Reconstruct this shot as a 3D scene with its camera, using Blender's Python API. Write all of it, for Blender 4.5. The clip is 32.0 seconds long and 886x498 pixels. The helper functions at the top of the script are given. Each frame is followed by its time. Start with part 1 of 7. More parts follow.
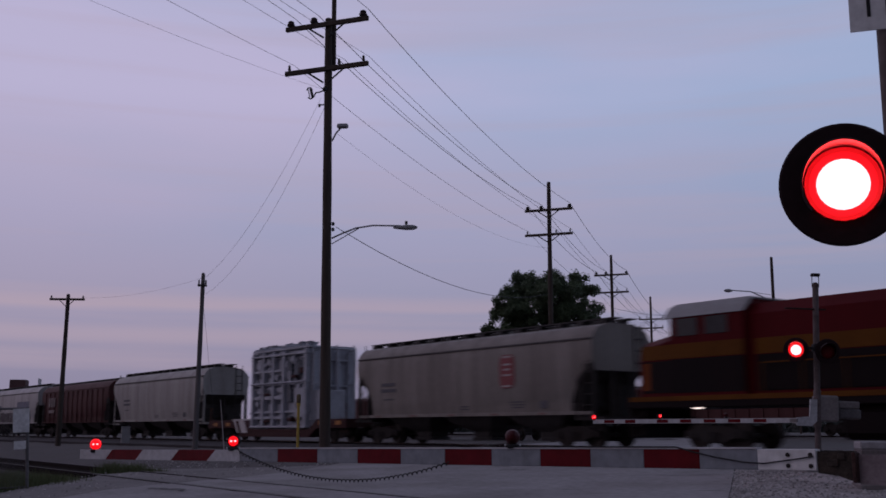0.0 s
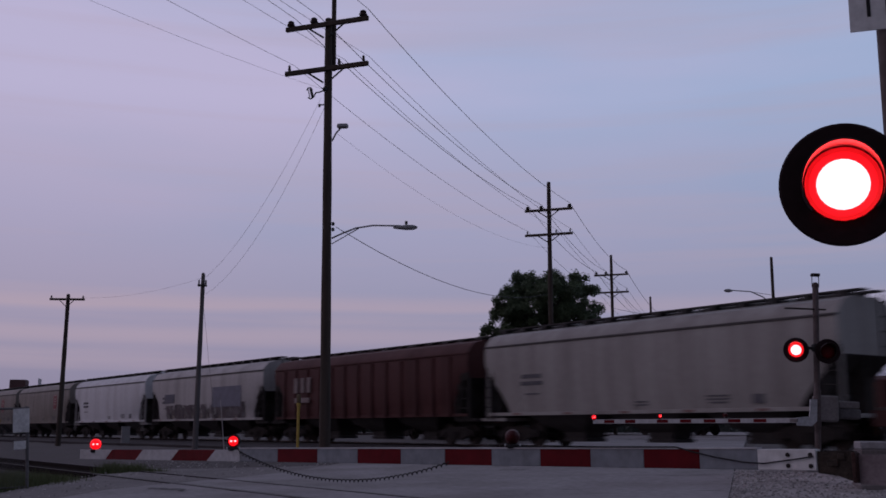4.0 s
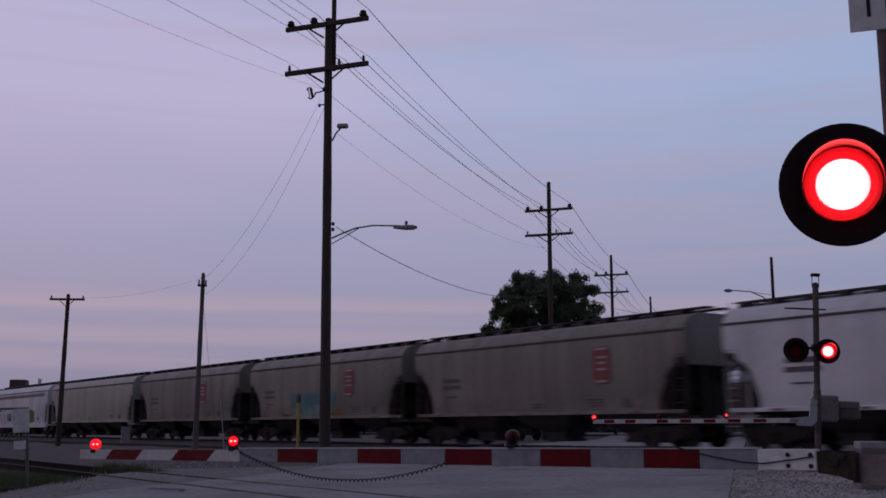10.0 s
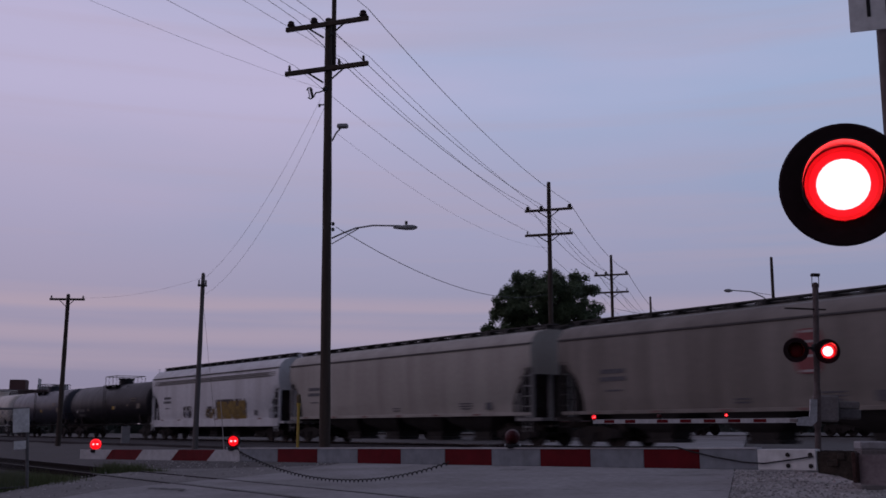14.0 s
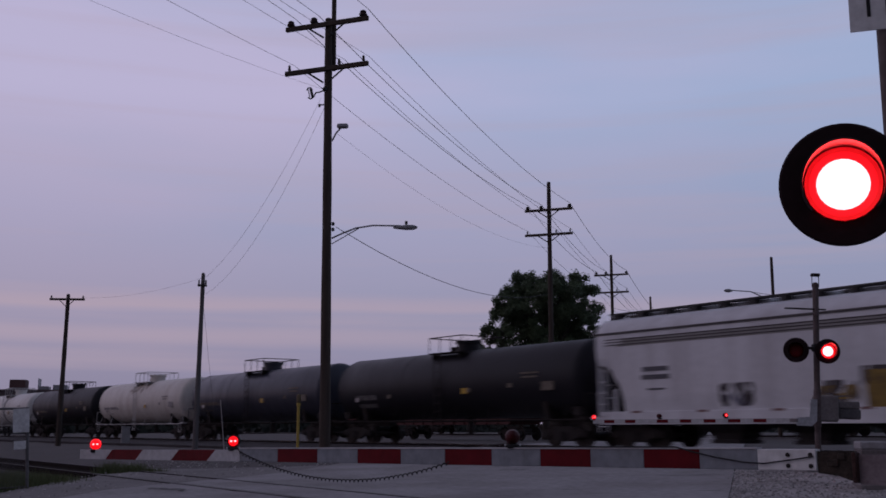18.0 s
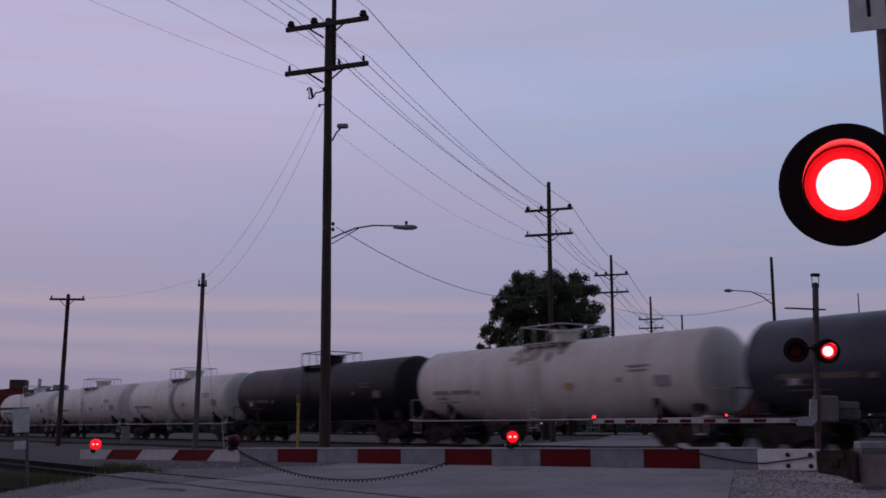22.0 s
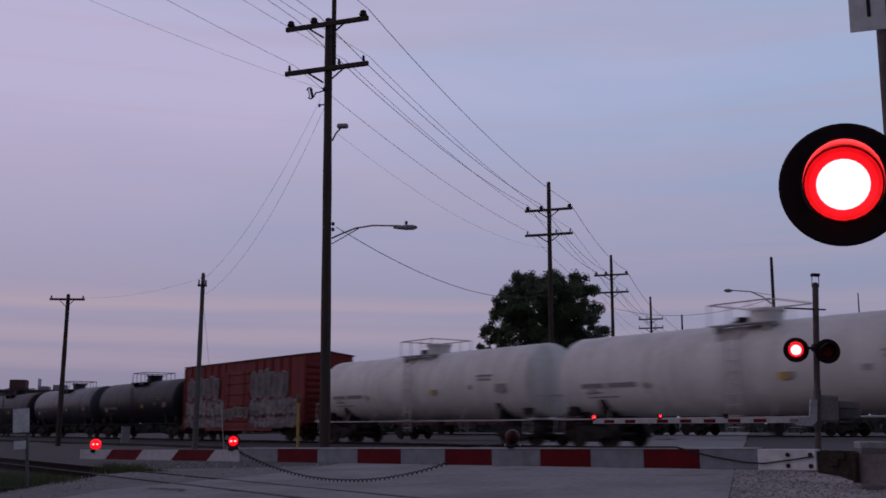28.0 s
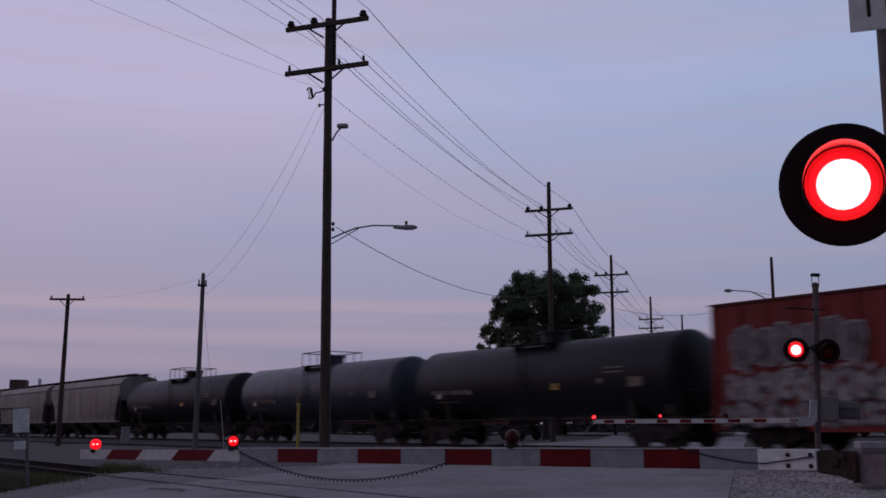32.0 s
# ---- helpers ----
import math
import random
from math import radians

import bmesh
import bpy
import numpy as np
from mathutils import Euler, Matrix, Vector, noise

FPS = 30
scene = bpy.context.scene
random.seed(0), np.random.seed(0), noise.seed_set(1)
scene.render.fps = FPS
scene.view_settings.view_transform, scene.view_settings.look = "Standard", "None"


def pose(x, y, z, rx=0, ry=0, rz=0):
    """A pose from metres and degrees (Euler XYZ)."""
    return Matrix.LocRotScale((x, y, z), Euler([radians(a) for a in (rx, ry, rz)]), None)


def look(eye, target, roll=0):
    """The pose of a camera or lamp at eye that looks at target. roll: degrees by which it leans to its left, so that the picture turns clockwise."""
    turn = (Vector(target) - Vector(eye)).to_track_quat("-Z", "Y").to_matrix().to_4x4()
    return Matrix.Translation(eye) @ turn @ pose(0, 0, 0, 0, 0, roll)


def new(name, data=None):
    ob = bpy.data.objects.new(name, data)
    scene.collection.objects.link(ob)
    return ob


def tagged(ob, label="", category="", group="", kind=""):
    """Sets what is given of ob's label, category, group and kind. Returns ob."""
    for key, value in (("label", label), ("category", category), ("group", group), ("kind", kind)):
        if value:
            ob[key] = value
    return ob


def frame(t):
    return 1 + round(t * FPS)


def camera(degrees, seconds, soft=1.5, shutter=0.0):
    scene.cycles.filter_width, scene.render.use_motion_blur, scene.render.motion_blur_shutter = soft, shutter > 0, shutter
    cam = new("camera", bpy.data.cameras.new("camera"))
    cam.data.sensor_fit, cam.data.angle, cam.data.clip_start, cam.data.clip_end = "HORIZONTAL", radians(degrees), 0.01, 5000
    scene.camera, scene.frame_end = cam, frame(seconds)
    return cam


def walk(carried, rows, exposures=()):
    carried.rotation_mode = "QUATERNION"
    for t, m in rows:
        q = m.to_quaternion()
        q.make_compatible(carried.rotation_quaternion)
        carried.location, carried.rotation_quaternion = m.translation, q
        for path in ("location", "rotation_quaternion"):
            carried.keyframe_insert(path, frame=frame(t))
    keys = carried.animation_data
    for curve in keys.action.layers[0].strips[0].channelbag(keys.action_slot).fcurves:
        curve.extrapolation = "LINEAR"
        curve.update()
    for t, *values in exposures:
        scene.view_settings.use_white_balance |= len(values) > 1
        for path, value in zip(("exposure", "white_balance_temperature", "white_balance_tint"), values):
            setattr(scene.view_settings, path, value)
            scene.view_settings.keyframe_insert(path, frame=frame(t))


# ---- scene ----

THETA = radians(35.97)
SPEED = 11.0
EYE_Z = 1.40
RAIL_Z = 0.74
NX, NY = math.cos(THETA), math.sin(THETA)          # across the main track, away from the camera
UX, UY = -math.sin(THETA), math.cos(THETA)         # along it, towards where the train comes from
TRACK_X0 = 36.33                                   # where the track's middle line cuts y = 0

cam = camera(45.38, 32.0, soft=1.65, shutter=0.95)
walk(cam, [(0, pose(0, 0, EYE_Z, 99.66, 0, 0)), (32, pose(0, 0, EYE_Z, 99.66, 0, 0))])


# ---- sky and sun ----
def build_sky():
    world = bpy.data.worlds.new("world")
    scene.world = world
    world.use_nodes = True
    nt = world.node_tree
    N, Lk = nt.nodes, nt.links
    N.clear()
    out = N.new("ShaderNodeOutputWorld")
    bg = N.new("ShaderNodeBackground")
    tc = N.new("ShaderNodeTexCoord")
    sep = N.new("ShaderNodeSeparateXYZ")
    Lk.new(tc.outputs["Generated"], sep.inputs[0])
    sky = N.new("ShaderNodeTexSky")
    sky.sky_type, sky.sun_disc = "NISHITA", False
    sky.sun_elevation, sky.sun_rotation = radians(2.0), radians(-70)
    skyc = N.new("ShaderNodeVectorMath")
    skyc.operation = "SCALE"
    skyc.inputs[3].default_value = 0.10
    Lk.new(sky.outputs[0], skyc.inputs[0])
    # lavender to the west, bluer to the east
    side = N.new("ShaderNodeMapRange")
    side.inputs[1].default_value, side.inputs[2].default_value = -0.42, 0.42
    Lk.new(sep.outputs[0], side.inputs[0])
    wob = N.new("ShaderNodeTexNoise")
    wob.inputs["Scale"].default_value, wob.inputs["Detail"].default_value = 3.0, 3.0
    mp = N.new("ShaderNodeMapping")
    mp.inputs["Scale"].default_value = (1.0, 1.0, 5.0)
    Lk.new(tc.outputs["Generated"], mp.inputs[0])
    Lk.new(mp.outputs[0], wob.inputs[0])
    add = N.new("ShaderNodeMath")
    add.operation = "MULTIPLY_ADD"
    add.inputs[1].default_value = 0.9
    Lk.new(wob.outputs[0], add.inputs[0])
    sub = N.new("ShaderNodeMath")
    sub.operation = "SUBTRACT"
    sub.inputs[1].default_value = 0.45
    Lk.new(side.outputs[0], sub.inputs[0])
    Lk.new(sub.outputs[0], add.inputs[2])
    tint = N.new("ShaderNodeValToRGB")
    tint.color_ramp.elements[0].position, tint.color_ramp.elements[0].color = 0.1, (0.515, 0.472, 0.685, 1)
    tint.color_ramp.elements[1].position, tint.color_ramp.elements[1].color = 0.9, (0.36, 0.44, 0.665, 1)
    Lk.new(add.outputs[0], tint.inputs[0])
    # towards the horizon a greyer, dimmer mauve
    low = N.new("ShaderNodeMapRange")
    low.inputs[1].default_value, low.inputs[2].default_value = 0.0, 0.30
    Lk.new(sep.outputs[2], low.inputs[0])
    hor = N.new("ShaderNodeMixRGB")
    hor.inputs[1].default_value = (0.24, 0.22, 0.335, 1)
    Lk.new(low.outputs[0], hor.inputs[0])
    Lk.new(tint.outputs[0], hor.inputs[2])
    # long thin bands of cloud, rosy where they are low
    mp2 = N.new("ShaderNodeMapping")
    mp2.inputs["Scale"].default_value = (1.0, 1.0, 24.0)
    mp2.inputs["Location"].default_value = (0.3, 0.1, 0.35)
    Lk.new(tc.outputs["Generated"], mp2.inputs[0])
    band = N.new("ShaderNodeTexNoise")
    band.inputs["Scale"].default_value, band.inputs["Detail"].default_value = 1.6, 5.0
    Lk.new(mp2.outputs[0], band.inputs[0])
    br = N.new("ShaderNodeValToRGB")
    br.color_ramp.elements[0].position, br.color_ramp.elements[1].position = 0.48, 0.66
    Lk.new(band.outputs[0], br.inputs[0])
    rosy = N.new("ShaderNodeMapRange")
    rosy.inputs[1].default_value, rosy.inputs[2].default_value = 0.0, 0.22
    rosy.inputs[3].default_value, rosy.inputs[4].default_value = 0.46, 0.26
    Lk.new(sep.outputs[2], rosy.inputs[0])
    fac = N.new("ShaderNodeMath")
    fac.operation = "MULTIPLY"
    Lk.new(br.outputs[0], fac.inputs[0])
    Lk.new(rosy.outputs[0], fac.inputs[1])
    # two long rosy bands low in the west and a grey bank between them
    ripple = N.new("ShaderNodeTexNoise")
    ripple.inputs["Scale"].default_value, ripple.inputs["Detail"].default_value = 4.0, 4.0
    Lk.new(mp.outputs[0], ripple.inputs[0])
    wave = N.new("ShaderNodeMath")
    wave.operation = "MULTIPLY_ADD"
    wave.inputs[1].default_value = 0.012
    Lk.new(ripple.outputs[0], wave.inputs[0])
    Lk.new(sep.outputs[2], wave.inputs[2])
    bands = N.new("ShaderNodeValToRGB")
    ramp = bands.color_ramp
    ramp.elements[0].position, ramp.elements[0].color = 0.0, (0, 0, 0, 1)
    ramp.elements[1].position, ramp.elements[1].color = 1.0, (0, 0, 0, 1)
    for pos, v in ((0.078, 0.0), (0.088, 0.58), (0.095, 0.50), (0.102, 0.05), (0.110, 0.05), (0.117, 0.72), (0.123, 0.64), (0.131, 0.1), (0.20, 0.0), (0.25, 0.12), (0.30, 0.0)):
        e = ramp.elements.new(pos)
        e.color = (v, v, v, 1)
    Lk.new(wave.outputs[0], bands.inputs[0])
    west = N.new("ShaderNodeMapRange")
    west.inputs[1].default_value, west.inputs[2].default_value = -0.25, 0.45
    west.inputs[3].default_value, west.inputs[4].default_value = 1.0, 0.45
    Lk.new(sep.outputs[0], west.inputs[0])
    rose = N.new("ShaderNodeMath")
    rose.operation = "MULTIPLY"
    Lk.new(bands.outputs[0], rose.inputs[0])
    Lk.new(west.outputs[0], rose.inputs[1])
    both = N.new("ShaderNodeMath")
    both.operation, both.use_clamp = "MAXIMUM", True
    Lk.new(rose.outputs[0], both.inputs[0])
    Lk.new(fac.outputs[0], both.inputs[1])
    cl = N.new("ShaderNodeMixRGB")
    cl.inputs[2].default_value = (0.47, 0.365, 0.455, 1)
    Lk.new(both.outputs[0], cl.inputs[0])
    Lk.new(hor.outputs[0], cl.inputs[1])
    mix = N.new("ShaderNodeMixRGB")
    mix.inputs[0].default_value = 0.93
    Lk.new(skyc.outputs[0], mix.inputs[1])
    Lk.new(cl.outputs[0], mix.inputs[2])
    # at dusk the sky overhead and away from the afterglow is dimmer
    zen, back = N.new("ShaderNodeMapRange"), N.new("ShaderNodeMapRange")
    zen.inputs[1].default_value, zen.inputs[2].default_value, zen.inputs[4].default_value = 0.42, 0.95, 0.36
    back.inputs[1].default_value, back.inputs[2].default_value, back.inputs[4].default_value = -0.75, 0.15, 1.0
    back.inputs[3].default_value, zen.inputs[3].default_value = 0.36, 1.0
    Lk.new(sep.outputs[2], zen.inputs[0])
    Lk.new(sep.outputs[1], back.inputs[0])
    dim = N.new("ShaderNodeMath")
    dim.operation = "MULTIPLY"
    Lk.new(zen.outputs[0], dim.inputs[0])
    Lk.new(back.outputs[0], dim.inputs[1])
    fin = N.new("ShaderNodeVectorMath")
    fin.operation = "SCALE"
    Lk.new(mix.outputs[0], fin.inputs[0])
    Lk.new(dim.outputs[0], fin.inputs[3])
    Lk.new(fin.outputs[0], bg.inputs[0])
    bg.inputs[1].default_value = 1.0
    Lk.new(bg.outputs[0], out.inputs[0])
    sun = bpy.data.lights.new("sun", "SUN")
    sun.energy, sun.angle, sun.color = 0.08, radians(30), (1.0, 0.86, 0.86)
    new("sun", sun).matrix_world = look((0, 0, 50), (50, 20, 25))


build_sky()


# ---- materials ----
MATS = {}


def mat(name, color, rough=0.7, metal=0.0, dirt=(0.05, 0.045, 0.045), amount=0.35, scale=1.2, streak=1.0, bump=0.15,
        fine=18.0, spec=0.4, var=(0.82, 1.12)):
    """Paint or stone with stains at two scales; streak below 1 draws the stains out along z."""
    if name in MATS:
        return MATS[name]
    m = bpy.data.materials.new(name)
    m.use_nodes = True
    N, Lk = m.node_tree.nodes, m.node_tree.links
    b = N["Principled BSDF"]
    b.inputs["Roughness"].default_value, b.inputs["Metallic"].default_value = rough, metal
    b.inputs["Specular IOR Level"].default_value = spec
    tc, oi = N.new("ShaderNodeTexCoord"), N.new("ShaderNodeObjectInfo")
    sh = N.new("ShaderNodeVectorMath")
    sh.operation = "MULTIPLY_ADD"
    comb = N.new("ShaderNodeCombineXYZ")
    for i in range(3):
        Lk.new(oi.outputs["Random"], comb.inputs[i])
    Lk.new(comb.outputs[0], sh.inputs[0])
    sh.inputs[1].default_value = (37, 19, 11)
    Lk.new(tc.outputs["Object"], sh.inputs[2])
    mp = N.new("ShaderNodeMapping")
    mp.inputs["Scale"].default_value = (1, 1, streak)
    Lk.new(sh.outputs[0], mp.inputs[0])
    n1, n2 = N.new("ShaderNodeTexNoise"), N.new("ShaderNodeTexNoise")
    n1.inputs["Scale"].default_value, n1.inputs["Detail"].default_value, n1.inputs["Roughness"].default_value = scale, 6, 0.6
    n2.inputs["Scale"].default_value, n2.inputs["Detail"].default_value = fine, 4
    Lk.new(mp.outputs[0], n1.inputs[0])
    Lk.new(sh.outputs[0], n2.inputs[0])
    r1 = N.new("ShaderNodeMapRange")
    r1.inputs[1].default_value, r1.inputs[2].default_value, r1.inputs[4].default_value = 0.40, 0.72, amount
    Lk.new(n1.outputs[0], r1.inputs[0])
    mx = N.new("ShaderNodeMixRGB")
    mx.inputs[1].default_value, mx.inputs[2].default_value = (*color, 1), (*dirt, 1)
    Lk.new(r1.outputs[0], mx.inputs[0])
    r2 = N.new("ShaderNodeMapRange")
    r2.inputs[1].default_value, r2.inputs[2].default_value = 0.3, 0.7
    r2.inputs[3].default_value, r2.inputs[4].default_value = var
    Lk.new(n2.outputs[0], r2.inputs[0])
    sc = N.new("ShaderNodeVectorMath")
    sc.operation = "SCALE"
    Lk.new(mx.outputs[0], sc.inputs[0])
    Lk.new(r2.outputs[0], sc.inputs[3])
    Lk.new(sc.outputs[0], b.inputs["Base Color"])
    rr = N.new("ShaderNodeMapRange")
    rr.inputs[3].default_value, rr.inputs[4].default_value = max(rough - 0.12, 0.05), min(rough + 0.15, 1)
    Lk.new(n1.outputs[0], rr.inputs[0])
    Lk.new(rr.outputs[0], b.inputs["Roughness"])
    if bump:
        bp = N.new("ShaderNodeBump")
        bp.inputs["Strength"].default_value, bp.inputs["Distance"].default_value = bump, 0.02
        Lk.new(n2.outputs[0], bp.inputs["Height"])
        Lk.new(bp.outputs[0], b.inputs["Normal"])
    MATS[name] = m
    return m


def glow(name, color, strength):
    if name in MATS:
        return MATS[name]
    m = bpy.data.materials.new(name)
    m.use_nodes = True
    b = m.node_tree.nodes["Principled BSDF"]
    b.inputs["Base Color"].default_value = (0.3, 0.01, 0.01, 1)
    b.inputs["Emission Color"].default_value, b.inputs["Emission Strength"].default_value = (*color, 1), strength
    MATS[name] = m
    return m


steel = mat("dark_steel", (0.032, 0.027, 0.027), 0.85, 0.0, (0.035, 0.024, 0.019), 0.6, spec=0.2)
wheel_steel = mat("wheel_steel", (0.038, 0.031, 0.029), 0.6, 0.3, (0.04, 0.025, 0.02), 0.5, spec=0.25)
rail_top = mat("rail_steel", (0.30, 0.28, 0.28), 0.3, 0.9, (0.12, 0.07, 0.05), 0.5, 3.0)
rust = mat("rust", (0.16, 0.07, 0.04), 0.9, 0.0, (0.05, 0.03, 0.025), 0.7, 6.0)
tie_wood = mat("tie_wood", (0.10, 0.08, 0.065), 0.9, 0.0, (0.04, 0.035, 0.03), 0.6, 5.0, bump=0.5)
pole_wood = mat("pole_wood", (0.075, 0.055, 0.045), 0.9, 0.0, (0.03, 0.025, 0.022), 0.6, 6.0, 0.08, 0.4, 30)
ballast_mat = mat("ballast", (0.12, 0.105, 0.10), 0.95, 0.0, (0.07, 0.06, 0.06), 0.7, 2.0, 1.0, 1.0, 14.0, 0.2)
dirt_mat = mat("gravel_ground", (0.09, 0.079, 0.079), 0.95, 0.0, (0.08, 0.07, 0.064), 0.7, 0.35, 1.0, 0.8, 9.0, 0.2)
concrete = mat("concrete_road", (0.275, 0.255, 0.26), 0.9, 0.0, (0.15, 0.135, 0.13), 0.8, 0.45, 1.0, 0.3, 7.0, 0.25)
grey_metal = mat("galvanised", (0.34, 0.34, 0.36), 0.5, 0.3, (0.16, 0.14, 0.13), 0.5, 3.0)
alu = mat("bare_aluminium", (0.45, 0.45, 0.47), 0.45, 0.4, (0.2, 0.19, 0.19), 0.4, 3.0)
black_paint = mat("matt_black", (0.012, 0.011, 0.012), 0.75, 0.0, (0.03, 0.028, 0.028), 0.5, 4.0)
white_stripe = mat("white_stripe", (0.46, 0.46, 0.48), 0.6, 0.0, (0.3, 0.28, 0.27), 0.45, 5.0)
silver_stripe = mat("silver_sheeting", (0.23, 0.25, 0.28), 0.6, 0.0, (0.16, 0.16, 0.17), 0.5, 5.0, spec=0.2)
red_stripe = mat("red_sheeting", (0.125, 0.003, 0.008), 0.7, 0.0, (0.07, 0.006, 0.008), 0.5, 5.0, spec=0.15)
sign_white = mat("sign_white", (0.70, 0.70, 0.70), 0.5, 0.0, (0.4, 0.38, 0.36), 0.35, 4.0)
wire_mat = mat("wire", (0.03, 0.03, 0.032), 0.6, 0.3)
red_on = glow("red_light", (1.0, 0.004, 0.012), 1.0)
red_edge = glow("red_light_edge", (1.0, 0.004, 0.012), 0.42)
red_hot = glow("red_light_core", (1.0, 0.042, 0.046), 26.0)
red_small = glow("red_light_small", (1.0, 0.004, 0.010), 1.15)
red_dim = mat("small_lens_unlit", (0.05, 0.002, 0.004), 0.5, 0.0, (0.02, 0.001, 0.002), 0.5, 40.0, 1.0, 0.3, 120.0, 0.15)
red_warm = glow("red_light_small_core", (1.0, 0.10, 0.11), 8.0)
red_off = mat("red_lens_unlit", (0.11, 0.003, 0.005), 0.35, 0.0, (0.03, 0.002, 0.003), 0.5, 30.0, 1.0, 0.5, 120.0, 0.15)
lamp_rose = glow("rosy_lamp", (1.0, 0.30, 0.28), 2.2)
lamp_white = glow("white_lamp", (1.0, 0.85, 0.8), 1.5)


# ---- mesh helpers ----
def box(bm, c, s, m=None, bevel=0.0):
    r = bmesh.ops.create_cube(bm, size=1.0, matrix=Matrix.Translation(c) @ Matrix.Diagonal((*s, 1)))
    if bevel:
        es = list({e for v in r["verts"] for e in v.link_edges})
        r = bmesh.ops.bevel(bm, geom=es, offset=bevel, segments=1, affect="EDGES")
    if m is not None:
        bmesh.ops.transform(bm, matrix=m, verts=r["verts"])
    return r["verts"]


def tube(bm, p, q, r, seg=8, r2=None):
    p, q = Vector(p), Vector(q)
    d = q - p
    m = Matrix.Translation((p + q) / 2) @ d.to_track_quat("Z", "Y").to_matrix().to_4x4()
    return bmesh.ops.create_cone(bm, cap_ends=True, segments=seg, radius1=r, radius2=r if r2 is None else r2,
                                 depth=max(d.length, 1e-4), matrix=m)["verts"]


def pipe(bm, pts, r, seg=6):
    """One tube swept along the points."""
    pts = [Vector(p) for p in pts]
    rings = []
    up = Vector((0, 0, 1)) if abs((pts[-1] - pts[0]).normalized().z) < 0.9 else Vector((1, 0, 0))
    for k, p in enumerate(pts):
        d = (pts[min(k + 1, len(pts) - 1)] - pts[max(k - 1, 0)]).normalized()
        a = d.cross(up)
        a = a.normalized() if a.length > 1e-4 else d.orthogonal().normalized()
        b = a.cross(d)
        rings.append([bm.verts.new(p + (a * math.cos(2 * math.pi * j / seg) + b * math.sin(2 * math.pi * j / seg)) * r) for j in range(seg)])
    for r0, r1 in zip(rings, rings[1:]):
        for j in range(seg):
            bm.faces.new((r0[j], r0[(j + 1) % seg], r1[(j + 1) % seg], r1[j]))
    bm.faces.new(rings[0])
    bm.faces.new(list(reversed(rings[-1])))


def lathe(bm, profile, axis="x", seg=24, m=None):
    """Turns (distance along the axis, radius) rows round the axis."""
    rings = []
    for a, r in profile:
        ring = []
        for k in range(seg):
            w = 2 * math.pi * k / seg
            c, s = r * math.cos(w), r * math.sin(w)
            ring.append(bm.verts.new({"x": (a, c, s), "y": (c, a, s), "z": (c, s, a)}[axis]))
        rings.append(ring)
    for r0, r1 in zip(rings, rings[1:]):
        for k in range(seg):
            bm.faces.new((r0[k], r0[(k + 1) % seg], r1[(k + 1) % seg], r1[k]))
    bm.faces.new(rings[0])
    bm.faces.new(list(reversed(rings[-1])))
    bmesh.ops.recalc_face_normals(bm, faces=bm.faces)
    if m is not None:
        bmesh.ops.transform(bm, matrix=m, verts=[v for r in rings for v in r])


def loft(bm, sections):
    """Closed loops of equal length joined into a skin, capped at both ends."""
    loops = [[bm.verts.new(p) for p in s] for s in sections]
    n = len(loops[0])
    for a, b in zip(loops, loops[1:]):
        for k in range(n):
            bm.faces.new((a[k], a[(k + 1) % n], b[(k + 1) % n], b[k]))
    bm.faces.new(loops[0])
    bm.faces.new(list(reversed(loops[-1])))
    bmesh.ops.recalc_face_normals(bm, faces=bm.faces)


def finish(name, bm, material, smooth=0.0):
    me = bpy.data.meshes.new(name)
    if smooth:
        for f in bm.faces:
            f.smooth = True
        for e in bm.edges:
            if len(e.link_faces) == 2 and e.calc_face_angle(0.0) > smooth:
                e.smooth = False
    bm.to_mesh(me)
    bm.free()
    me.materials.append(material)
    return me


def part(name, bm, material, parent, label="", smooth=0.6, at=None):
    """Links a bmesh as one mesh object under a thing or a part."""
    ob = new(name, finish(name, bm, material, smooth))
    ob.parent = parent
    if at is not None:
        ob.matrix_local = at
    if label:
        ob["label"] = label
    return ob


def share(name, mesh, parent, at, label=""):
    ob = new(name, mesh)
    ob.parent = parent
    ob.matrix_local = at
    if label:
        ob["label"] = label
    return ob


def thing(name, label, category, at, group="", kind=""):
    ob = new(name)
    ob.matrix_world = at
    ob.empty_display_size = 0.3
    return tagged(ob, label, category, group, kind)


def solid(name, bm, material, label, category, at=None, group="", kind="", smooth=0.6):
    ob = new(name, finish(name, bm, material, smooth))
    if at is not None:
        ob.matrix_world = at
    return tagged(ob, label, category, group, kind)


def B():
    return bmesh.new()


# ---- ground ----
def smoothstep(a, b, x):
    t = min(max((x - a) / (b - a), 0.0), 1.0)
    return t * t * (3 - 2 * t)


FAR_RISE = 0.26                                     # the far siding lies a little higher


def ground_z(x, y):
    n = x * NX + y * NY
    z = 0.30 * smoothstep(2.0, 7.0, n) + 0.32 * smoothstep(11.0, 22.0, n)
    z += FAR_RISE * smoothstep(57.0, 64.0, n)
    return z


def axis(limit, fine, near):
    vals, v, step = [0.0], 0.0, fine
    while v < limit:
        step = fine if v < near else step * 1.25
        v += step
        vals.append(min(v, limit))
    return sorted({-a for a in vals} | set(vals))


NEAR_A, NEAR_N = radians(34.3), 8.56                # the siding's direction and its distance from the eye


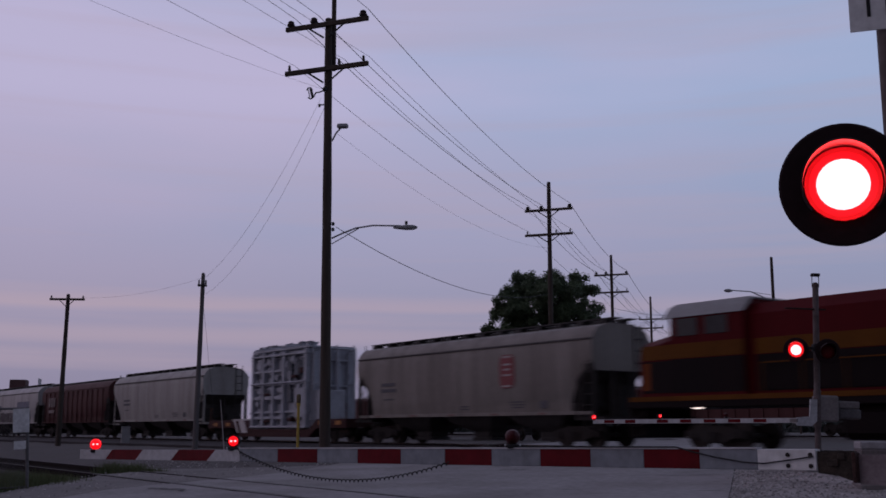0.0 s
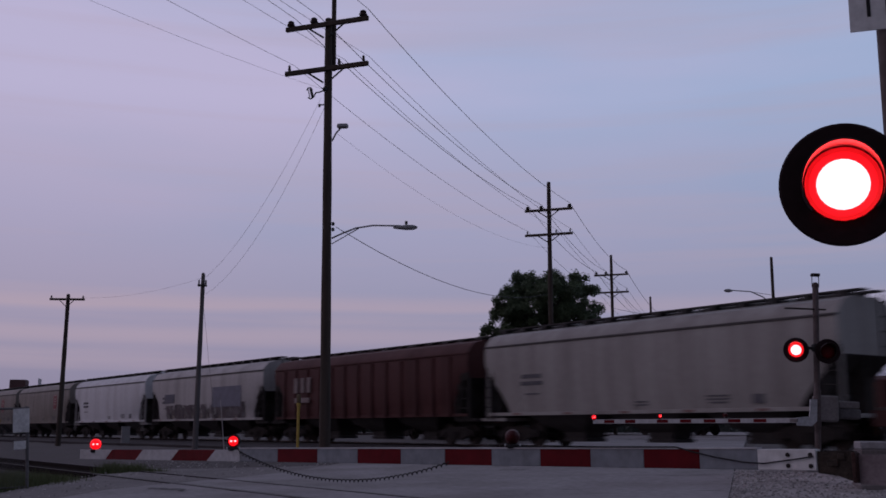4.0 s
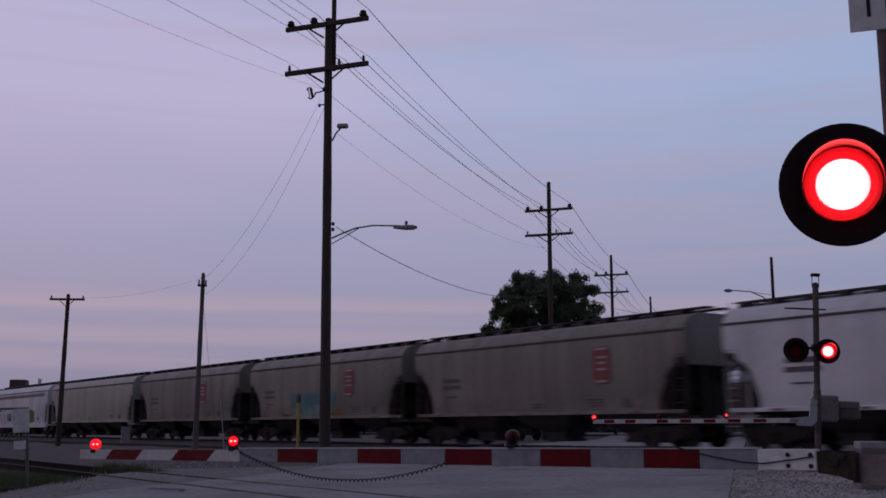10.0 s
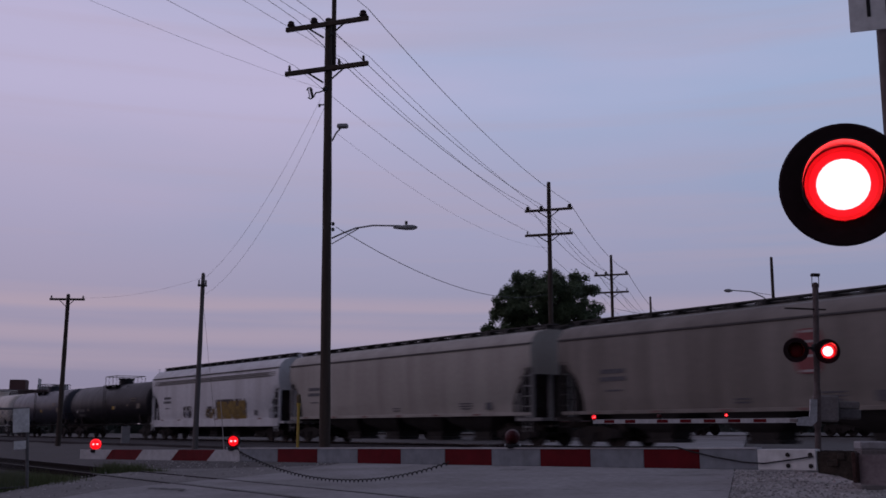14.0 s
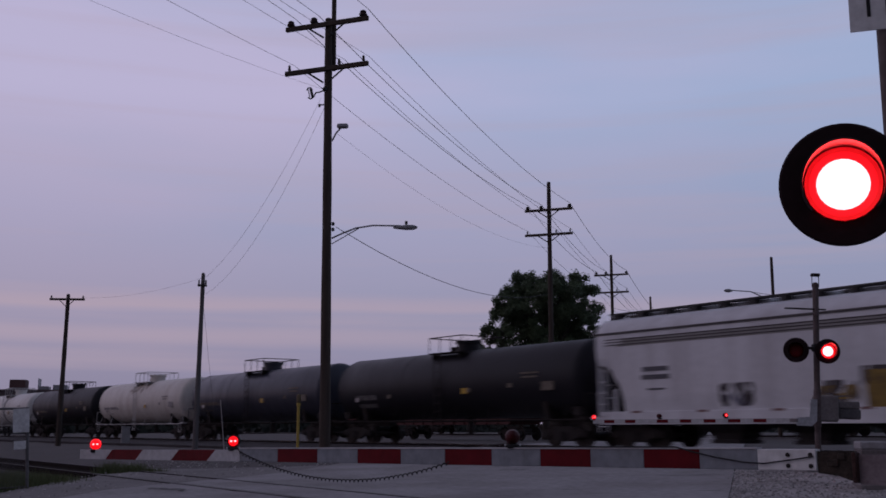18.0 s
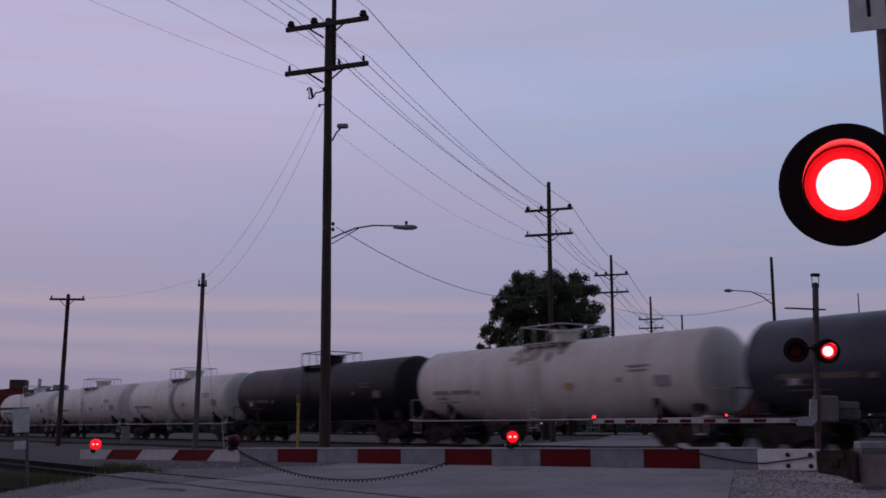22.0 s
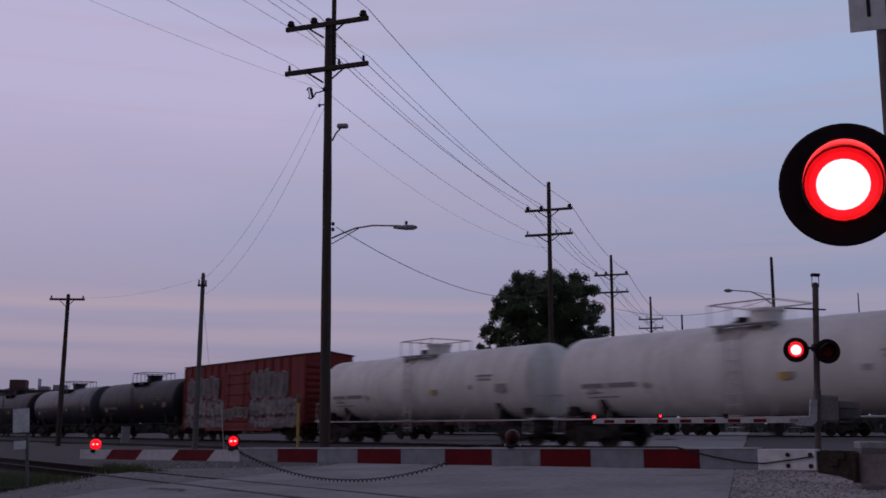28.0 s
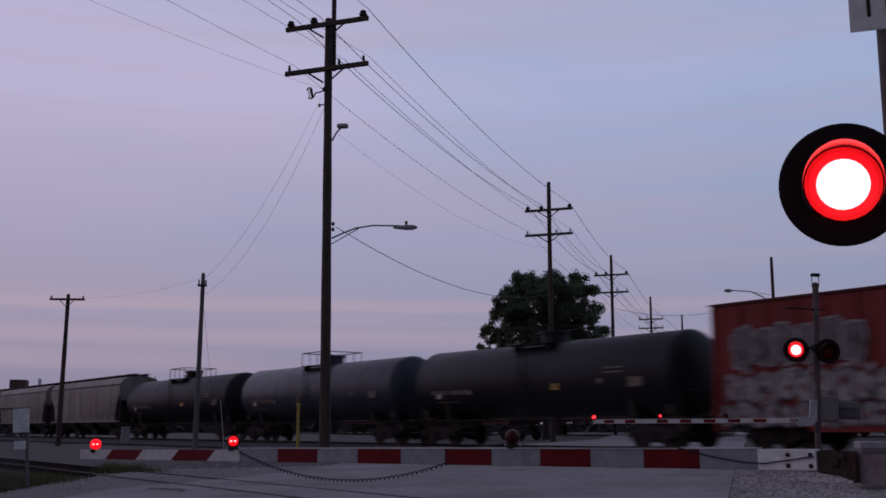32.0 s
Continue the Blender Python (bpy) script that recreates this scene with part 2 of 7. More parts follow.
def trough(x, y):
    """The siding lies in a cut beside the paved crossing."""
    n = abs(x * math.cos(NEAR_A) + y * math.sin(NEAR_A) - NEAR_N)
    return 0.36 * (1 - smoothstep(1.5, 2.5, n)) * (1 - smoothstep(-9.2, -8.4, x))


def build_ground():
    xs, ys = axis(2600, 1.0, 30), axis(2600, 1.0, 30)
    verts, faces = [], []
    for y in ys:
        for x in xs:
            d = math.hypot(x, y)
            w = 0.03 * noise.noise((x * 0.35, y * 0.35, 0)) if d < 120 else 0.0
            verts.append((x, y, ground_z(x, y) + w - 0.03 - trough(x, y)))
    nx = len(xs)
    for j in range(len(ys) - 1):
        for i in range(nx - 1):
            a = j * nx + i
            faces.append((a, a + 1, a + nx + 1, a + nx))
    me = bpy.data.meshes.new("ground")
    me.from_pydata(verts, [], faces)
    me.materials.append(dirt_mat)
    for p in me.polygons:
        p.use_smooth = True
    tagged(new("ground", me), "grey gravel and dirt ground beside the tracks", "ground", kind="structure")


build_ground()

ROAD_T = 0.2875                                     # sideways run of the road per metre away


def road_strip(name, x_left, x_right, y0, y1, lift, material, label, step=1.5, edge=None):
    """A slab strip that follows the ground; the sides are given at y = 16.4."""
    bm = B()
    rows = []
    n = int((y1 - y0) / step)
    for k in range(n + 1):
        y = y0 + (y1 - y0) * k / n
        row = []
        right = x_right + (y - 16.4) * ROAD_T
        left = min(edge + 0.12 * math.sin(y * 2.1), right - 0.2) if edge else x_left + (y - 16.4) * ROAD_T
        for f in (0.0, 0.25, 0.5, 0.75, 1.0):
            x = left + (right - left) * f
            row.append(bm.verts.new((x, y, ground_z(x, y) + lift)))
        rows.append(row)
    for a, b in zip(rows, rows[1:]):
        for k in range(4):
            bm.faces.new((a[k], a[k + 1], b[k + 1], b[k]))
    r = bmesh.ops.extrude_face_region(bm, geom=list(bm.faces))
    low = [v for v in r["geom"] if isinstance(v, bmesh.types.BMVert)]
    bmesh.ops.translate(bm, vec=(0, 0, -0.3), verts=low)
    bmesh.ops.recalc_face_normals(bm, faces=bm.faces)
    return solid(name, bm, material, label, "road", kind="structure")


road_strip("road", -7.0, 4.3, -30, 420, 0.03, concrete, "worn pale concrete road over the level crossing")
apron_mat = mat("asphalt_apron", (0.19, 0.172, 0.172), 0.95, 0.0, (0.11, 0.10, 0.095), 0.7, 0.6, 1.0, 0.5, 9.0, 0.2)
shoulder_mat = mat("pale_gravel", (0.34, 0.315, 0.31), 0.95, 0.0, (0.11, 0.10, 0.095), 0.8, 1.2, 1.0, 1.0, 16.0, 0.2)
road_strip("pavement", -11.6, -7.02, -10, 30, 0.018, apron_mat, "dusty grey asphalt apron beside the crossing road", 0.7, -8.15)
road_strip("gravel_shoulder", 4.32, 9.5, -10, 23, 0.012, shoulder_mat, "pale gravel shoulder beside the road")


# ---- tracks ----
def track(name, at, length, label, ties_from=None, ties_to=None, bed=None, head=None):
    """Two rails on wooden ties; local x runs along the track, z = 0 is the rails' top."""
    th = thing(name, label, "railway track", at, kind="structure")
    for sy in (-0.7535, 0.7535):
        bm = B()
        loft(bm, [[(x, sy + y, z) for y, z in ((-0.036, 0), (0.036, 0), (0.036, -0.04), (0.01, -0.055), (0.01, -0.14),
                                               (0.07, -0.16), (0.07, -0.172), (-0.07, -0.172), (-0.07, -0.16), (-0.01, -0.14),
                                               (-0.01, -0.055), (-0.036, -0.04))] for x in (-length / 2, length / 2)])
        rail = part("rail", bm, rail_rust, th)
        bm = B()
        box(bm, (0, sy, 0.001), (length, 0.052, 0.006))
        part("rail_head", bm, head or rail_top, rail, "worn bright rail head")
    bm = B()
    a, b = (ties_from, ties_to) if ties_from is not None else (-length / 2, length / 2)
    x = a
    k = 0
    me = None
    while x < b and k < 290:
        if me is None:
            t = B()
            box(t, (0, 0, 0), (0.22, 2.55, 0.17), bevel=0.015)
            me = finish("tie", t, tie_wood)
        share("tie", me, th, pose(x, random.uniform(-0.03, 0.03), -0.265, 0, 0, random.uniform(-1, 1)))
        x += 0.54
        k += 1
    bm = B()
    loft(bm, [[(x, y, z) for y, z in ((-1.6, -0.235), (1.6, -0.235), (2.5, -0.62), (-2.5, -0.62))] for x in (-length / 2, length / 2)])
    part("ballast", bm, bed or ballast_mat, th)
    return th


rail_rust = mat("rail_side", (0.016, 0.012, 0.012), 0.9, 0.0, (0.024, 0.017, 0.016), 0.6, 3.0, spec=0.1)
TRACK_RZ = math.degrees(math.atan2(-UY, -UX))


def on_track(q, offset=0.0, z=0.0):
    """A pose q metres up the line from the reference, offset metres beyond the main track's middle."""
    q += 1.16
    return pose(TRACK_X0 + UX * q + NX * offset, UY * q + NY * offset, RAIL_Z + z, 0, 0, TRACK_RZ)


track("main_track", on_track(80), 420, "main railway track with rusty rails on wooden ties", -60, 60)


def cinder_bed():
    """Dark oily cinders in front of the main track, up to the road."""
    bm = B()
    bm.faces.new([bm.verts.new(p) for p in ((-190, -9.3, -0.085), (28, -9.3, -0.085), (22, -0.85, -0.075), (-190, -0.85, -0.075))])
    r = bmesh.ops.extrude_face_region(bm, geom=list(bm.faces))
    bmesh.ops.translate(bm, vec=(0, 0, -0.2), verts=[v for v in r["geom"] if isinstance(v, bmesh.types.BMVert)])
    bmesh.ops.recalc_face_normals(bm, faces=bm.faces)
    solid("cinder_bed", bm, cinder, "dark oily cinder bed along the main track", "ballast", on_track(80), kind="structure")


cinder = mat("cinders", (0.040, 0.034, 0.036), 0.95, 0.0, (0.075, 0.066, 0.066), 0.6, 0.9, 1.0, 1.0, 12.0, 0.15)
cinder_bed()

rail_dull = mat("dull_rail_head", (0.15, 0.14, 0.142), 0.9, 0.0, (0.08, 0.07, 0.07), 0.6, 4.0)

# the nearer track, sunk into the road
# oil-dark cinders, with the shade between the rails added to their colour
oily = mat("shaded_oily_cinders", (0.024, 0.020, 0.021), 0.95, 0.0, (0.045, 0.038, 0.038), 0.6, 0.9, 1.0, 1.0, 12.0, 0.15)
NEAR_AT = pose(-1.157, 16.893, 0.338, 0, 0, math.degrees(math.atan2(-math.cos(NEAR_A), math.sin(NEAR_A))))
track("near_track", NEAR_AT, 160, "rusty siding track sunk flush into the crossing", -75, -12, oily, rail_dull)
bed = B()
box(bed, (-44, 0, -0.24), (63, 3.4, 0.12))
solid("siding_bed", bed, oily, "dark cinders with painted shade between the siding rails", "ballast", NEAR_AT, kind="structure")


# ---- rolling stock ----
def truck_meshes():
    frame_bm, wheel_bm, bolster_bm, coupler_bm = B(), B(), B(), B()
    # cast side frame: an arched beam with two journal boxes
    outline = [(-1.25, 0.36), (-1.25, 0.60), (-0.95, 0.66), (-0.45, 0.78), (0.45, 0.78), (0.95, 0.66), (1.25, 0.60), (1.25, 0.36),
               (1.05, 0.36), (1.0, 0.50), (0.5, 0.26), (0.3, 0.20), (-0.3, 0.20), (-0.5, 0.26), (-1.0, 0.50), (-1.05, 0.36)]
    loft(frame_bm, [[(x, y, z) for x, z in outline] for y in (-0.09, 0.09)])
    for x in (-0.89, 0.89):
        tube(frame_bm, (x, -0.16, 0.457), (x, 0.1, 0.457), 0.12, 10)
    for x in (-0.16, 0.0, 0.16):
        tube(frame_bm, (x, -0.10, 0.24), (x, -0.10, 0.56), 0.06, 8)
    for sy in (-0.75, 0.75):
        s = 1 if sy > 0 else -1
        lathe(wheel_bm, [(sy - s * 0.07, 0.485), (sy - s * 0.04, 0.485), (sy - s * 0.035, 0.462), (sy + s * 0.06, 0.455),
                         (sy + s * 0.06, 0.39), (sy + s * 0.02, 0.37), (sy + s * 0.03, 0.14), (sy + s * 0.08, 0.12)], "y", 24)
        for k in range(3):
            w = k * 2 * math.pi / 3
            box(wheel_bm, (0.25 * math.cos(w), sy + s * 0.035, 0.25 * math.sin(w)), (0.07, 0.012, 0.07))
    tube(wheel_bm, (0, -1.1, 0), (0, 1.1, 0), 0.08, 10)
    box(bolster_bm, (0, 0, 0.62), (0.36, 2.1, 0.26), bevel=0.03)
    tube(bolster_bm, (0, 0, 0.7), (0, 0, 0.86), 0.2, 12)
    box(coupler_bm, (0.30, 0, 0.86), (0.75, 0.16, 0.18), bevel=0.02)
    box(coupler_bm, (0.75, 0.03, 0.86), (0.26, 0.30, 0.28), bevel=0.05)
    pipe(coupler_bm, [(0.1, 0.35, 0.85), (0.4, 0.36, 0.55), (0.75, 0.3, 0.42), (1.0, 0.25, 0.5)], 0.025)
    return (finish("side_frame", frame_bm, steel, 0.6), finish("wheelset", wheel_bm, wheel_steel, 0.6),
            finish("bolster", bolster_bm, steel, 0.6), finish("coupler", coupler_bm, steel, 0.6))


SIDE_FRAME, WHEELSET, BOLSTER, COUPLER = truck_meshes()
WHEELSETS = []


def running_gear(car, length, truck_at):
    for s in (-1, 1):
        tr = new("truck", BOLSTER)
        tr.parent = car
        tr.matrix_local = pose(s * truck_at, 0, 0)
        share("side_frame", SIDE_FRAME, tr, pose(0, -1.0, 0))
        share("side_frame", SIDE_FRAME, tr, pose(0, 1.0, 0, 0, 0, 180))
        for x in (-0.89, 0.89):
            w = share("wheelset", WHEELSET, tr, pose(x, 0, 0.457))
            WHEELSETS.append((w, x))
        share("coupler", COUPLER, car, pose(s * (length / 2 - 0.3), 0, 0, 0, 0, 0 if s > 0 else 180))


def ladder(bm, x, y, z0, z1, w=0.42, along="x", rungs=7, r=0.018):
    d = Vector((1, 0, 0)) if along == "x" else Vector((0, 1, 0))
    a, b = Vector((x, y, 0)) - d * w / 2, Vector((x, y, 0)) + d * w / 2
    for p in (a, b):
        tube(bm, p + Vector((0, 0, z0)), p + Vector((0, 0, z1)), r * 1.3, 6)
    for k in range(rungs):
        z = z0 + (z1 - z0) * (k + 0.5) / rungs
        tube(bm, a + Vector((0, 0, z)), b + Vector((0, 0, z)), r, 6)


def bars(car, name, x, z, rows, material, y=None, h=0.11, gap=0.2, label=""):
    """Lettering too blurred to read, as rows of bars; rows are their widths."""
    bm = B()
    for k, w in enumerate(rows):
        c = x
        zz = z - k * gap
        box(bm, (c, side_y(zz) - 0.006 if y is None else y, zz), (w, 0.012, h))
    part(name, bm, material, car, label)


def emblem(car, x, z, s=1.0):
    """A red shield with pale bars."""
    bm = B()
    w, h = 0.48 * s, 0.68 * s
    ring = [(-0.62, -1), (0.62, -1), (0.86, -0.84), (1, -0.5), (0.96, 0.0), (1, 0.5), (0.86, 0.84), (0.62, 1), (-0.62, 1), (-0.86, 0.84), (-1, 0.5), (-0.96, 0.0), (-1, -0.5), (-0.86, -0.84)]
    loft(bm, [[(x + a * w, y, z + b * h) for a, b in ring] for y in (-1.612, -1.628)])
    e = part("emblem", bm, emblem_red, car, "red shield emblem with pale bars")
    for zz, ww in ((0.88, 1.2), (0.42, 1.1), (0.12, 0.8), (-0.22, 1.1), (-0.88, 1.2)):
        bm = B()
        box(bm, (x, -1.630, z + zz * h), (ww * w, 0.008, 0.11 * h))
        part("emblem_bar", bm, pale_mark, e)


emblem_red = mat("emblem_red", (0.25, 0.058, 0.066), 0.6, 0.0, (0.2, 0.06, 0.05), 0.5, 4.0)
pale_mark = mat("pale_lettering", (0.42, 0.38, 0.38), 0.7, 0.0, (0.3, 0.25, 0.24), 0.4, 6.0)
dark_mark = mat("dark_lettering", (0.09, 0.085, 0.10), 0.7, 0.0, (0.2, 0.2, 0.2), 0.5, 6.0)
yellow_mark = mat("yellow_placard", (0.55, 0.33, 0.03), 0.6, 0.0, (0.3, 0.2, 0.05), 0.3, 6.0)


def spray(car, name, x0, x1, z0, z1, material, y, seed, count, label, size=0.5, ragged=0.35):
    """Spray paint: overlapping rounded strokes, each a thin raised coat."""
    rnd = random.Random(seed)
    bm = B()
    for k in range(count):
        cx, cz = rnd.uniform(x0, x1), rnd.uniform(z0, z1)
        w, h, a = size * rnd.uniform(0.25, 0.6), size * rnd.uniform(0.6, 1.4), rnd.uniform(-0.5, 0.5)
        n = 10
        ring = []
        for i in range(n):
            t = 2 * math.pi * i / n
            rr = 1 + ragged * rnd.uniform(-1, 1)
            px, pz = w * math.cos(t) * rr, h * math.sin(t) * rr
            qx, qz = cx + px * math.cos(a) - pz * math.sin(a), cz + px * math.sin(a) + pz * math.cos(a)
            ring.append((min(max(qx, x0), x1), min(max(qz, z0), z1)))
        lift = -0.0004 * k - 0.004
        bm.faces.new([bm.verts.new((p, (side_y(q) if y is None else y) + lift, q)) for p, q in ring])
    bmesh.ops.recalc_face_normals(bm, faces=bm.faces)
    return tagged(part(name, bm, material, car, label, smooth=0), kind="stuff")


def side_y(z):
    """The bulging side of a covered hopper."""
    return -1.60 + 0.16 * (min(abs(z - 3.0), 1.9) / 1.9) ** 2.2


def hopper(q0, q1, label, paint, ribs=False, long_cut=1.3, rise=0.13, deep_sill=False, seams=True, group="covered hopper cars", ends=None,
           bays=3, slant=False):
    """A covered hopper; q0 and q1 are the T of its front and rear ends. Returns the thing, in metres from its middle."""
    length = (q1 - q0) * SPEED
    car = thing("covered_hopper", label, "hopper car", on_track((q0 + q1) / 2 * SPEED), group)
    car["q"] = (q0 + q1) / 2 * SPEED
    h = length / 2
    prof = [(side_y(1.18 + 2.74 * z / 0.92), z) for z in (0.0, 0.10, 0.22, 0.36, 0.50, 0.64, 0.78, 0.92)]
    prof += [(-1.47, 1.02), (-1.22, 1.135), (-0.6, 1.21)]
    prof = prof + [(-y, z) for y, z in reversed(prof)]

    def section(x, zb):
        return [(x, y, zb + (eave - zb) * z / 0.92 if z <= 0.92 else eave + (z - 0.92) * 2.15) for y, z in prof]
    bm = B()
    eave = 3.92 + rise
    walk_z = 4.655 + rise * 1.5
    zmid = 1.24
    zend = 2.85
    cut = [(long_cut * f, zmid + (zend - zmid) * (1 - f ** 2.2) ** 0.55) for f in (0.0, 0.3, 0.55, 0.75, 0.88, 0.96, 1.0)]
    if slant:
        cut = [(0.0, zend + 0.03), (0.05, zend), (0.45, 2.52), (0.95, 2.05), (1.3, 1.62), (1.48, 1.36), (1.55, zmid)]
    xs = [(-h + d, z) for d, z in cut] + [(0, zmid)] + [(h - d, z) for d, z in reversed(cut)]
    loft(bm, [section(x, z) for x, z in xs])
    body = part("body", bm, paint, car, smooth=0.5)
    body.data.materials.append(shade_black)
    # downward faces go near-black: their shade is put into the colour
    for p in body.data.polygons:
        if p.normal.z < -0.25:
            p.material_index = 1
    # top chord, darkened as the roof overhang's shadow unless ribbed, and side sill
    for sy in (-1, 1):
        bm = B()
        box(bm, (0, sy * 1.575, eave), (length, 0.10, 0.07), bevel=0.01)
        part("top_chord", bm, paint if ribs else chord_grey, car)
        bm = B()
        if deep_sill:
            box(bm, (0, sy * 1.47, 1.06), (length - 0.3, 0.12, 0.46), bevel=0.01)
        else:
            box(bm, (0, sy * 1.47, 1.27), (length - 0.3, 0.12, 0.13), bevel=0.01)
        part("side_sill", bm, paint, car)
    if ribs:
        me = None
        n = 13
        for k in range(n):
            x = -h + 1.3 + (length - 2.6) * k / (n - 1)
            if me is None:
                t = B()
                loft(t, [[(a, b, z) for a, b in ((-0.08, 0.03), (-0.05, -0.07), (0.05, -0.07), (0.08, 0.03))] for z in (1.26, eave - 0.1)])
                me = finish("side_post", t, paint)
            share("side_post", me, car, pose(x, -1.60, 0))
            share("side_post", me, car, pose(x, 1.60, 0, 0, 0, 180))
    elif seams:
        me = None
        for k in range(5):
            x = -h + 2.2 + (length - 4.4) * k / 4
            if me is None:
                t = B()
                for zz in (1.5, 2.0, 2.5, 3.0, 3.5):
                    box(t, (0, side_y(zz) + 1.600, zz), (0.07, 0.02, 0.5))
                me = finish("side_seam", t, paint)
            share("side_seam", me, car, pose(x, -1.600, 0))
    # running board on stands, hatches under it
    bm = B()
    for y in (-0.42, 0.42):
        box(bm, (0, y, walk_z), (length + 0.5, 0.42, 0.05))
    k = -h + 0.1
    while k < h:
        for y in (-0.42, 0.42):
            box(bm, (k, y, walk_z - 0.15), (0.30, 0.44, 0.28))
        k += 1.25
    part("running_board", bm, galv_walk, car)
    me = None
    for k in range(8):
        if me is None:
            t = B()
            box(t, (0, 0, walk_z - 0.09), (1.5, 0.34, 0.16), bevel=0.03)
            me = finish("roof_hatch", t, paint)
        share("roof_hatch", me, car, pose(-h + 1.4 + (length - 2.8) * k / 7, 0, 0))
    # discharge chutes
    reach = h - 1.75 - 1.3
    span = 2 * reach / bays
    for k in range(bays):
        cx = 0.35 + (span if bays > 3 else 4.45) * (k - (bays - 1) / 2)
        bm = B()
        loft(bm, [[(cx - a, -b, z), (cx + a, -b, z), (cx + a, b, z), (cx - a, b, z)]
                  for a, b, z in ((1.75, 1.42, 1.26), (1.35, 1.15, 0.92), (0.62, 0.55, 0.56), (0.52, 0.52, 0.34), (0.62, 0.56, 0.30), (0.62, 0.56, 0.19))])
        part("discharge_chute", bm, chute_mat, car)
    # end platforms, corner posts and ladders, by default blackened as if in shade
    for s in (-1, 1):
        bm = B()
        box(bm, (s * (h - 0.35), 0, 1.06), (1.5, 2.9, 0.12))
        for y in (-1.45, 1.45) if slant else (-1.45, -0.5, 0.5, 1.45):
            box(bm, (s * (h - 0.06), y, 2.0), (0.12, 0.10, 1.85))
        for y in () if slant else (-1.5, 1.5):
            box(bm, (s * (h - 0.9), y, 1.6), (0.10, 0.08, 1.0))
        part("end_frame", bm, ends or shade_black, car)
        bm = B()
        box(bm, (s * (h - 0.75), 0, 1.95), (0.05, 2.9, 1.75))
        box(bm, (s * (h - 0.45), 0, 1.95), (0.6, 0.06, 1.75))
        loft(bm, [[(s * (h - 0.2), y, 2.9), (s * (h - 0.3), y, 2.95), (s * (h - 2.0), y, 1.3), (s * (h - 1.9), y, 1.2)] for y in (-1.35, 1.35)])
        part("slope_sheet", bm, shade_black, car, "slope sheet and webs under the end, painted shade-dark")
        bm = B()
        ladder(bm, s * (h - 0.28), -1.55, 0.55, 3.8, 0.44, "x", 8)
        part("ladder", bm, shade_black if slant else ends or shade_black, car)
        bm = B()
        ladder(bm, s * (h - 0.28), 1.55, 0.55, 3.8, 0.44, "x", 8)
        part("ladder", bm, shade_black if slant else ends or shade_black, car)
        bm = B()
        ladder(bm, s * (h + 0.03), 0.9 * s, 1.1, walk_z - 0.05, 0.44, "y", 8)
        part("ladder", bm, shade_black if slant else ends or shade_black, car)
        bm = B()
        tube(bm, (s * (h - 0.75), 0.45, 1.5), (s * (h - 0.75), -0.55, 1.5), 0.22, 12)
        tube(bm, (s * (h - 0.5), -0.9, 1.75), (s * (h - 0.46), -0.9, 1.75), 0.28, 14)
        part("brake_gear", bm, steel, car)
    bm = B()
    box(bm, (0, 0, 0.98), (length - 0.4, 0.3, 0.3))
    part("center_sill", bm, steel, car)
    running_gear(car, length + 0.5, h - 1.5)
    return car


# near-black standing for the shade under and between the car ends
shade_black = mat("hopper_shade_black", (0.046, 0.038, 0.036), 0.9, 0.0, (0.02, 0.017, 0.016), 0.6, 2.0)
chord_grey = mat("chord_shade", (0.10, 0.09, 0.09), 0.8, 0.0, (0.05, 0.045, 0.045), 0.5, 3.0)
galv_walk = mat("roof_walk", (0.06, 0.055, 0.055), 0.7, 0.3, (0.03, 0.03, 0.03), 0.5, 3.0)
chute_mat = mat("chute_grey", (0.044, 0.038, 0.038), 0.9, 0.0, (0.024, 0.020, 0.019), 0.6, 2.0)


def car_paint(name, color, dirt=(0.10, 0.085, 0.08), amount=0.5, rough=0.55, spec=0.35):
    return mat(name, color, rough, 0.0, dirt, amount, 1.1, 0.08, 0.04, 5.0, spec, (0.93, 1.05))


TANK_R = 1.535


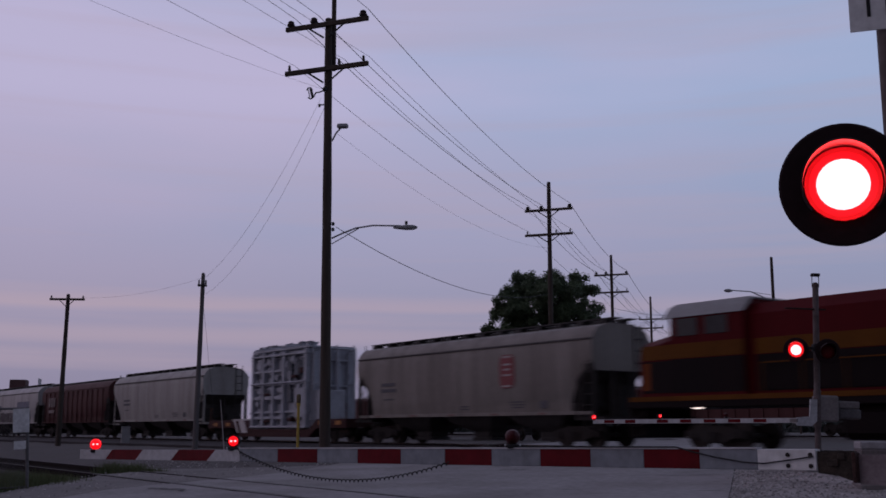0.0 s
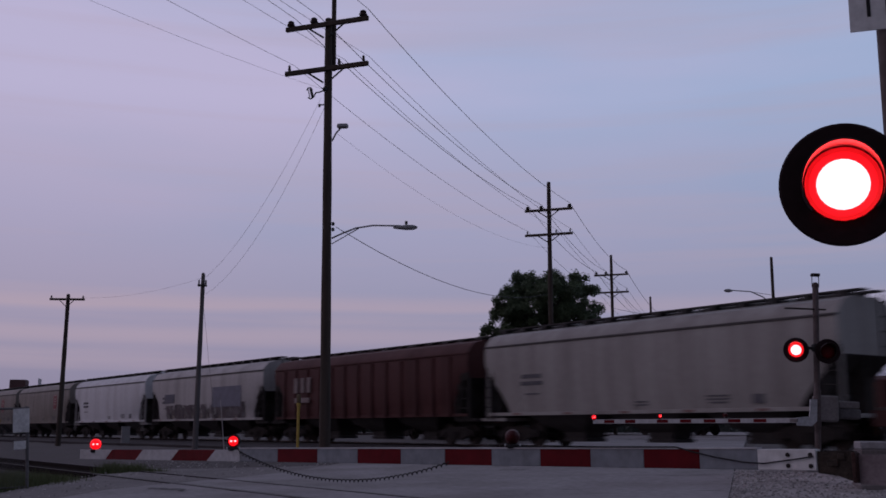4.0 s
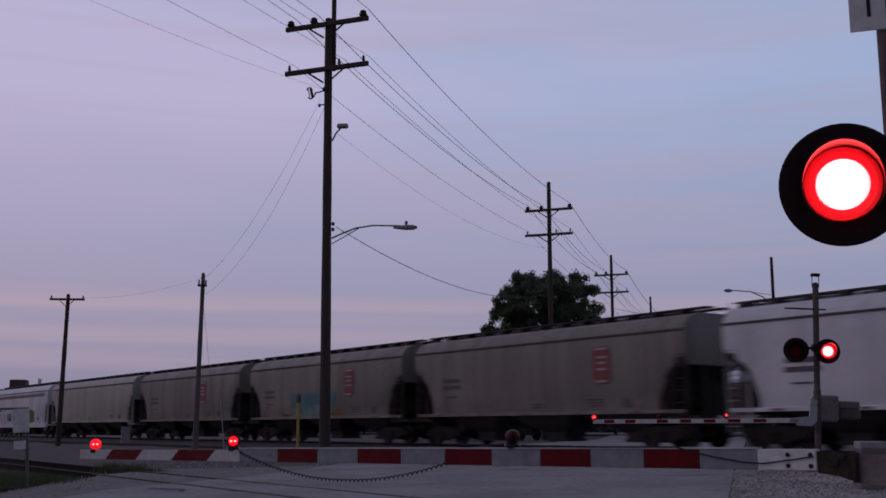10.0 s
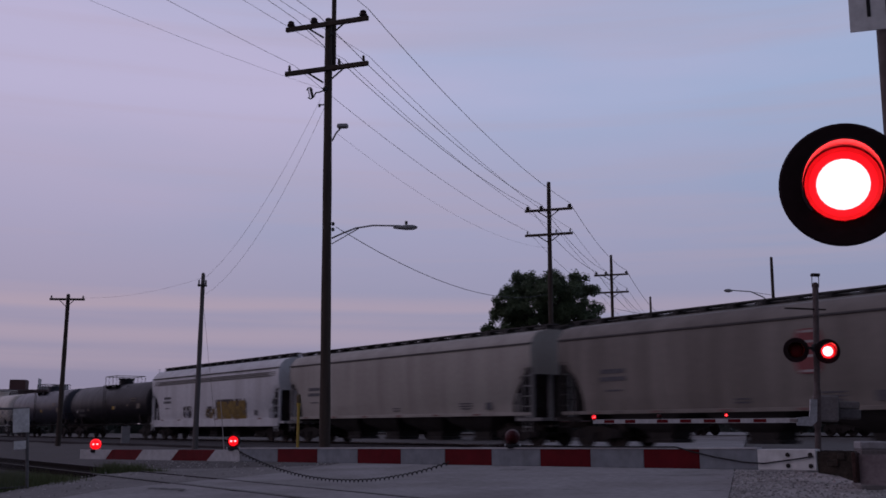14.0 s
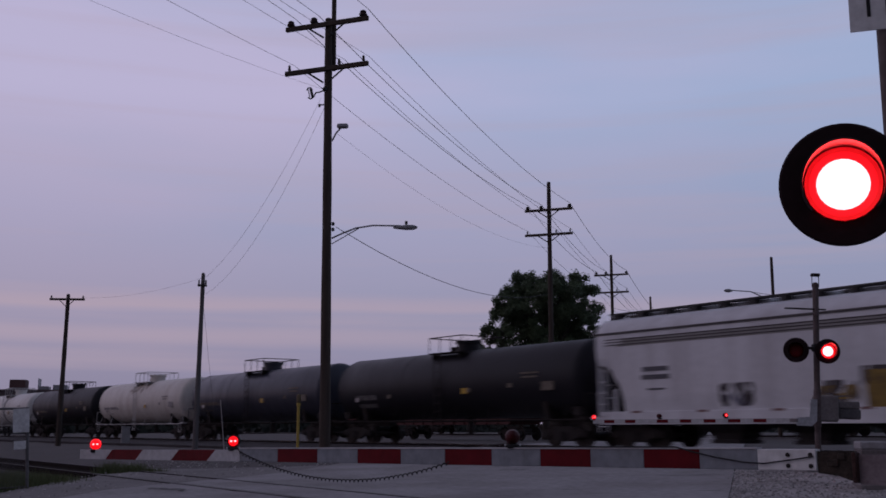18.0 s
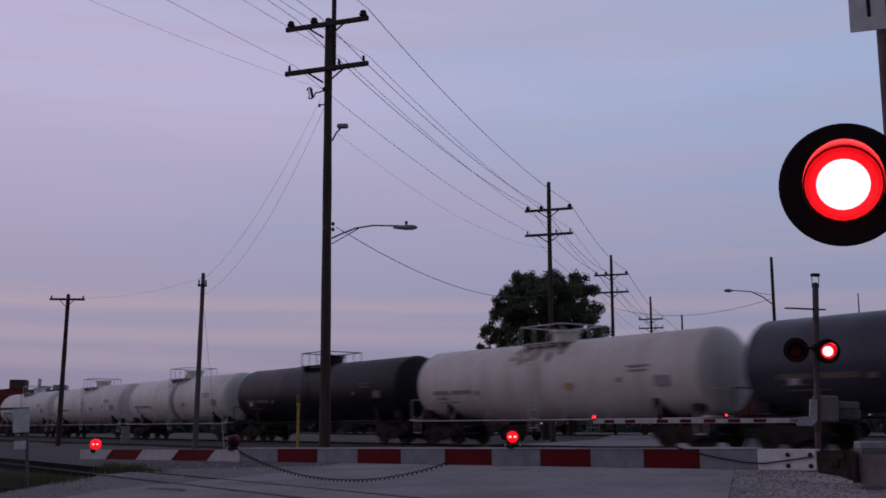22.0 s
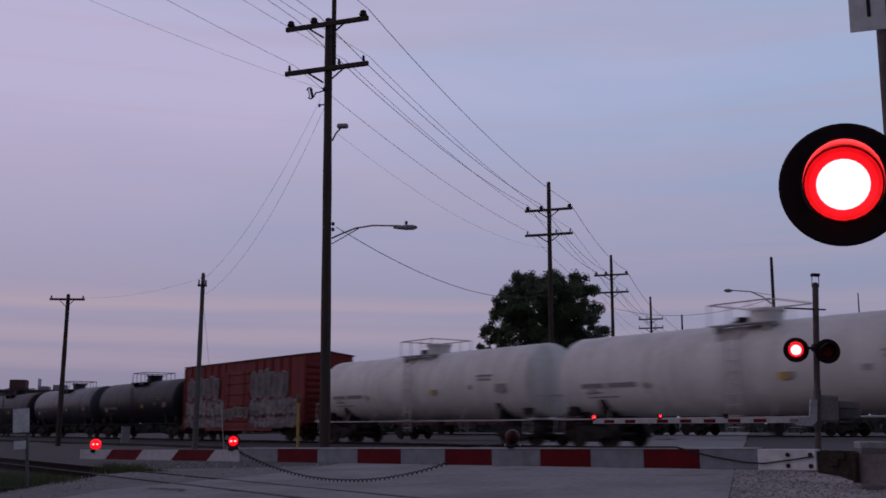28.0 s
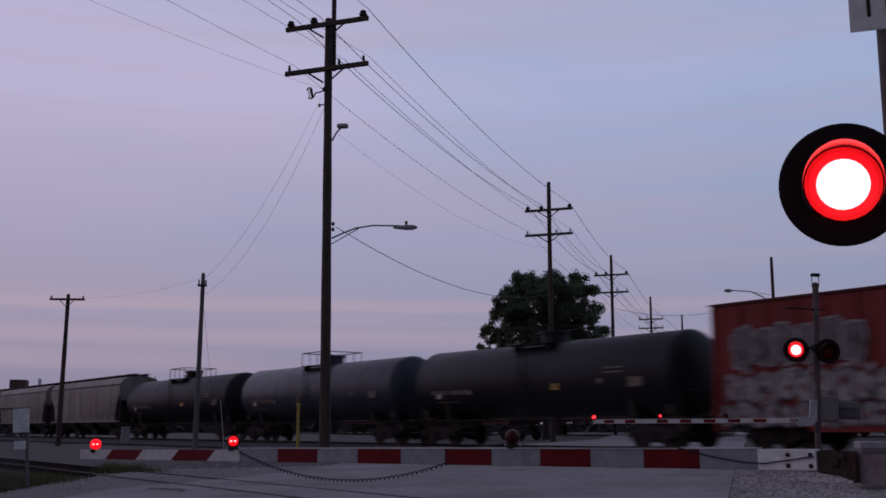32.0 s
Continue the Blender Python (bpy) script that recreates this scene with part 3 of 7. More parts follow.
def tank(q0, q1, label, paint, band=None, rail=None, radius=TANK_R, group="tank cars", full_frame=False, handrail=True):
    length = (q1 - q0) * SPEED
    car = thing("tank_car", label, "tank car", on_track((q0 + q1) / 2 * SPEED), group)
    car["q"] = (q0 + q1) / 2 * SPEED
    h = length / 2
    zc = 1.12 + radius
    rail = rail or steel
    bm = B()
    prof = []
    for k in range(9):
        w = math.pi / 2 * k / 8
        prof.append((-(h - 0.52) - 0.52 * math.cos(w) ** 0.9 if k < 8 else -(h - 0.52), max(radius * math.sin(w), 0.02)))
    prof += [(-1.0, radius), (1.0, radius)]
    prof = prof + [(-a, r) for a, r in reversed(prof[:9])]
    lathe(bm, prof, "x", 48, Matrix.Translation((0, 0, zc)))
    part("tank", bm, paint, car, smooth=0.5)
    for x in (-(h - 0.56), h - 0.56) + ((-h * 0.33, h * 0.33) if band is None else ()):
        bm = B()
        lathe(bm, [(x - 0.03, radius + 0.008), (x + 0.03, radius + 0.008)], "x", 48, Matrix.Translation((0, 0, zc)))
        part("weld_band", bm, paint, car)
    if band:
        bm = B()
        lathe(bm, [(-0.32, radius + 0.02), (0.32, radius + 0.02)], "x", 48, Matrix.Translation((0, 0, zc)))
        part("center_band", bm, band, car)
    # manway, valve housing and platform with its railing
    top = zc + radius
    bm = B()
    tube(bm, (0.25, 0, top - 0.1), (0.25, 0, top + 0.36), 0.54, 18)
    tube(bm, (0.25, 0, top + 0.34), (0.25, 0, top + 0.43), 0.62, 18)
    for k in range(8):
        w = 2 * math.pi * k / 8
        tube(bm, (0.25 + 0.58 * math.cos(w), 0.58 * math.sin(w), top + 0.30), (0.25 + 0.58 * math.cos(w), 0.58 * math.sin(w), top + 0.50), 0.03, 6)
    part("manway", bm, paint, car)
    bm = B()
    tube(bm, (-0.75, 0, top - 0.1), (-0.75, 0, top + 0.22), 0.24, 14)
    tube(bm, (-1.25, 0.2, top - 0.1), (-1.25, 0.2, top + 0.14), 0.10, 10)
    part("valve", bm, steel, car)
    bm = B()
    for y in (-0.95, 0.95):
        box(bm, (0, y, top - 0.12), (2.6, 0.5, 0.04))
        box(bm, (-1.0, y, top - 0.26), (0.08, 0.4, 0.26))
        box(bm, (1.0, y, top - 0.26), (0.08, 0.4, 0.26))
    part("platform", bm, rail, car)
    bm = B()
    zr = top + 0.60
    for y in (-1.15, 1.15):
        for x in (-1.25, -0.42, 0.42, 1.25):
            tube(bm, (x, y, top - 0.12), (x, y, zr), 0.022, 6)
        tube(bm, (-1.25, y, zr), (1.25, y, zr), 0.024, 6)
    for x in (-1.25, 1.25):
        tube(bm, (x, -1.15, zr), (x, 1.15, zr), 0.024, 6)
    part("railing", bm, rail, car)
    for sy in (-1, 1):
        bm = B()
        ladder(bm, 0, sy * 1.61, 0.55, top - 0.1, 0.46, "x", 10)
        part("ladder", bm, rail, car)
    # stub sills with end platforms, saddles, side handrail
    for s in (-1, 1):
        bm = B()
        box(bm, (s * (h - 1.5), 0, 0.98), (3.4, 0.5, 0.34), bevel=0.02)
        loft(bm, [[(s * x, y, z) for y, z in ((-1.1, 1.05), (1.1, 1.05), (1.3, 2.05), (0.8, 1.55), (0, 1.35), (-0.8, 1.55), (-1.3, 2.05))]
                  for x in (h - 2.6, h - 2.3)])
        part("stub_sill", bm, steel, car)
        bm = B()
        box(bm, (s * (h + 0.02), 0, 1.08), (0.45, 3.0, 0.08))
        for y in (-1.45, 1.45):
            tube(bm, (s * (h + 0.15), y, 1.1), (s * (h + 0.15), y, 2.0), 0.022, 6)
            tube(bm, (s * (h - 0.5), y, 0.5), (s * (h - 0.5), y, 1.25), 0.022, 6)
            tube(bm, (s * (h - 0.1), y, 0.5), (s * (h - 0.1), y, 1.25), 0.022, 6)
            tube(bm, (s * (h - 0.5), y, 0.5), (s * (h - 0.1), y, 0.5), 0.022, 6)
        tube(bm, (s * (h + 0.15), -1.45, 2.0), (s * (h + 0.15), 1.45, 2.0), 0.022, 6)
        part("end_platform", bm, rail, car)
        bm = B()
        tube(bm, (s * (h - 1.0), -0.75, 1.35), (s * (h - 1.0), -0.70, 1.35), 0.25, 14)
        box(bm, (s * (h - 0.7), -1.0, 1.35), (0.5, 0.3, 0.35), bevel=0.03)
        part("brake_gear", bm, steel, car)
    if handrail:
        for sy in (-1, 1):
            bm = B()
            tube(bm, (-h + 0.1, sy * 1.50, 1.03), (h - 0.1, sy * 1.50, 1.03), 0.026, 6)
            k = -h + 0.6
            while k < h:
                tube(bm, (k, sy * 1.50, 1.03), (k, sy * 1.22, 1.6), 0.018, 6)
                k += 2.4
            part("handrail", bm, rail, car)
    bm = B()
    tube(bm, (0.4, 0, 0.45), (0.4, 0, 1.2), 0.16, 12)
    part("bottom_outlet", bm, steel, car)
    if full_frame:
        bm = B()
        box(bm, (0, 0, 0.98), (length - 1, 0.45, 0.3))
        part("center_sill", bm, steel, car)
    running_gear(car, length + 0.5, h - 1.5)
    return car


def placard(car, x, z, y, w=0.42, h=0.24, material=None):
    bm = B()
    box(bm, (x, y, z), (w, 0.012, h))
    part("placard", bm, material or yellow_mark, car)

# paints of the cars
tan_grey = car_paint("tan_grey_paint", (0.245, 0.218, 0.198), (0.10, 0.08, 0.07), 0.6)
pale_grey = car_paint("pale_grey_paint", (0.45, 0.43, 0.43), (0.17, 0.145, 0.135), 0.6)
dull_grey = car_paint("dull_grey_paint", (0.36, 0.34, 0.325), (0.15, 0.125, 0.115), 0.6)
white_grey = car_paint("white_grey_paint", (0.68, 0.68, 0.71), (0.28, 0.25, 0.25), 0.4)
cream_grey = car_paint("cream_grey_paint", (0.40, 0.37, 0.34), (0.2, 0.17, 0.15), 0.45)
oxide_red = car_paint("oxide_red_paint", (0.080, 0.022, 0.022), (0.045, 0.018, 0.017), 0.5, 0.7)
box_red = car_paint("boxcar_red_paint", (0.20, 0.019, 0.018), (0.08, 0.016, 0.016), 0.5, 0.65)
tank_black = car_paint("tank_black_paint", (0.015, 0.014, 0.019), (0.023, 0.020, 0.024), 0.5, 0.5, 0.22)
tank_blue = car_paint("tank_slate_paint", (0.052, 0.054, 0.074), (0.022, 0.022, 0.030), 0.5, 0.40, 0.28)
tank_white = car_paint("tank_white_paint", (0.76, 0.74, 0.71), (0.36, 0.30, 0.27), 0.4)
tank_cream = car_paint("tank_cream_paint", (0.69, 0.645, 0.60), (0.42, 0.34, 0.29), 0.45)
band_grey = car_paint("band_grey_paint", (0.30, 0.29, 0.29), (0.16, 0.14, 0.13), 0.5)
white_rail = car_paint("white_rail_paint", (0.55, 0.54, 0.54), (0.3, 0.25, 0.22), 0.4)
spray_white = mat("spray_white", (0.31, 0.29, 0.30), 0.7, 0.0, (0.17, 0.14, 0.145), 0.8, 2.5)
spray_grey = mat("spray_grey", (0.16, 0.14, 0.15), 0.7, 0.0, (0.08, 0.05, 0.05), 0.8, 2.5)
spray_teal = mat("spray_teal", (0.10, 0.24, 0.27), 0.7, 0.0, (0.12, 0.16, 0.17), 0.7, 2.0)
spray_pale_teal = mat("spray_pale_teal", (0.24, 0.36, 0.38), 0.7, 0.0, (0.12, 0.2, 0.22), 0.6, 3.0)
spray_yellow = mat("spray_yellow", (0.31, 0.20, 0.045), 0.7, 0.0, (0.10, 0.07, 0.035), 0.8, 2.5)
spray_blue = mat("spray_blue", (0.19, 0.19, 0.245), 0.7, 0.0, (0.1, 0.1, 0.12), 0.5, 2.0)
spray_slate = mat("spray_slate", (0.11, 0.11, 0.145), 0.7, 0.0, (0.16, 0.15, 0.17), 0.5, 2.0)
spray_tan = mat("spray_tan", (0.30, 0.25, 0.21), 0.7, 0.0, (0.16, 0.13, 0.12), 0.6, 3.0)
spray_dark = mat("spray_dark", (0.06, 0.05, 0.055), 0.7, 0.0, (0.12, 0.1, 0.1), 0.5, 2.0)


def hopper_marks(car, length, material=None):
    h = length / 2
    m = material or dark_mark
    bars(car, "lettering", -h + 2.6, 2.75, (1.2, 1.3), m, h=0.16, gap=0.28)
    bars(car, "lettering", -h + 2.6, 2.05, (0.8,), m, h=0.06)
    bars(car, "lettering", h - 4.2, 1.75, (0.9, 0.9, 0.7), m, h=0.05, gap=0.11)
    bars(car, "lettering", 0.4, 1.62, (0.6, 0.6), m, h=0.05, gap=0.11)
    placard(car, h - 2.6, 1.62, side_y(1.62) - 0.01, 0.45, 0.3, m)
    k = -h + 1.6
    while k < h - 1.2:
        bm = B()
        box(bm, (k, -1.537, 1.27), (0.45, 0.012, 0.075))
        part("reflector", bm, reflector, car)
        k += 3.0


worn_mark = mat("worn_lettering", (0.16, 0.15, 0.15), 0.7, 0.0, (0.03, 0.028, 0.028), 0.9, 4.0)
soft_mark = mat("soft_grey_lettering", (0.26, 0.24, 0.25), 0.7, 0.0, (0.4, 0.36, 0.34), 0.6, 5.0)
tank_mark = mat("tank_lettering", (0.17, 0.14, 0.11), 0.7, 0.0, (0.07, 0.055, 0.045), 0.7, 5.0)
faded_mark = mat("faded_lettering", (0.28, 0.23, 0.23), 0.7, 0.0, (0.14, 0.06, 0.055), 0.7, 5.0)
stain_brown = mat("rust_stain", (0.36, 0.31, 0.27), 0.7, 0.0, (0.45, 0.36, 0.30), 0.9, 2.2)
stain_pale = mat("faint_rust_stain", (0.44, 0.37, 0.33), 0.7, 0.0, (0.55, 0.5, 0.48), 0.9, 2.2)


def spray_tank(car, name, x0, x1, a0, a1, material, seed, count, label, radius=TANK_R):
    """Run-off stains that hug the tank's shell; a0 and a1 are angles up its near side."""
    rnd = random.Random(seed)
    bm = B()
    for k in range(count):
        cx, ca, w, h = rnd.uniform(x0, x1), rnd.uniform(a0, a1), rnd.uniform(0.08, 0.3), rnd.uniform(0.06, 0.2)
        ring = []
        for i in range(10):
            t = 2 * math.pi * i / 10
            rr = rnd.uniform(0.7, 1.2)
            a = min(ca + h * math.sin(t) * rr, 1.45)
            r = radius + 0.005 + 0.0006 * k
            ring.append(bm.verts.new((cx + w * math.cos(t) * rr, -r * math.cos(a), 1.12 + radius + r * math.sin(a))))
        c = bm.verts.new((cx, -(radius + 0.012 + 0.0006 * k) * math.cos(ca), 1.12 + radius + (radius + 0.012 + 0.0006 * k) * math.sin(ca)))
        for i in range(10):
            bm.faces.new((ring[i], ring[(i + 1) % 10], c))
    bmesh.ops.recalc_face_normals(bm, faces=bm.faces)
    return tagged(part(name, bm, material, car, label), kind="stuff")


reflector = mat("reflector_strip", (0.22, 0.12, 0.11), 0.5, 0.0, (0.14, 0.09, 0.085), 0.5, 5.0)


def transformer_car(q0, q1):
    length = (q1 - q0) * SPEED
    car = thing("depressed_flatcar", "rusty brown depressed-centre flatcar loaded with machinery", "flatcar",
                on_track((q0 + q1) / 2 * SPEED))
    car["q"] = (q0 + q1) / 2 * SPEED
    h = length / 2
    bm = B()
    loft(bm, [[(x, -1.5, za), (x, 1.5, za), (x, 1.5, zb), (x, -1.5, zb)]
              for x, za, zb in ((-h, 0.74, 1.20), (-h + 3.7, 0.74, 1.20), (-h + 4.6, 0.24, 0.66), (h - 3.9, 0.24, 0.66), (h - 3.0, 0.74, 1.20), (h, 0.74, 1.20))])
    part("deck", bm, rust_deck, car)
    for s in (-1, 1):
        bm = B()
        box(bm, (s * (h - 1.6), -1.51, 0.97), (2.4, 0.03, 0.22))
        part("deck_plate", bm, rust_deck, car)
        for y in (-1.4, 1.4):
            for inset, top in ((0.1, 2.0), (0.5, 1.3)):
                bm = B()
                tube(bm, (s * (h - inset), y, 0.5), (s * (h - inset), y, top), 0.022, 6)
                part("grab_iron", bm, rust, car)
    for y0, y1 in ((-1.50, -1.53), (1.50, 1.53)):
        x = -h + 3.72
        for white, w in ((True, 0.22), (False, 0.40), (True, 0.80), (False, 0.35)):
            bm = B()
            loft(bm, [[(x, y, 1.18), (x + w, y, 1.18), (x + 0.50 + w, y, 0.46), (x + 0.50, y, 0.46)] for y in (y0, y1)])
            part("hazard_stripe", bm, white_tarp if white else rust_deck, car, "white stripe on the sloping deck end" if white else "rusty red stripe on the sloping deck end")
            x += w
        bm = B()
        box(bm, (-h + 4.75, (y0 + y1) / 2, 1.215), (2.35, 0.04, 0.08))
        part("deck_edge", bm, white_tarp, car, "pale painted deck edge")
    for x, z in ((h - 0.7, 1.0), (h - 2.4, 1.0), (-h + 1.1, 0.95), (-h + 2.9, 0.95)):
        bm = B()
        box(bm, (x, -1.535, z), (0.55, 0.012, 0.2))
        part("reflector", bm, amber_mark, car, "amber side reflector")
    running_gear(car, length + 0.5, h - 1.5)
    return car, h


rust_deck = mat("rusty_deck", (0.055, 0.016, 0.015), 0.9, 0.0, (0.045, 0.022, 0.02), 0.6, 3.0)
amber_mark = mat("amber_reflector", (0.42, 0.16, 0.03), 0.6, 0.0, (0.2, 0.08, 0.03), 0.5, 5.0)
white_tarp = mat("dirty_white_cover", (0.62, 0.59, 0.59), 0.8, 0.0, (0.34, 0.28, 0.27), 0.5, 2.0)
# dark grey of the fittings, also the painted shadow below each ledge
transformer_dark = mat("transformer_dark_fitting_shade", (0.10, 0.11, 0.13), 0.6, 0.0, (0.2, 0.2, 0.22), 0.4, 3.0)
transformer_mid = mat("transformer_mid_grey", (0.21, 0.21, 0.245), 0.6, 0.0, (0.10, 0.085, 0.09), 0.6, 2.5)
transformer_paint = mat("transformer_paint", (0.43, 0.445, 0.50), 0.55, 0.0, (0.19, 0.17, 0.18), 0.55, 1.5)


def transformer(q):
    """The load: a tall tank stiffened by ribs into bays, with blanked flanges, valves and a railed top."""
    th = thing("power_transformer", "pale blue-grey ribbed power transformer tank riding on a flatcar", "transformer", on_track(q * SPEED))
    th["q"] = q * SPEED
    L, W, z0, z1 = 6.6, 2.5, 0.68, 5.06
    bm = B()
    box(bm, (0, 0, (z0 + z1) / 2), (L, W, z1 - z0), bevel=0.05)
    part("tank", bm, transformer_paint, th)
    cols = [-L / 2 + 0.1 + L * f for f in (0.0, 0.195, 0.385, 0.575)] + [L / 2 - 0.15]
    for sy in (-1, 1):
        for x in cols:
            bm = B()
            box(bm, (x, sy * (W / 2 + 0.15), (z0 + z1) / 2), (0.26, 0.30, z1 - z0 - 0.1), bevel=0.02)
            part("stiffener", bm, transformer_paint, th)
        for z, d in ((4.80, 0.34), (3.17, 0.20), (1.62, 0.20), (0.80, 0.34)):
            bm = B()
            box(bm, (0, sy * (W / 2 + d / 2), z), (L + 0.1, d, 0.12), bevel=0.02)
            part("rib", bm, transformer_paint, th)
        bm = B()
        tube(bm, (-L / 2, sy * (W / 2 + 0.34), 3.24), (L / 2, sy * (W / 2 + 0.34), 3.24), 0.05, 8)
        part("conduit", bm, transformer_paint, th)
    # ledges in the three rear bays, each over a dark plate painted as its shadow
    for a, b in zip(cols[:3], cols[1:4]):
        for z, hh in ((3.92, 0.14), (2.42, 0.2), (1.30, 0.14)):
            bm = B()
            box(bm, ((a + b) / 2 + 0.06, -W / 2 - 0.15, z), (b - a - 0.42, 0.30, hh), bevel=0.02)
            part("ledge", bm, transformer_paint, th)
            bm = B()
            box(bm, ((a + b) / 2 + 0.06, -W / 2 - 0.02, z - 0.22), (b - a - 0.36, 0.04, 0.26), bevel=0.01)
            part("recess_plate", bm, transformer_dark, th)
        bm = B()
        box(bm, ((a + b) / 2 + 0.05, -W / 2 - 0.08, 2.85), (b - a - 0.5, 0.16, 0.3), bevel=0.03)
        part("cover_plate", bm, transformer_paint, th)
    # valves, pipes and a cabinet crowd the leading bay
    x0 = cols[3]
    for k in range(5):
        bm = B()
        x = x0 + 0.42 + k * 0.5
        pipe(bm, [(x, -W / 2, 4.55 - 0.15 * (k % 2)), (x, -W / 2 - 0.22, 4.4), (x, -W / 2 - 0.24, 3.5 - 0.2 * (k % 3))], 0.06, 8)
        part("pipe", bm, transformer_dark if k % 2 else transformer_paint, th)
    for x, z, w, hh in ((0.7, 4.1, 0.5, 0.5), (1.55, 3.75, 0.7, 0.3), (2.2, 4.35, 0.5, 0.35), (0.6, 2.5, 0.45, 0.7), (0.65, 1.25, 0.5, 0.3)):
        bm = B()
        box(bm, (x0 + x, -W / 2 - 0.1, z), (w, 0.2, hh), bevel=0.03)
        part("valve_body", bm, transformer_dark, th)
    bm = B()
    box(bm, (x0 + 1.9, -W / 2 - 0.15, 2.1), (1.0, 0.3, 1.6), bevel=0.03)
    cab = part("cabinet", bm, transformer_paint, th)
    bm = B()
    box(bm, (x0 + 1.8, -W / 2 - 0.305, 1.95), (0.34, 0.02, 0.32), bevel=0.005)
    part("gauge_window", bm, transformer_dark, cab)
    # darker backing behind the leading bay's pipework, blank flanges on the other bays
    for z, hh in ((4.0, 1.15), (2.75, 0.6)):
        bm = B()
        box(bm, (x0 + 1.35, -W / 2 - 0.02, z), (2.1, 0.06, hh), bevel=0.02)
        part("lagging_panel", bm, transformer_mid, th)
    for x, z, r in ((cols[0] + 0.72, 4.30, 0.36), (cols[0] + 0.55, 2.1, 0.2), (cols[1] + 0.65, 4.45, 0.22), (cols[2] + 0.35, 3.55, 0.2), (x0 + 1.0, 4.5, 0.26), (x0 + 1.7, 3.0, 0.22)):
        bm = B()
        tube(bm, (x, -W / 2, z), (x, -W / 2 - 0.2, z), r, 20)
        tube(bm, (x, -W / 2 - 0.2, z), (x, -W / 2 - 0.25, z), r * 0.8, 20)
        part("blank_flange", bm, transformer_paint, th)
        bm = B()
        tube(bm, (x, -W / 2 - 0.02, z), (x, -W / 2 - 0.06, z), r * 1.3, 20)
        part("gasket_plate", bm, transformer_mid, th)
    for x, z, w, hh in ((x0 + 1.3, 3.55, 0.6, 0.16), (x0 + 2.2, 3.85, 0.45, 0.3), (cols[1] + 0.6, 2.62, 0.7, 0.13), (x0 + 0.9, 1.2, 0.5, 0.2), (cols[1] + 0.7, 1.12, 0.8, 0.14)):
        bm = B()
        box(bm, (x, -W / 2 - 0.17, z), (w, 0.34, hh), bevel=0.03)
        part("clamp", bm, rust_deck, th)
    # boxes and stubs that stand out from the trailing end
    erng = random.Random(11)
    bm = B()
    box(bm, (-L / 2 - 0.42, -0.8, 4.62), (0.5, 0.7, 0.6), bevel=0.04)
    part("junction_box", bm, transformer_paint, th)
    for k in range(16):
        z, y, w = erng.uniform(0.95, 4.9), erng.uniform(-1.35, -0.2), erng.uniform(0.12, 0.4)
        bm = B()
        if k % 2:
            tube(bm, (-L / 2 - 0.18, y, z), (-L / 2 - 0.22 - w, y, z), erng.uniform(0.06, 0.15), 10)
        else:
            box(bm, (-L / 2 - 0.2 - w / 2, y, z), (w, 0.3, erng.uniform(0.1, 0.3)), bevel=0.02)
        part("fitting", bm, transformer_mid if k % 3 == 0 else transformer_paint, th)
    for k in range(18):
        x, w = erng.uniform(-L / 2 + 0.2, L / 2 - 0.3), erng.uniform(0.15, 0.5)
        bm = B()
        if k % 3 == 0:
            pipe(bm, [(x, -1.1, z1 + 0.1), (x + 0.05, -1.12, z1 + 0.36), (x + w, -1.1, z1 + 0.38), (x + w + 0.1, -1.0, z1 + 0.1)], 0.05, 8)
        else:
            box(bm, (x, erng.uniform(-1.2, -0.7), z1 + 0.2), (w, 0.3, erng.uniform(0.18, 0.42)), bevel=0.03)
        part("top_fitting", bm, transformer_mid if k % 2 else transformer_paint, th)
    for s in (-1, 1):
        for k in range(4):
            y = -W / 2 + 0.2 + (W - 0.4) * k / 3
            bm = B()
            box(bm, (s * (L / 2 + 0.11), y, (z0 + z1) / 2), (0.22, 0.2, z1 - z0 - 0.4), bevel=0.02)
            part("stiffener", bm, transformer_paint, th)
        for z in (1.35, 3.0, 4.4):
            bm = B()
            box(bm, (s * (L / 2 + 0.08), 0, z), (0.16, W, 0.12), bevel=0.02)
            part("rib", bm, transformer_paint, th)
    rnd = random.Random(5)
    for k in range(30):
        bay = rnd.choice((0, 1, 2, 3, 3, 3))
        bm = B()
        x = rnd.uniform(cols[bay] + 0.25, cols[bay + 1] - 0.25)
        z = rnd.uniform(2.6, 4.6) if bay < 3 else rnd.uniform(2.9, 4.7)
        if k % 3:
            box(bm, (x, -W / 2 - 0.11, z), (rnd.uniform(0.15, 0.4), 0.22, rnd.uniform(0.1, 0.4)), bevel=0.02)
        else:
            tube(bm, (x, -W / 2, z), (x, -W / 2 - 0.26, z), rnd.uniform(0.08, 0.2), 12)
        part("fitting", bm, transformer_dark if k % 2 else transformer_paint, th)
    for x in (-L / 2 - 0.35, L / 2 + 0.30):
        for y in (-1.25, 0.2, 1.25):
            bm = B()
            tube(bm, (x, y, 0.75), (x, y, z1 + 0.2), 0.045, 8)
            part("riser_pipe", bm, transformer_paint, th)
    for z in (1.2, 2.9, 4.6):
        bm = B()
        pipe(bm, [(L / 2 + 0.3, -1.25, z), (-L / 2 - 0.35, -1.25 - 0.18, z + 0.05), (-L / 2 - 0.35, 1.25, z)], 0.035, 8)
        part("conduit", bm, transformer_paint, th)
    for k in range(14):
        x = -L / 2 + 0.2 + (L - 0.4) * k / 13
        bm = B()
        box(bm, (x, -W / 2 - 0.12, z1 + 0.16), (0.16, 0.16, rnd.uniform(0.08, 0.22)), bevel=0.01)
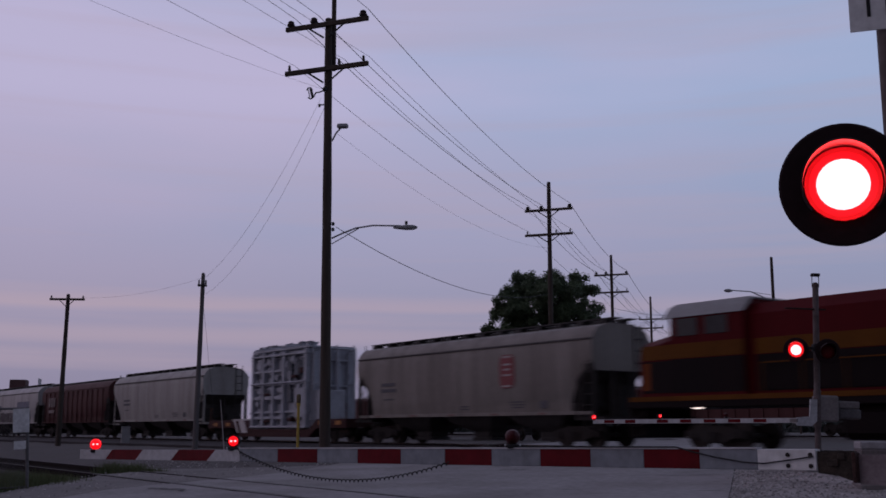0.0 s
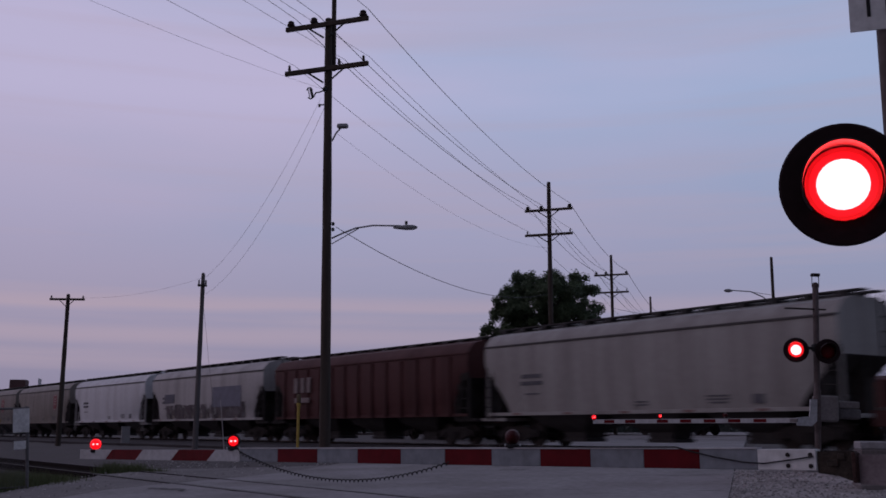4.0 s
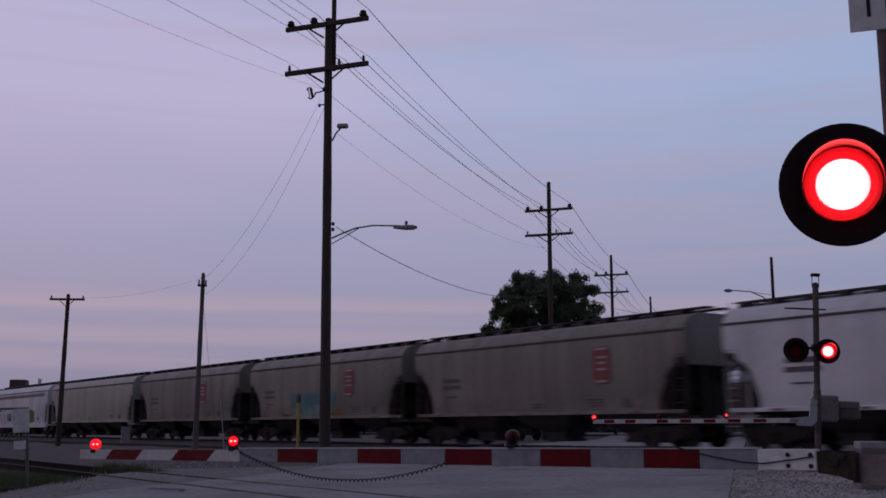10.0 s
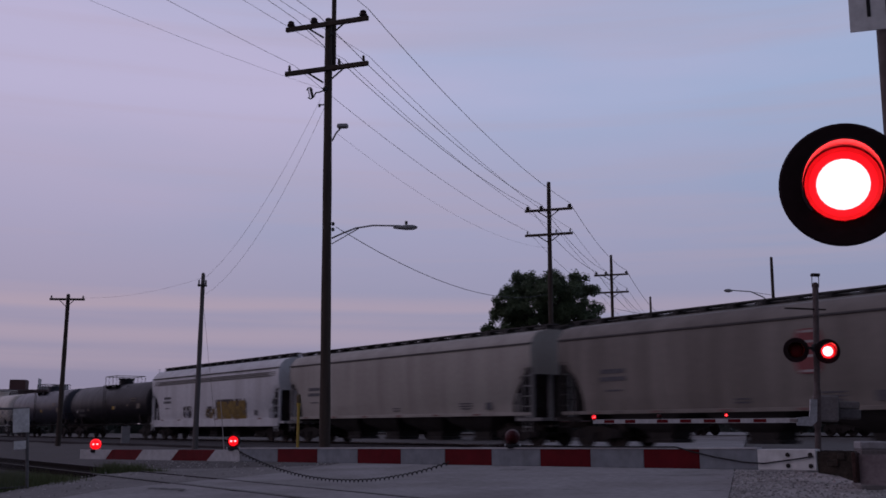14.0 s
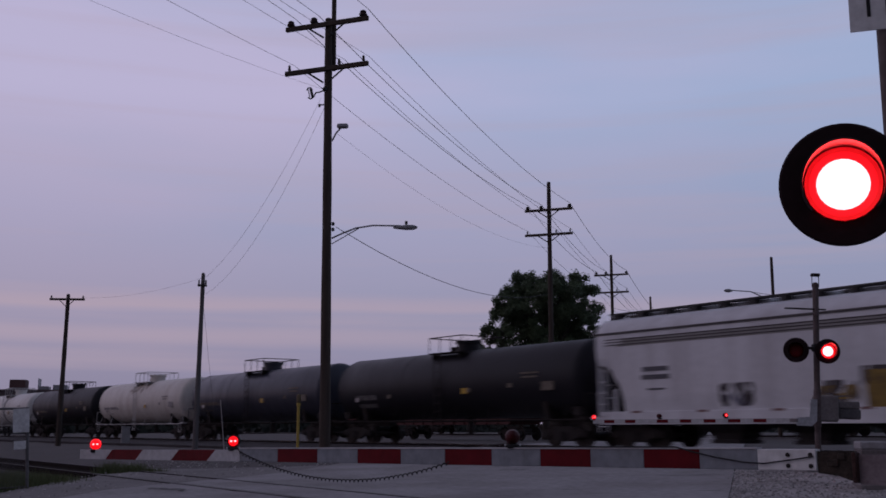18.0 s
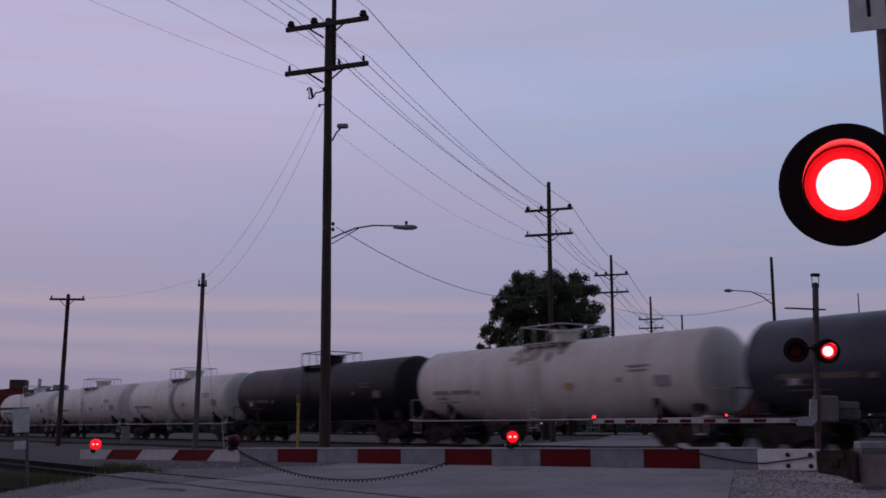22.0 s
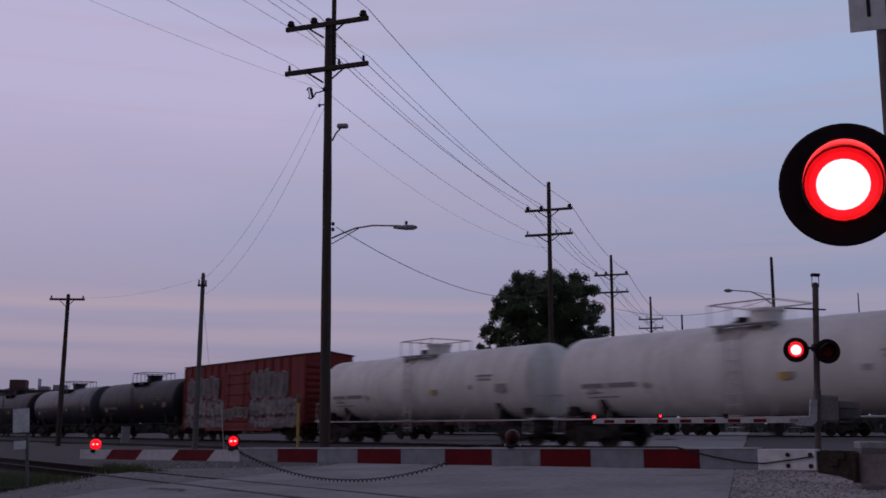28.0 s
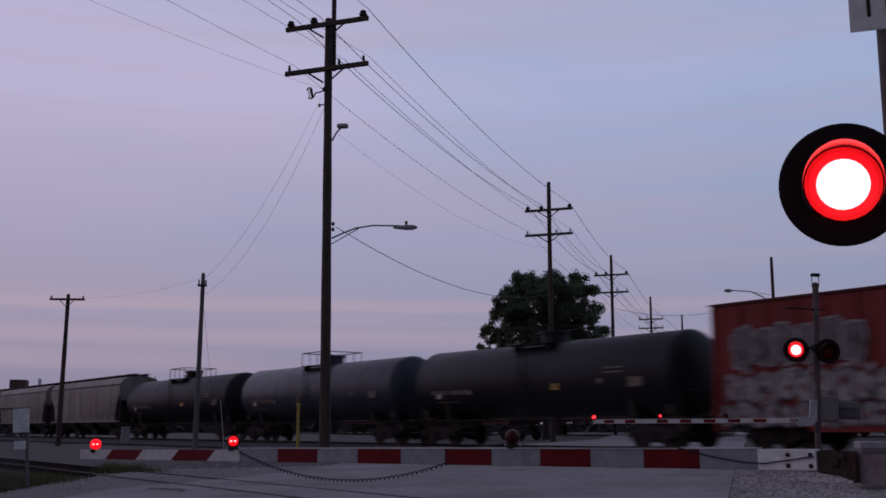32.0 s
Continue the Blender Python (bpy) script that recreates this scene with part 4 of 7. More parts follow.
        part("lug", bm, transformer_paint, th)
    bm = B()
    box(bm, (0, 0, z1 + 0.06), (L + 0.35, W + 0.4, 0.12), bevel=0.02)
    part("cover", bm, transformer_paint, th)
    for x in (-2.4, -1.3, 0.2, 1.2, 2.3):
        bm = B()
        tube(bm, (x, -0.6, z1 + 0.1), (x, -0.6, z1 + 0.34), 0.28, 14)
        tube(bm, (x, -0.6, z1 + 0.34), (x, -0.6, z1 + 0.39), 0.34, 14)
        part("turret", bm, transformer_paint, th)
    # radiator header and pipework at the leading end
    bm = B()
    box(bm, (L / 2 + 0.55, -0.35, 1.75), (0.7, 1.5, 2.0), bevel=0.04)
    part("control_cabinet", bm, transformer_paint, th)
    bm = B()
    for y in (-1.1, 1.1):
        pipe(bm, [(L / 2 + 0.2, y, 3.1), (L / 2 + 0.75, y, 3.1), (L / 2 + 0.75, y, 4.9), (L / 2 + 0.1, y, 4.9)], 0.05, 8)
    for y in (-1.1, 0, 1.1):
        tube(bm, (L / 2 + 0.75, y, 0.8), (L / 2 + 0.75, y, 5.05), 0.04, 8)
    tube(bm, (L / 2 + 0.75, -1.1, 5.0), (L / 2 + 0.75, 1.1, 5.0), 0.05, 8)
    part("pipework", bm, transformer_paint, th)
    bm = B()
    for x in (-2.0, 0.0, 2.0):
        tube(bm, (x, -W / 2 - 0.25, 1.3), (x + 0.9, -1.42, 0.68), 0.03, 6)
    part("tie_down", bm, rust, th, "rusty tie-down rods")
    return th


def letters(car, x0, x1, z0, z1, n, seed, fill, edge, hole, y=-1.61):
    """Swollen graffiti letters side by side: a painted body, a pale edge line, dark slits inside."""
    rnd = random.Random(seed)
    body, rim, slit = B(), B(), B()
    cell = (x1 - x0) / n
    for k in range(n):
        cx, cz = x0 + cell * (k + 0.5) + rnd.uniform(-0.06, 0.06), (z0 + z1) / 2 + rnd.uniform(-0.08, 0.08)
        a, b, lean = cell * rnd.uniform(0.50, 0.62), (z1 - z0) / 2 * rnd.uniform(0.85, 1.05), rnd.uniform(-0.18, 0.18)
        m = 18
        shape = []
        for i in range(m):
            t = 2 * math.pi * i / m
            c, s = math.cos(t), math.sin(t)
            r = rnd.uniform(0.86, 1.1)
            shape.append((math.copysign(abs(c) ** 0.6, c) * r, math.copysign(abs(s) ** 0.6, s) * r))

        def at(p, q, d):
            return (cx + a * p + lean * b * q, y - d - 0.0008 * k, min(max(cz + b * q, z0 - 0.08), z1 + 0.1))
        body.faces.new([body.verts.new(at(p, q, 0.0)) for p, q in shape])
        outer = [rim.verts.new(at(p, q, 0.018)) for p, q in shape]
        inner = [rim.verts.new(at(p * (1 - 0.07 / a), q * (1 - 0.07 / b), 0.018)) for p, q in shape]
        for i in range(m):
            if rnd.random() < 0.82:
                rim.faces.new((outer[i], outer[(i + 1) % m], inner[(i + 1) % m], inner[i]))
        for i in range(rnd.choice((1, 2, 2, 3))):
            px, pz = rnd.uniform(-0.45, 0.45), rnd.uniform(-0.5, 0.5)
            w, hh = rnd.uniform(0.08, 0.2), rnd.uniform(0.12, 0.38)
            slit.faces.new([slit.verts.new(at(px + w * math.cos(u), pz + hh * math.sin(u), 0.034)) for u in (0, 0.8, 1.6, 2.4, 3.2, 4.0, 4.8, 5.6)])
    for bm, m, label in ((body, fill, "swollen graffiti letters"), (rim, edge, "edge lines of the graffiti letters"), (slit, hole, "slits in the graffiti letters")):
        bmesh.ops.recalc_face_normals(bm, faces=bm.faces)
        tagged(part("graffiti", bm, m, car, label, smooth=0), kind="stuff")


def boxcar(q0, q1):
    length = (q1 - q0) * SPEED
    car = thing("boxcar", "red ribbed boxcar covered in white graffiti", "boxcar", on_track((q0 + q1) / 2 * SPEED))
    car["q"] = (q0 + q1) / 2 * SPEED
    h = length / 2
    z0, z1 = 1.02, 4.69
    bm = B()
    loft(bm, [[(x, y, z) for y, z in ((-1.52, z0), (1.52, z0), (1.52, z1), (0, z1 + 0.18), (-1.52, z1))] for x in (-h, h)])
    part("body", bm, box_red, car)
    bm = B()
    loft(bm, [[(x, y, z) for y, z in ((-1.60, z1 - 0.02), (-1.60, z1 + 0.05), (0, z1 + 0.24), (1.60, z1 + 0.05), (1.60, z1 - 0.02), (0, z1 + 0.17))]
              for x in (-h - 0.06, h + 0.06)])
    part("roof", bm, oxide_red, car)
    t = B()
    loft(t, [[(a, b, z) for a, b in ((-0.10, 0.02), (-0.05, -0.08), (0.05, -0.08), (0.10, 0.02))] for z in (z0 + 0.05, z1 - 0.08)])
    me = finish("side_post", t, box_red)
    posts = [-h + 0.1 + 1.05 * k for k in range(15)]
    for x in posts:
        if x < h and not (-1.75 < x < 1.75):
            share("side_post", me, car, pose(x, -1.52, 0))
            share("side_post", me, car, pose(x, 1.52, 0, 0, 0, 180))
    for sy in (-1, 1):
        bm = B()
        box(bm, (0, sy * 1.56, 2.62), (3.4, 0.08, 3.0), bevel=0.02)
        d = part("door", bm, box_red, car)
        for z in (1.45, 2.1, 2.75, 3.4, 3.95):
            bm = B()
            box(bm, (0, sy * 1.615, z), (3.2, 0.06, 0.12), bevel=0.02)
            part("door_rib", bm, box_red, d)
        for x in (-1.1, 1.1):
            bm = B()
            tube(bm, (x, sy * 1.67, 1.1), (x, sy * 1.67, 4.1), 0.03, 6)
            part("lock_rod", bm, box_red, d)
        bm = B()
        box(bm, (0, sy * 1.55, 0.93), (length - 0.2, 0.12, 0.24), bevel=0.01)
        loft(bm, [[(x, sy * y, z) for x, z in ((-h + 3.3, 0.9), (h - 3.3, 0.9), (h - 3.7, 0.58), (-h + 3.7, 0.58))] for y in (1.50, 1.58)])
        part("side_sill", bm, box_red, car)
    for s in (-1, 1):
        for k in range(9):
            z = z0 + 0.28 + k * 0.35
            bm = B()
            loft(bm, [[(s * (h + a), y, z + b) for a, b in ((0, -0.15), (0.07, -0.06), (0.07, 0.06), (0, 0.15))] for y in (-1.38, 1.38)])
            part("end_rib", bm, box_red, car)
        bm = B()
        ladder(bm, s * (h - 0.35), -1.63, 0.5, 2.4, 0.44, "x", 5)
        part("ladder", bm, box_red, car)
        bm = B()
        ladder(bm, s * (h + 0.12), -1.2, 0.6, 2.4, 0.44, "y", 5)
        part("ladder", bm, box_red, car)
    bm = B()
    box(bm, (0, 0, 0.86), (length - 0.3, 0.35, 0.32))
    part("center_sill", bm, steel, car)
    running_gear(car, length + 0.6, h - 2.1)
    # graffiti: big grey letters with pale edges above, a muddled pale band below
    for x0, x1, zb, zt, n, seed in ((-h + 0.9, -2.5, 2.5, 4.0, 6, 11), (1.9, h - 1.7, 2.35, 4.05, 6, 13)):
        letters(car, x0, x1, zb, zt, n, seed, spray_grey, spray_white, spray_dark)
    for x0, x1, zb, zt, n, seed in ((-h + 0.5, -1.8, 1.45, 2.45, 9, 12), (-h + 0.35, -1.8, 0.72, 1.5, 11, 16), (1.85, h - 0.4, 1.4, 2.35, 9, 14), (1.85, h - 0.3, 0.72, 1.45, 11, 17)):
        letters(car, x0, x1, zb, zt, n, seed, spray_white, spray_grey, box_red)
        spray(car, "graffiti", x0, x1, zb, zt, spray_dark, -1.668, seed + 40, 26, "dark outlines in the graffiti", 0.10)
    spray(car, "graffiti", -h + 0.6, -2.2, 2.2, 2.6, spray_white, -1.66, 21, 22, "white strokes in the graffiti", 0.14)
    spray(car, "graffiti", 2.0, h - 1.2, 2.0, 2.4, spray_white, -1.66, 22, 26, "white strokes in the graffiti", 0.14)
    letters(car, -1.7, 1.7, 1.3, 2.0, 5, 15, spray_grey, spray_tan, spray_dark, -1.655)
    return car


# paints of the engine
loco_red = mat("engine_red", (0.095, 0.004, 0.007), 0.6, 0.0, (0.05, 0.006, 0.007), 0.5, 1.0, 0.2, spec=0.08)
loco_yellow = mat("engine_yellow", (0.13, 0.045, 0.006), 0.6, 0.0, (0.07, 0.025, 0.006), 0.5, 1.0, 0.2, spec=0.08)
loco_orange = mat("engine_orange", (0.20, 0.05, 0.012), 0.6, 0.0, (0.09, 0.025, 0.01), 0.5, 2.0, spec=0.08)
loco_dark = mat("engine_dark", (0.010, 0.006, 0.007), 0.6, 0.0, (0.020, 0.011, 0.011), 0.5, 1.0, 0.2, spec=0.08)
loco_roof = mat("engine_cab_roof", (0.30, 0.30, 0.31), 0.6, 0.0, (0.2, 0.18, 0.18), 0.5, 1.5)
glass_dark = mat("cab_glass", (0.02, 0.02, 0.025), 0.12, 0.0, (0.05, 0.05, 0.06), 0.2, 3.0, 1.0, 0.0, 18, 0.3)


def locomotive(q_nose):
    length = 22.0
    h = length / 2
    car = thing("locomotive", "red, yellow and dark diesel locomotive trailing with its cab last", "locomotive", on_track(q_nose * SPEED - h))
    car["q"] = q_nose * SPEED - h
    bm = B()
    box(bm, (0, 0, 1.58), (length, 3.0, 0.40), bevel=0.03)
    part("frame", bm, loco_dark, car)
    for y in (-1.51, 1.51):
        bm = B()
        box(bm, (0, y, 1.70), (length - 0.4, 0.025, 0.16))
        part("frame_stripe", bm, loco_yellow, car, "yellow stripe along the frame")
    # low nose at the rear end, towards -x
    bm = B()
    loft(bm, [[(x, -w, 1.78), (x, w, 1.78), (x, w, zt - 0.25), (x, w - 0.3, zt), (x, -w + 0.3, zt), (x, -w, zt - 0.25)]
              for x, w, zt in ((-h + 0.35, 1.1, 3.5), (-h + 0.7, 1.35, 3.70), (-h + 2.2, 1.45, 3.95))])
    nose = part("nose", bm, loco_red, car)
    bm = B()
    box(bm, (-h + 0.34, 0, 2.6), (0.03, 1.7, 1.5), bevel=0.01)
    part("nose_panel", bm, loco_yellow, nose, "yellow panel on the nose")
    for s in (-1, 1):
        for z, t, m in ((3.30, 0.50, loco_yellow), (2.45, 1.1, loco_dark)):
            bm = B()
            loft(bm, [[(x, s * w, z - t / 2), (x, s * (w + 0.015), z - t / 2), (x, s * (w + 0.015), z + t / 2), (x, s * w, z + t / 2)]
                      for x, w in ((-h + 0.72, 1.36), (-h + 2.18, 1.455))])
            part("nose_band", bm, m, nose)
        bm = B()
        loft(bm, [[(-h + 0.75 + a, s * (1.376 + 0.045 * a), z) for a, z in ((0.0, 2.0), (0.5, 2.0), (0.62, 2.5), (0.45, 2.95), (0.05, 2.95))] ] + [[(-h + 0.75 + a, s * (1.384 + 0.045 * a), z) for a, z in ((0.0, 2.0), (0.5, 2.0), (0.62, 2.5), (0.45, 2.95), (0.05, 2.95))]])
        part("nose_emblem", bm, loco_orange, nose, "orange emblem on the side of the nose")
    # cab
    bm = B()
    loft(bm, [[(x, -1.52, 1.78), (x, 1.52, 1.78), (x, 1.52, 4.45), (x, 1.1, 4.9), (x, -1.1, 4.9), (x, -1.52, 4.45)] for x in (-h + 2.2, -h + 5.3)])
    cab = part("cab", bm, loco_red, car)
    bm = B()
    loft(bm, [[(x, -1.57, zl), (x, -1.12, zt), (x, 1.12, zt), (x, 1.57, zl), (x, 1.50, zl), (x, 1.05, zt - 0.06), (x, -1.05, zt - 0.06), (x, -1.50, zl)]
              for x, zl, zt in ((-h + 1.85, 4.40, 4.86), (-h + 2.2, 4.45, 4.96), (-h + 5.35, 4.45, 4.96))])
    part("cab_roof", bm, loco_roof, cab, "pale grey cab roof")
    for x, w in ((-h + 2.95, 0.95), (-h + 4.2, 0.95)):
        bm = B()
        box(bm, (x, -1.53, 4.10), (w, 0.03, 0.60), bevel=0.01)
        part("cab_window", bm, glass_dark, cab)
    for y in (-0.75, 0.75):
        bm = B()
        box(bm, (-h + 2.19, y, 4.25), (0.03, 1.1, 0.5), bevel=0.01)
        part("windshield", bm, glass_dark, cab)
    for y in (-1.53, 1.53):
        bm = B()
        box(bm, (-h + 3.75, y, 3.30), (3.1, 0.02, 0.50))
        part("cab_band", bm, loco_yellow, cab)
        bm = B()
        box(bm, (-h + 3.75, y, 2.45), (3.1, 0.02, 1.15))
        part("cab_panel", bm, loco_dark, cab)
    # long hood
    bm = B()
    loft(bm, [[(x, -w, 1.78), (x, w, 1.78), (x, w, 4.35), (x, w - 0.35, 4.72), (x, -w + 0.35, 4.72), (x, -w, 4.35)]
              for x, w in ((-h + 5.3, 1.25), (h - 0.9, 1.25))])
    hood = part("hood", bm, loco_red, car)
    for y in (-1.26, 1.26):
        bm = B()
        box(bm, (2.3, y, 3.30), (length - 6.5, 0.02, 0.50))
        part("hood_band", bm, loco_yellow, hood)
        bm = B()
        box(bm, (2.3, y, 2.45), (length - 6.5, 0.02, 1.15))
        part("hood_panel", bm, loco_dark, hood)
    for k in range(10):
        bm = B()
        box(bm, (-h + 6.4 + k * 1.4, -1.275, 2.4), (1.2, 0.02, 1.0), bevel=0.008)
        part("hood_door", bm, loco_dark, hood)
    for x in (0.5, 4.5, 6.6):
        bm = B()
        tube(bm, (x, 0, 4.6), (x, 0, 4.88), 0.7, 20)
        part("roof_fan", bm, loco_dark, hood)
    bm = B()
    box(bm, (5.4, 0, 4.5), (6.0, 3.0, 0.55), bevel=0.12)
    part("radiator_wing", bm, loco_red, hood)
    # walkway railing, steps, tank, pilot
    for y in (-1.46, 1.46):
        bm = B()
        k = -h + 5.9
        while k < h:
            tube(bm, (k, y, 1.75), (k, y, 2.75), 0.02, 6)
            k += 1.5
        tube(bm, (-h + 5.9, y, 2.75), (h - 0.3, y, 2.75), 0.022, 6)
        part("railing", bm, loco_yellow, car)
    bm = B()
    box(bm, (0, 0, 0.85), (5.2, 2.7, 1.0), bevel=0.2)
    part("fuel_tank", bm, loco_dark, car)
    for s in (-1, 1):
        bm = B()
        box(bm, (s * (h - 0.1), 0, 1.0), (0.18, 2.7, 1.3), bevel=0.03)
        part("pilot", bm, loco_dark, car)
        for y in (-1.35, 1.35):
            bm = B()
            box(bm, (s * (h - 0.45), y + (0.13 if y < 0 else -0.13), 0.95), (0.5, 0.02, 1.1))
            for z in (0.45, 0.78, 1.1, 1.4):
                box(bm, (s * (h - 0.45), y, z), (0.5, 0.25, 0.04))
            part("step", bm, loco_dark, car)
    for y in (-0.14, 0.14):
        bm = B()
        tube(bm, (-h + 1.9, y, 4.66), (-h + 1.78, y, 4.66), 0.09, 12)
        part("headlight", bm, lamp_off, cab)
    bm = B()
    box(bm, (-h + 3.3, -1.50, 1.36), (0.36, 0.05, 0.05), bevel=0.01)
    part("step_light", bm, lamp_white, car, "lit step light")
    running_gear(car, length + 0.2, h - 3.6)
    return car


lamp_off = mat("lamp_glass", (0.5, 0.5, 0.52), 0.15, 0.0, (0.3, 0.3, 0.3), 0.2, 8.0)
TRAIN = []


def build_train():
    add = TRAIN.append
    add(locomotive(4.311))
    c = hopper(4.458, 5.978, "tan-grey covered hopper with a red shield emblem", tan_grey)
    hopper_marks(c, 1.48 * SPEED); emblem(c, 3.4, 3.0); add(c)
    c, h = transformer_car(6.091, 7.622)
    add(c)
    add(transformer(6.771))
    c = hopper(7.705, 9.236, "pale grey covered hopper with open ribbed ends", dull_grey, ends=dull_grey, slant=True)
    hopper_marks(c, 1.46 * SPEED); add(c)
    c = hopper(9.345, 10.985, "oxide-red covered hopper with ribbed sides and white bars", oxide_red, True, 1.2, 0.0, seams=False)
    bars(c, "lettering", -6.3, 3.0, (0.42,), faded_mark, -1.70, 0.80)
    bars(c, "lettering", -5.6, 3.0, (0.42,), faded_mark, -1.70, 0.80)
    bars(c, "lettering", -4.9, 3.0, (0.42,), faded_mark, -1.70, 0.80)
    bars(c, "lettering", -5.6, 2.2, (1.6,), faded_mark, -1.70, 0.26)
    add(c)
    c = hopper(11.119, 12.695, "pale grey covered hopper with dark graffiti along its foot", pale_grey, seams=False)
    hopper_marks(c, 1.57 * SPEED)
    bm = B()
    box(bm, (3.7, side_y(2.65) - 0.004, 2.65), (4.2, 0.03, 1.25))
    part("paint_patch", bm, spray_blue, c, "slate blue painted-out patch")
    bm = B()
    box(bm, (-5.4, side_y(2.7) - 0.006, 2.7), (1.7, 0.03, 0.60))
    part("paint_patch", bm, spray_slate, c, "slate blue painted-out patch")
    spray(c, "graffiti", -6.0, 6.3, 1.22, 2.25, spray_grey, None, 20, 70, "grey graffiti", 0.46)
    spray(c, "graffiti", -5.5, 6.6, 1.25, 2.3, spray_dark, None, 21, 56, "dark graffiti", 0.34)
    spray(c, "graffiti", -5.2, 5.4, 1.3, 1.9, spray_tan, None, 22, 30, "pale graffiti", 0.26)
    add(c)
    c = hopper(12.832, 14.297, "white covered hopper with dark lettering", white_grey, seams=False, ends=band_grey)
    hopper_marks(c, 1.4 * SPEED); add(c)
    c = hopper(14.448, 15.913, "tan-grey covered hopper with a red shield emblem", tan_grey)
    hopper_marks(c, 1.43 * SPEED); emblem(c, 4.1, 3.0); add(c)
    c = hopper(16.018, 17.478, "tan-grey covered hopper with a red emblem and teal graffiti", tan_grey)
    hopper_marks(c, 1.47 * SPEED); emblem(c, 3.3, 3.0)
    spray(c, "graffiti", -2.9, 2.0, 1.75, 2.6, spray_teal, None, 31, 60, "teal graffiti", 0.36)
    spray(c, "graffiti", 1.2, 2.6, 1.22, 1.7, spray_yellow, None, 33, 16, "orange edge of the graffiti", 0.25)
    spray(c, "graffiti", -4.2, -3.0, 1.22, 1.5, spray_dark, None, 34, 10, "dark edge of the graffiti", 0.25)
    spray(c, "graffiti", -2.6, 1.4, 1.30, 1.95, spray_pale_teal, None, 32, 60, "pale blue letters in the graffiti", 0.22)
    spray(c, "graffiti", -2.4, 1.2, 1.36, 1.9, spray_teal, None, 35, 22, "teal gaps between the letters", 0.12)
    spray(c, "graffiti", -4.3, -2.8, 1.30, 1.5, spray_yellow, None, 36, 14, "orange foot of the graffiti", 0.16)
    add(c)
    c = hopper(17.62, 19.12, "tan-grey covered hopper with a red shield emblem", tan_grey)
    hopper_marks(c, 1.44 * SPEED); emblem(c, 3.0, 3.0); add(c)
    c = hopper(19.268, 21.12, "long cream-grey covered hopper", cream_grey, rise=0.15, seams=False, ends=band_grey, bays=4)
    hopper_marks(c, 1.82 * SPEED); add(c)
    c = hopper(21.242, 22.999, "white covered hopper with yellow graffiti", white_grey, rise=0.2, deep_sill=True, seams=False, ends=white_grey, bays=4)
    hopper_marks(c, 1.7 * SPEED)
    bm = B()
    loft(bm, [[(x, side_y(z) - d, z) for z, d in ((3.62, 0.002), (3.62, 0.012), (4.04, 0.012), (4.04, 0.002))] for x in (-9.25, 9.25)])
    part("side_band", bm, band_grey, c, "grey band below the roof")
    for z in (3.69, 3.79, 3.89):
        bm = B()
        box(bm, (0, side_y(z) - 0.014, z), (18.4, 0.05, 0.035), bevel=0.008)
        part("side_bead", bm, chord_grey, c)
    spray(c, "graffiti", 1.2, 5.6, 1.9, 2.48, spray_dark, None, 44, 46, "dark outlines of the graffiti", 0.30)
    spray(c, "graffiti", 1.3, 5.5, 1.16, 2.36, spray_yellow, None, 41, 80, "mustard yellow graffiti", 0.45)
    spray(c, "graffiti", 1.5, 5.4, 1.3, 2.3, spray_tan, None, 45, 14, "tan strokes in the graffiti", 0.3)
    spray(c, "graffiti", 1.4, 5.5, 1.3, 2.3, spray_dark, None, 46, 12, "dark outlines of the graffiti", 0.16)
    spray(c, "graffiti", -0.3, 1.1, 1.4, 2.1, spray_dark, None, 47, 12, "dark outlines of the graffiti", 0.26)
    spray(c, "graffiti", -0.4, 1.0, 1.35, 1.95, spray_yellow, None, 42, 10, "mustard yellow graffiti", 0.25)
    spray(c, "graffiti", -4.0, -2.6, 1.4, 2.15, spray_dark, None, 43, 12, "dark graffiti tag", 0.25)
    spray(c, "graffiti", -3.9, -2.7, 1.4, 2.1, spray_blue, None, 48, 8, "blue graffiti tag", 0.2)
    add(c)
    for q0, q1, lab, paint, band, rail, mark in (
            (23.08, 24.757, "black tank car with a railed top platform", tank_black, None, None, tank_mark),
            (24.886, 26.479, "slate blue-black tank car with a railed top platform", tank_blue, None, None, tank_mark),
            (26.594, 28.158, "stained cream tank car with pale railings", tank_cream, None, white_rail, soft_mark),
            (28.265, 29.896, "black tank car with a railed top platform", tank_black, None, None, tank_mark),
            (30.014, 31.602, "white tank car with a grey band round its middle", tank_white, band_grey, white_rail, soft_mark),
            (31.744, 33.346, "white tank car with pale railings", tank_white, None, white_rail, soft_mark),
            (33.462, 35.034, "white tank car with pale railings", tank_white, None, white_rail, soft_mark),
            (36.816, 38.281, "black tank car with a railed top platform", tank_black, None, None, tank_mark),
            (38.411, 39.961, "slate blue-black tank car with a railed top platform", tank_blue, None, None, tank_mark),
            (40.101, 41.751, "black tank car with a railed top platform", tank_black, None, None, tank_mark)):
        c = tank(q0, q1, lab, paint, band, rail)
        L = (q1 - q0) * SPEED
        if q0 > 24:
            for z, w, hh, dx in ((2.25, 1.2, 0.18, -1.0), (2.25, 1.45, 0.18, 0.5), (2.0, 0.9, 0.05, -1.0), (1.84, 1.6, 0.05, -0.6)):
                tilt = math.asin((2.655 - z) / TANK_R)
                bm = B()
                box(bm, (0, 0, 0), (w, 0.012, hh))
                bmesh.ops.transform(bm, matrix=pose(-L / 2 + 3.2 + dx, -1.541 * math.cos(tilt), 2.655 - 1.541 * math.sin(tilt), math.degrees(tilt), 0, 0), verts=bm.verts)
